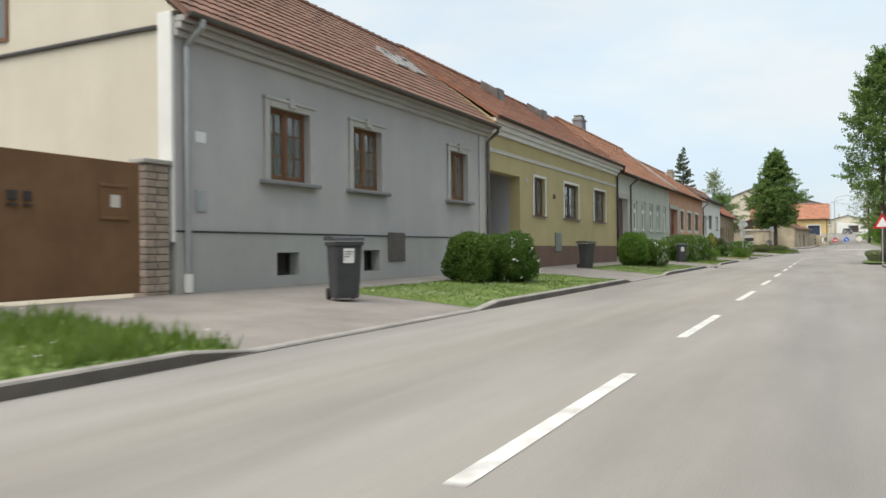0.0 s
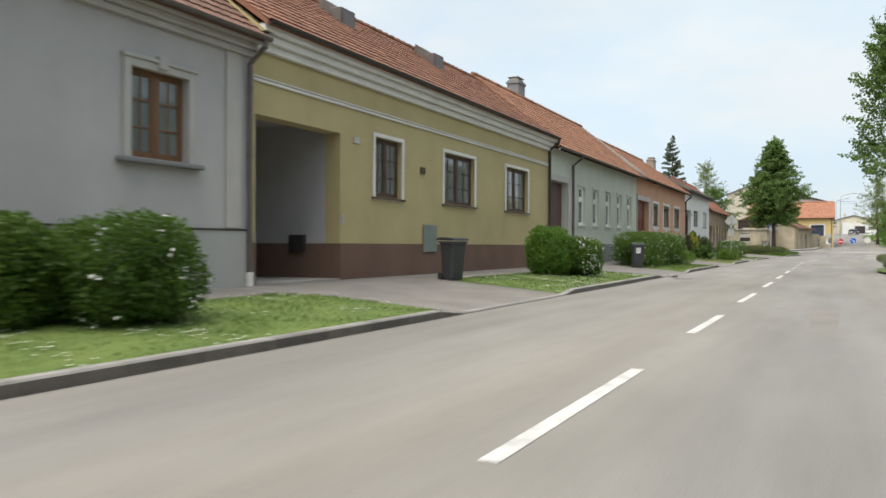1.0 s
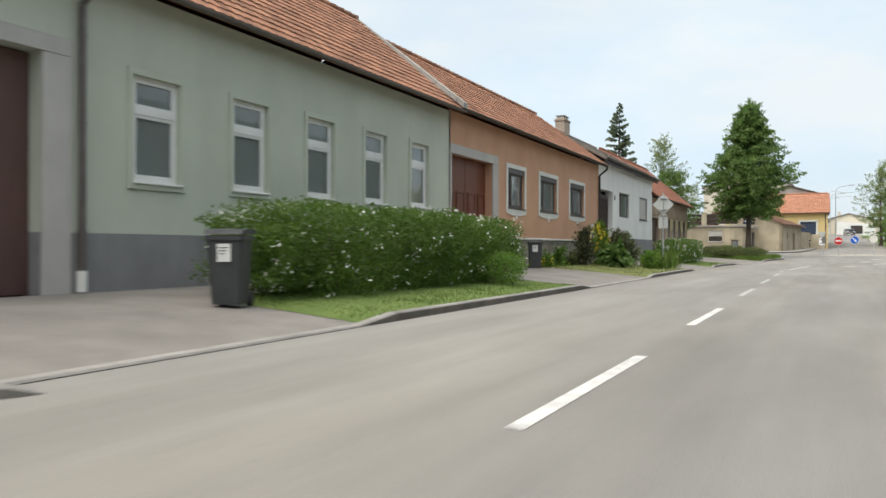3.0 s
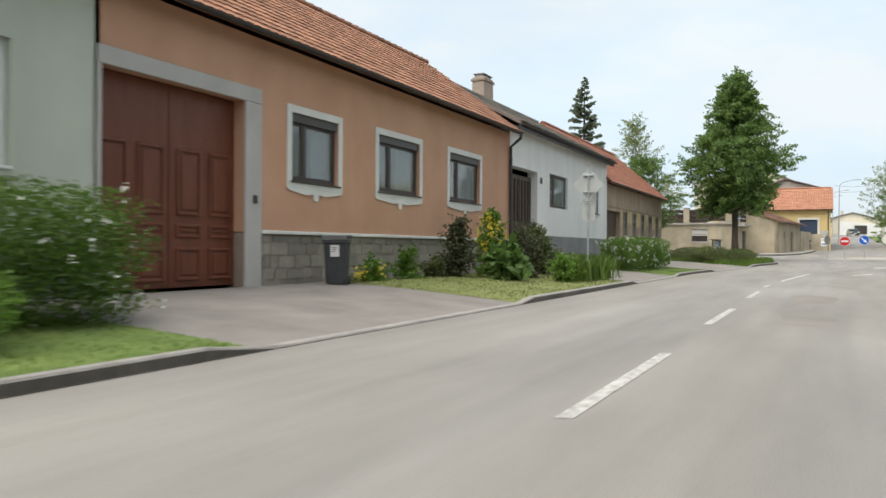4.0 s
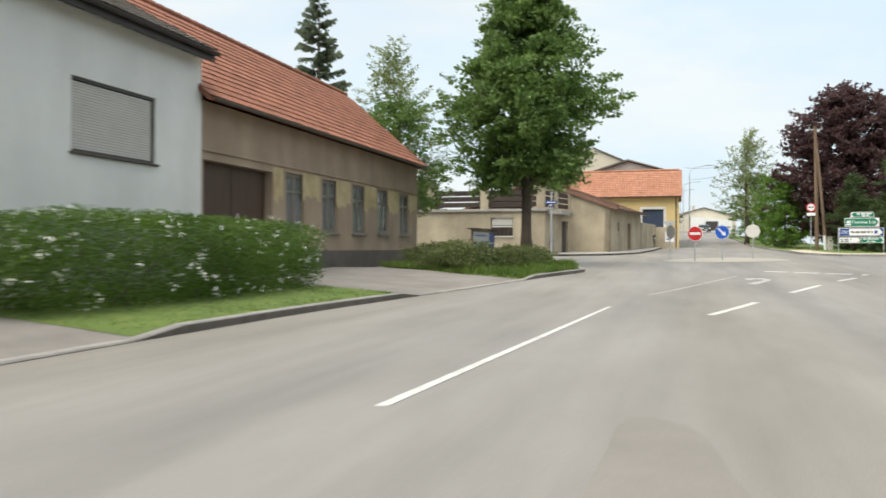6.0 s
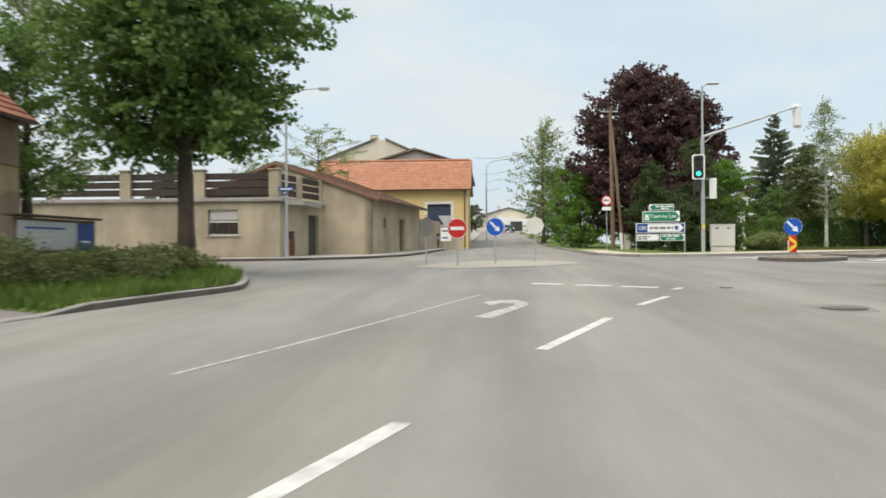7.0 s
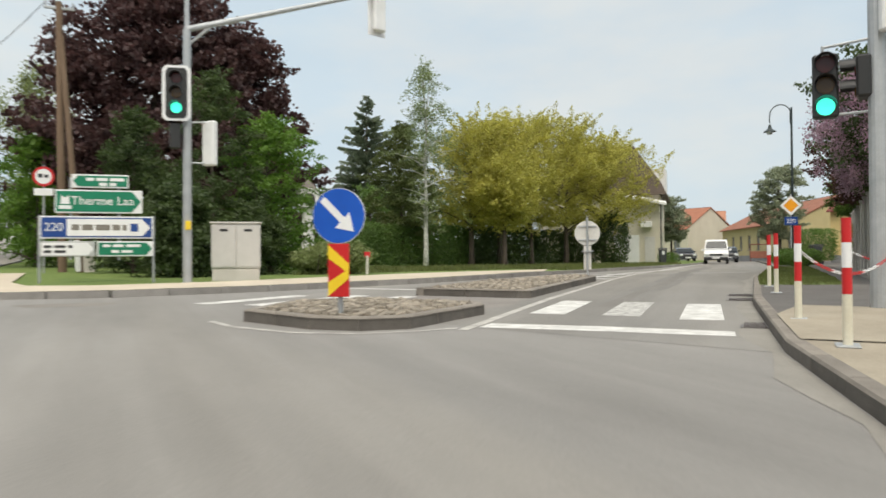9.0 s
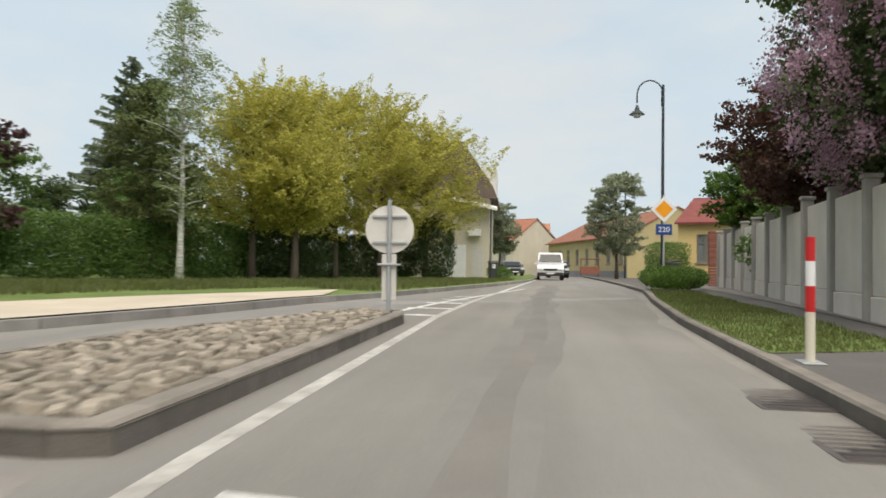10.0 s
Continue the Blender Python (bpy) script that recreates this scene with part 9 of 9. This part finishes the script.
# wayside pillar shrine
s = thing("wayside_pillar", pose(19.6, 138.0, ground_top(19.6, 138.0, 0.1)), "white plastered wayside pillar with a small roof", "monument")
part("shaft", Mesh().tube((0, 0, -0.1), (0, 0, 2.6), 0.30, 0.25, 16), white_wash, s)
part("head", Mesh().box(-0.42, -0.42, 2.62, 0.42, 0.42, 2.72, 0.02).box(-0.38, -0.38, 2.72, 0.38, 0.38, 3.35, 0.02).box(-0.43, -0.43, 3.35, 0.43, 0.43, 3.43, 0.02), white_wash, s)
for a in range(4):
    # no recess is cut: a thin plate carries the niche's shade as colour
    q = part("niche", Mesh().prism([(-0.22, -0.385, 2.78), (0.22, -0.385, 2.78), (0.22, -0.385, 3.1), (0.12, -0.385, 3.22), (-0.12, -0.385, 3.22), (-0.22, -0.385, 3.1)], (0, 0.004, 0)), inner_shade, s, "flat arch coloured with the shade of a niche")
    q.matrix_basis = pose(0, 0, 0, 0, 0, 90 * a)
part("roof", Mesh().tube((0, 0, 3.43), (0, 0, 3.85), 0.5, 0.03, 4), tile_grey, s)
part("finial", Mesh().tube((0, 0, 3.85), (0, 0, 4.15), 0.015).tube((-0.1, 0, 4.05), (0.1, 0, 4.05), 0.012), dark_metal, s)
h = thing("hydrant_post", pose(18.6, 127.2, ground_top(18.6, 127.2, 0.1)), "short post with a small red plate in the grass", "post")
part("post", Mesh().tube((0, 0, -0.1), (0, 0, 0.55), 0.045, 0.045, 8), concrete_pale, h)
part("plate", Mesh().box(-0.09, -0.02, 0.5, 0.09, 0.02, 0.66, 0.006), sign_red, h)

# ---------------------------------------------------------------- vehicles
def vehicle(name, x, y, turn, label, body_mat, van=False):
    """A small car or van; its front looks along local -y."""
    t = thing(name, pose(x, y, ground_z(x, y), 0, 0, turn), label, "van" if van else "car")
    w = 0.86
    if van:
        side = [(-2.05, 0.32), (-2.08, 0.72), (-1.95, 0.98), (-1.05, 1.14), (-0.45, 1.72), (-0.2, 1.82), (1.75, 1.84), (2.05, 1.62), (2.1, 0.35)]
    else:
        side = [(-2.05, 0.28), (-2.1, 0.62), (-1.95, 0.80), (-1.0, 0.92), (-0.35, 1.36), (0.2, 1.45), (1.1, 1.42), (1.85, 1.0), (2.05, 0.9), (2.1, 0.3)]
    m = Mesh()
    secs = []
    for sx, inset in ((-w, 0.0), (-w + 0.06, 1.0), (w - 0.06, 1.0), (w, 0.0)):
        secs.append([(sx * (1 - 0.10 * max(0.0, (z - 0.95)) / 0.9), y, z + (0.03 if inset else 0)) for y, z in side])
    n = len(side)
    v = [p for s in secs for p in s]
    f = [(n * i + k, n * i + (k + 1) % n, n * i + n + (k + 1) % n, n * i + n + k) for i in range(3) for k in range(n)] + [tuple(range(n - 1, -1, -1)), tuple(range(3 * n, 4 * n))]
    m.add(v, f)
    part("body", m, body_mat, t)
    if van:
        a, b, zt = (-1.02, 1.18), (-0.48, 1.68), 1.0
    else:
        a, b, zt = (-0.95, 0.97), (-0.38, 1.33), 1.0
    ws = 0.76
    part("windscreen", Mesh().prism([(-ws, a[0] - 0.03, a[1] + 0.03), (ws, a[0] - 0.03, a[1] + 0.03), (ws * 0.9, b[0] - 0.03, b[1] + 0.03), (-ws * 0.9, b[0] - 0.03, b[1] + 0.03)], (0, -0.012, 0.012)), car_glass, t)
    hi = 1.62 if van else 1.32
    for s in (-1, 1):
        x0, x1 = s * (w * 0.992 + 0.003), s * (w * 0.94 + 0.006)
        for y0, y1 in ((-0.75, 0.0), (0.08, 0.95)):
            part("side_window", Mesh().prism([(x0, y0 if y0 > -0.5 else -0.85, 1.02), (x0, y1, 1.02), (x1, y1, hi), (x1, y0 + 0.42 if y0 < -0.5 else y0, hi)], (s * 0.008, 0, 0)), car_glass, t)
        part("headlight", Mesh().box(min(s * 0.5, s * 0.82), -2.12, 0.62, max(s * 0.5, s * 0.82), -2.03, 0.80, 0.03), lamp_glass, t)
        part("mirror", Mesh().box(min(s * 0.88, s * 1.06), -0.75, 0.98, max(s * 0.88, s * 1.06), -0.62, 1.14, 0.03), body_mat, t)
        for yy in (-1.3, 1.3):
            q = part("wheel", Mesh().tube((s * 0.68, yy, 0.3), (s * 0.87, yy, 0.3), 0.30, 0.30, 20), tyre, t)
            part("rim", Mesh().tube((s * 0.871, yy, 0.3), (s * 0.885, yy, 0.3), 0.18, 0.16, 14), galvanised, q)
    part("grille", Mesh().box(-0.45, -2.115, 0.62, 0.45, -2.06, 0.76, 0.02), signal_black, t)
    part("bumper", Mesh().box(-0.85, -2.15, 0.28, 0.85, -2.02, 0.52, 0.04), signal_black if van else body_mat, t)
    part("number_plate", Mesh().box(-0.26, -2.165, 0.4, 0.26, -2.151, 0.5, 0.003), sign_white, t)
    return t


vehicle("van", 54.7, 149.9, -45, "small white delivery van on the street", car_white, True)
vehicle("parked_car", 66.5, 166.5, -30, "dark parked car at the street side", car_dark)
vehicle("parked_car", 66.0, 160.0, -42, "dark parked car at the street side", car_dark)
vehicle("parked_car", 6.0, 226.0, 8, "dark car far along the north street", car_dark)
wood_sign = thing("planter_stand", pose(67.5, 157.6, ground_top(67.5, 157.6), 0, 0, -40), "reddish roadside stand before the ochre house", "stand")
part("frame", Mesh().box(-0.8, -0.25, 0.25, 0.8, 0.25, 0.9, 0.02).box(-0.85, -0.3, 1.5, 0.85, 0.3, 1.58, 0.02).tube((-0.75, 0, 0), (-0.75, 0, 1.5), 0.04).tube((0.75, 0, 0), (0.75, 0, 1.5), 0.04), brick_red, wood_sign)
bush("ivy_hedge", 43.7, 148.3, 2.0, 3.0, 3.4, leaf_dark, "tall dark hedge end beside the villa", 171, 12000, 0.10, boxy=5, lump=0.15, category="hedge", group="garden hedge", turn=-50, base=0.1)
bush("clipped_hedge", 50.5, 137.5, 2.0, 3.4, 1.9, leaf_hedge, "clipped green hedge behind a low wall", 160, 9000, 0.08, boxy=6, lump=0.06, category="hedge", turn=-44, base=0.3)
bush("planter_bush", 47.6, 147.2, 1.4, 2.2, 0.8, leaf_hedge, "low bush at the villa's corner", 161, 2600, 0.07, turn=-44, base=0.1)
s = post_sign("warning_sign", 2.6, 43.0, 2.6, "triangular red-rimmed warning sign at the kerb", 2, 0.1, group="verge signs")
part("plate", Mesh().prism([(-0.42, -0.05, 1.75), (0.42, -0.05, 1.75), (0, -0.05, 2.5)], (0, 0.01, 0)), sign_red, s, "red triangular rim")
part("field", Mesh().prism([(-0.27, -0.052, 1.83), (0.27, -0.052, 1.83), (0, -0.052, 2.31)], (0, -0.003, 0)), sign_white, s)

# a broken-off kerb end lying by the gutter
kf = thing("kerb_fragment", pose(-4.86, 40.25, ground_z(-4.86, 40.25) + 0.03, 6, 3, 70), "broken piece of concrete kerb in the gutter", "kerb stone")
part("stone", Mesh().prism([(-0.30, -0.09, -0.06), (0.26, -0.09, -0.06), (0.31, -0.09, -0.01), (0.05, -0.09, 0.05), (-0.26, -0.09, 0.04)], (0, 0.18, 0)), kerb_stone, kf)
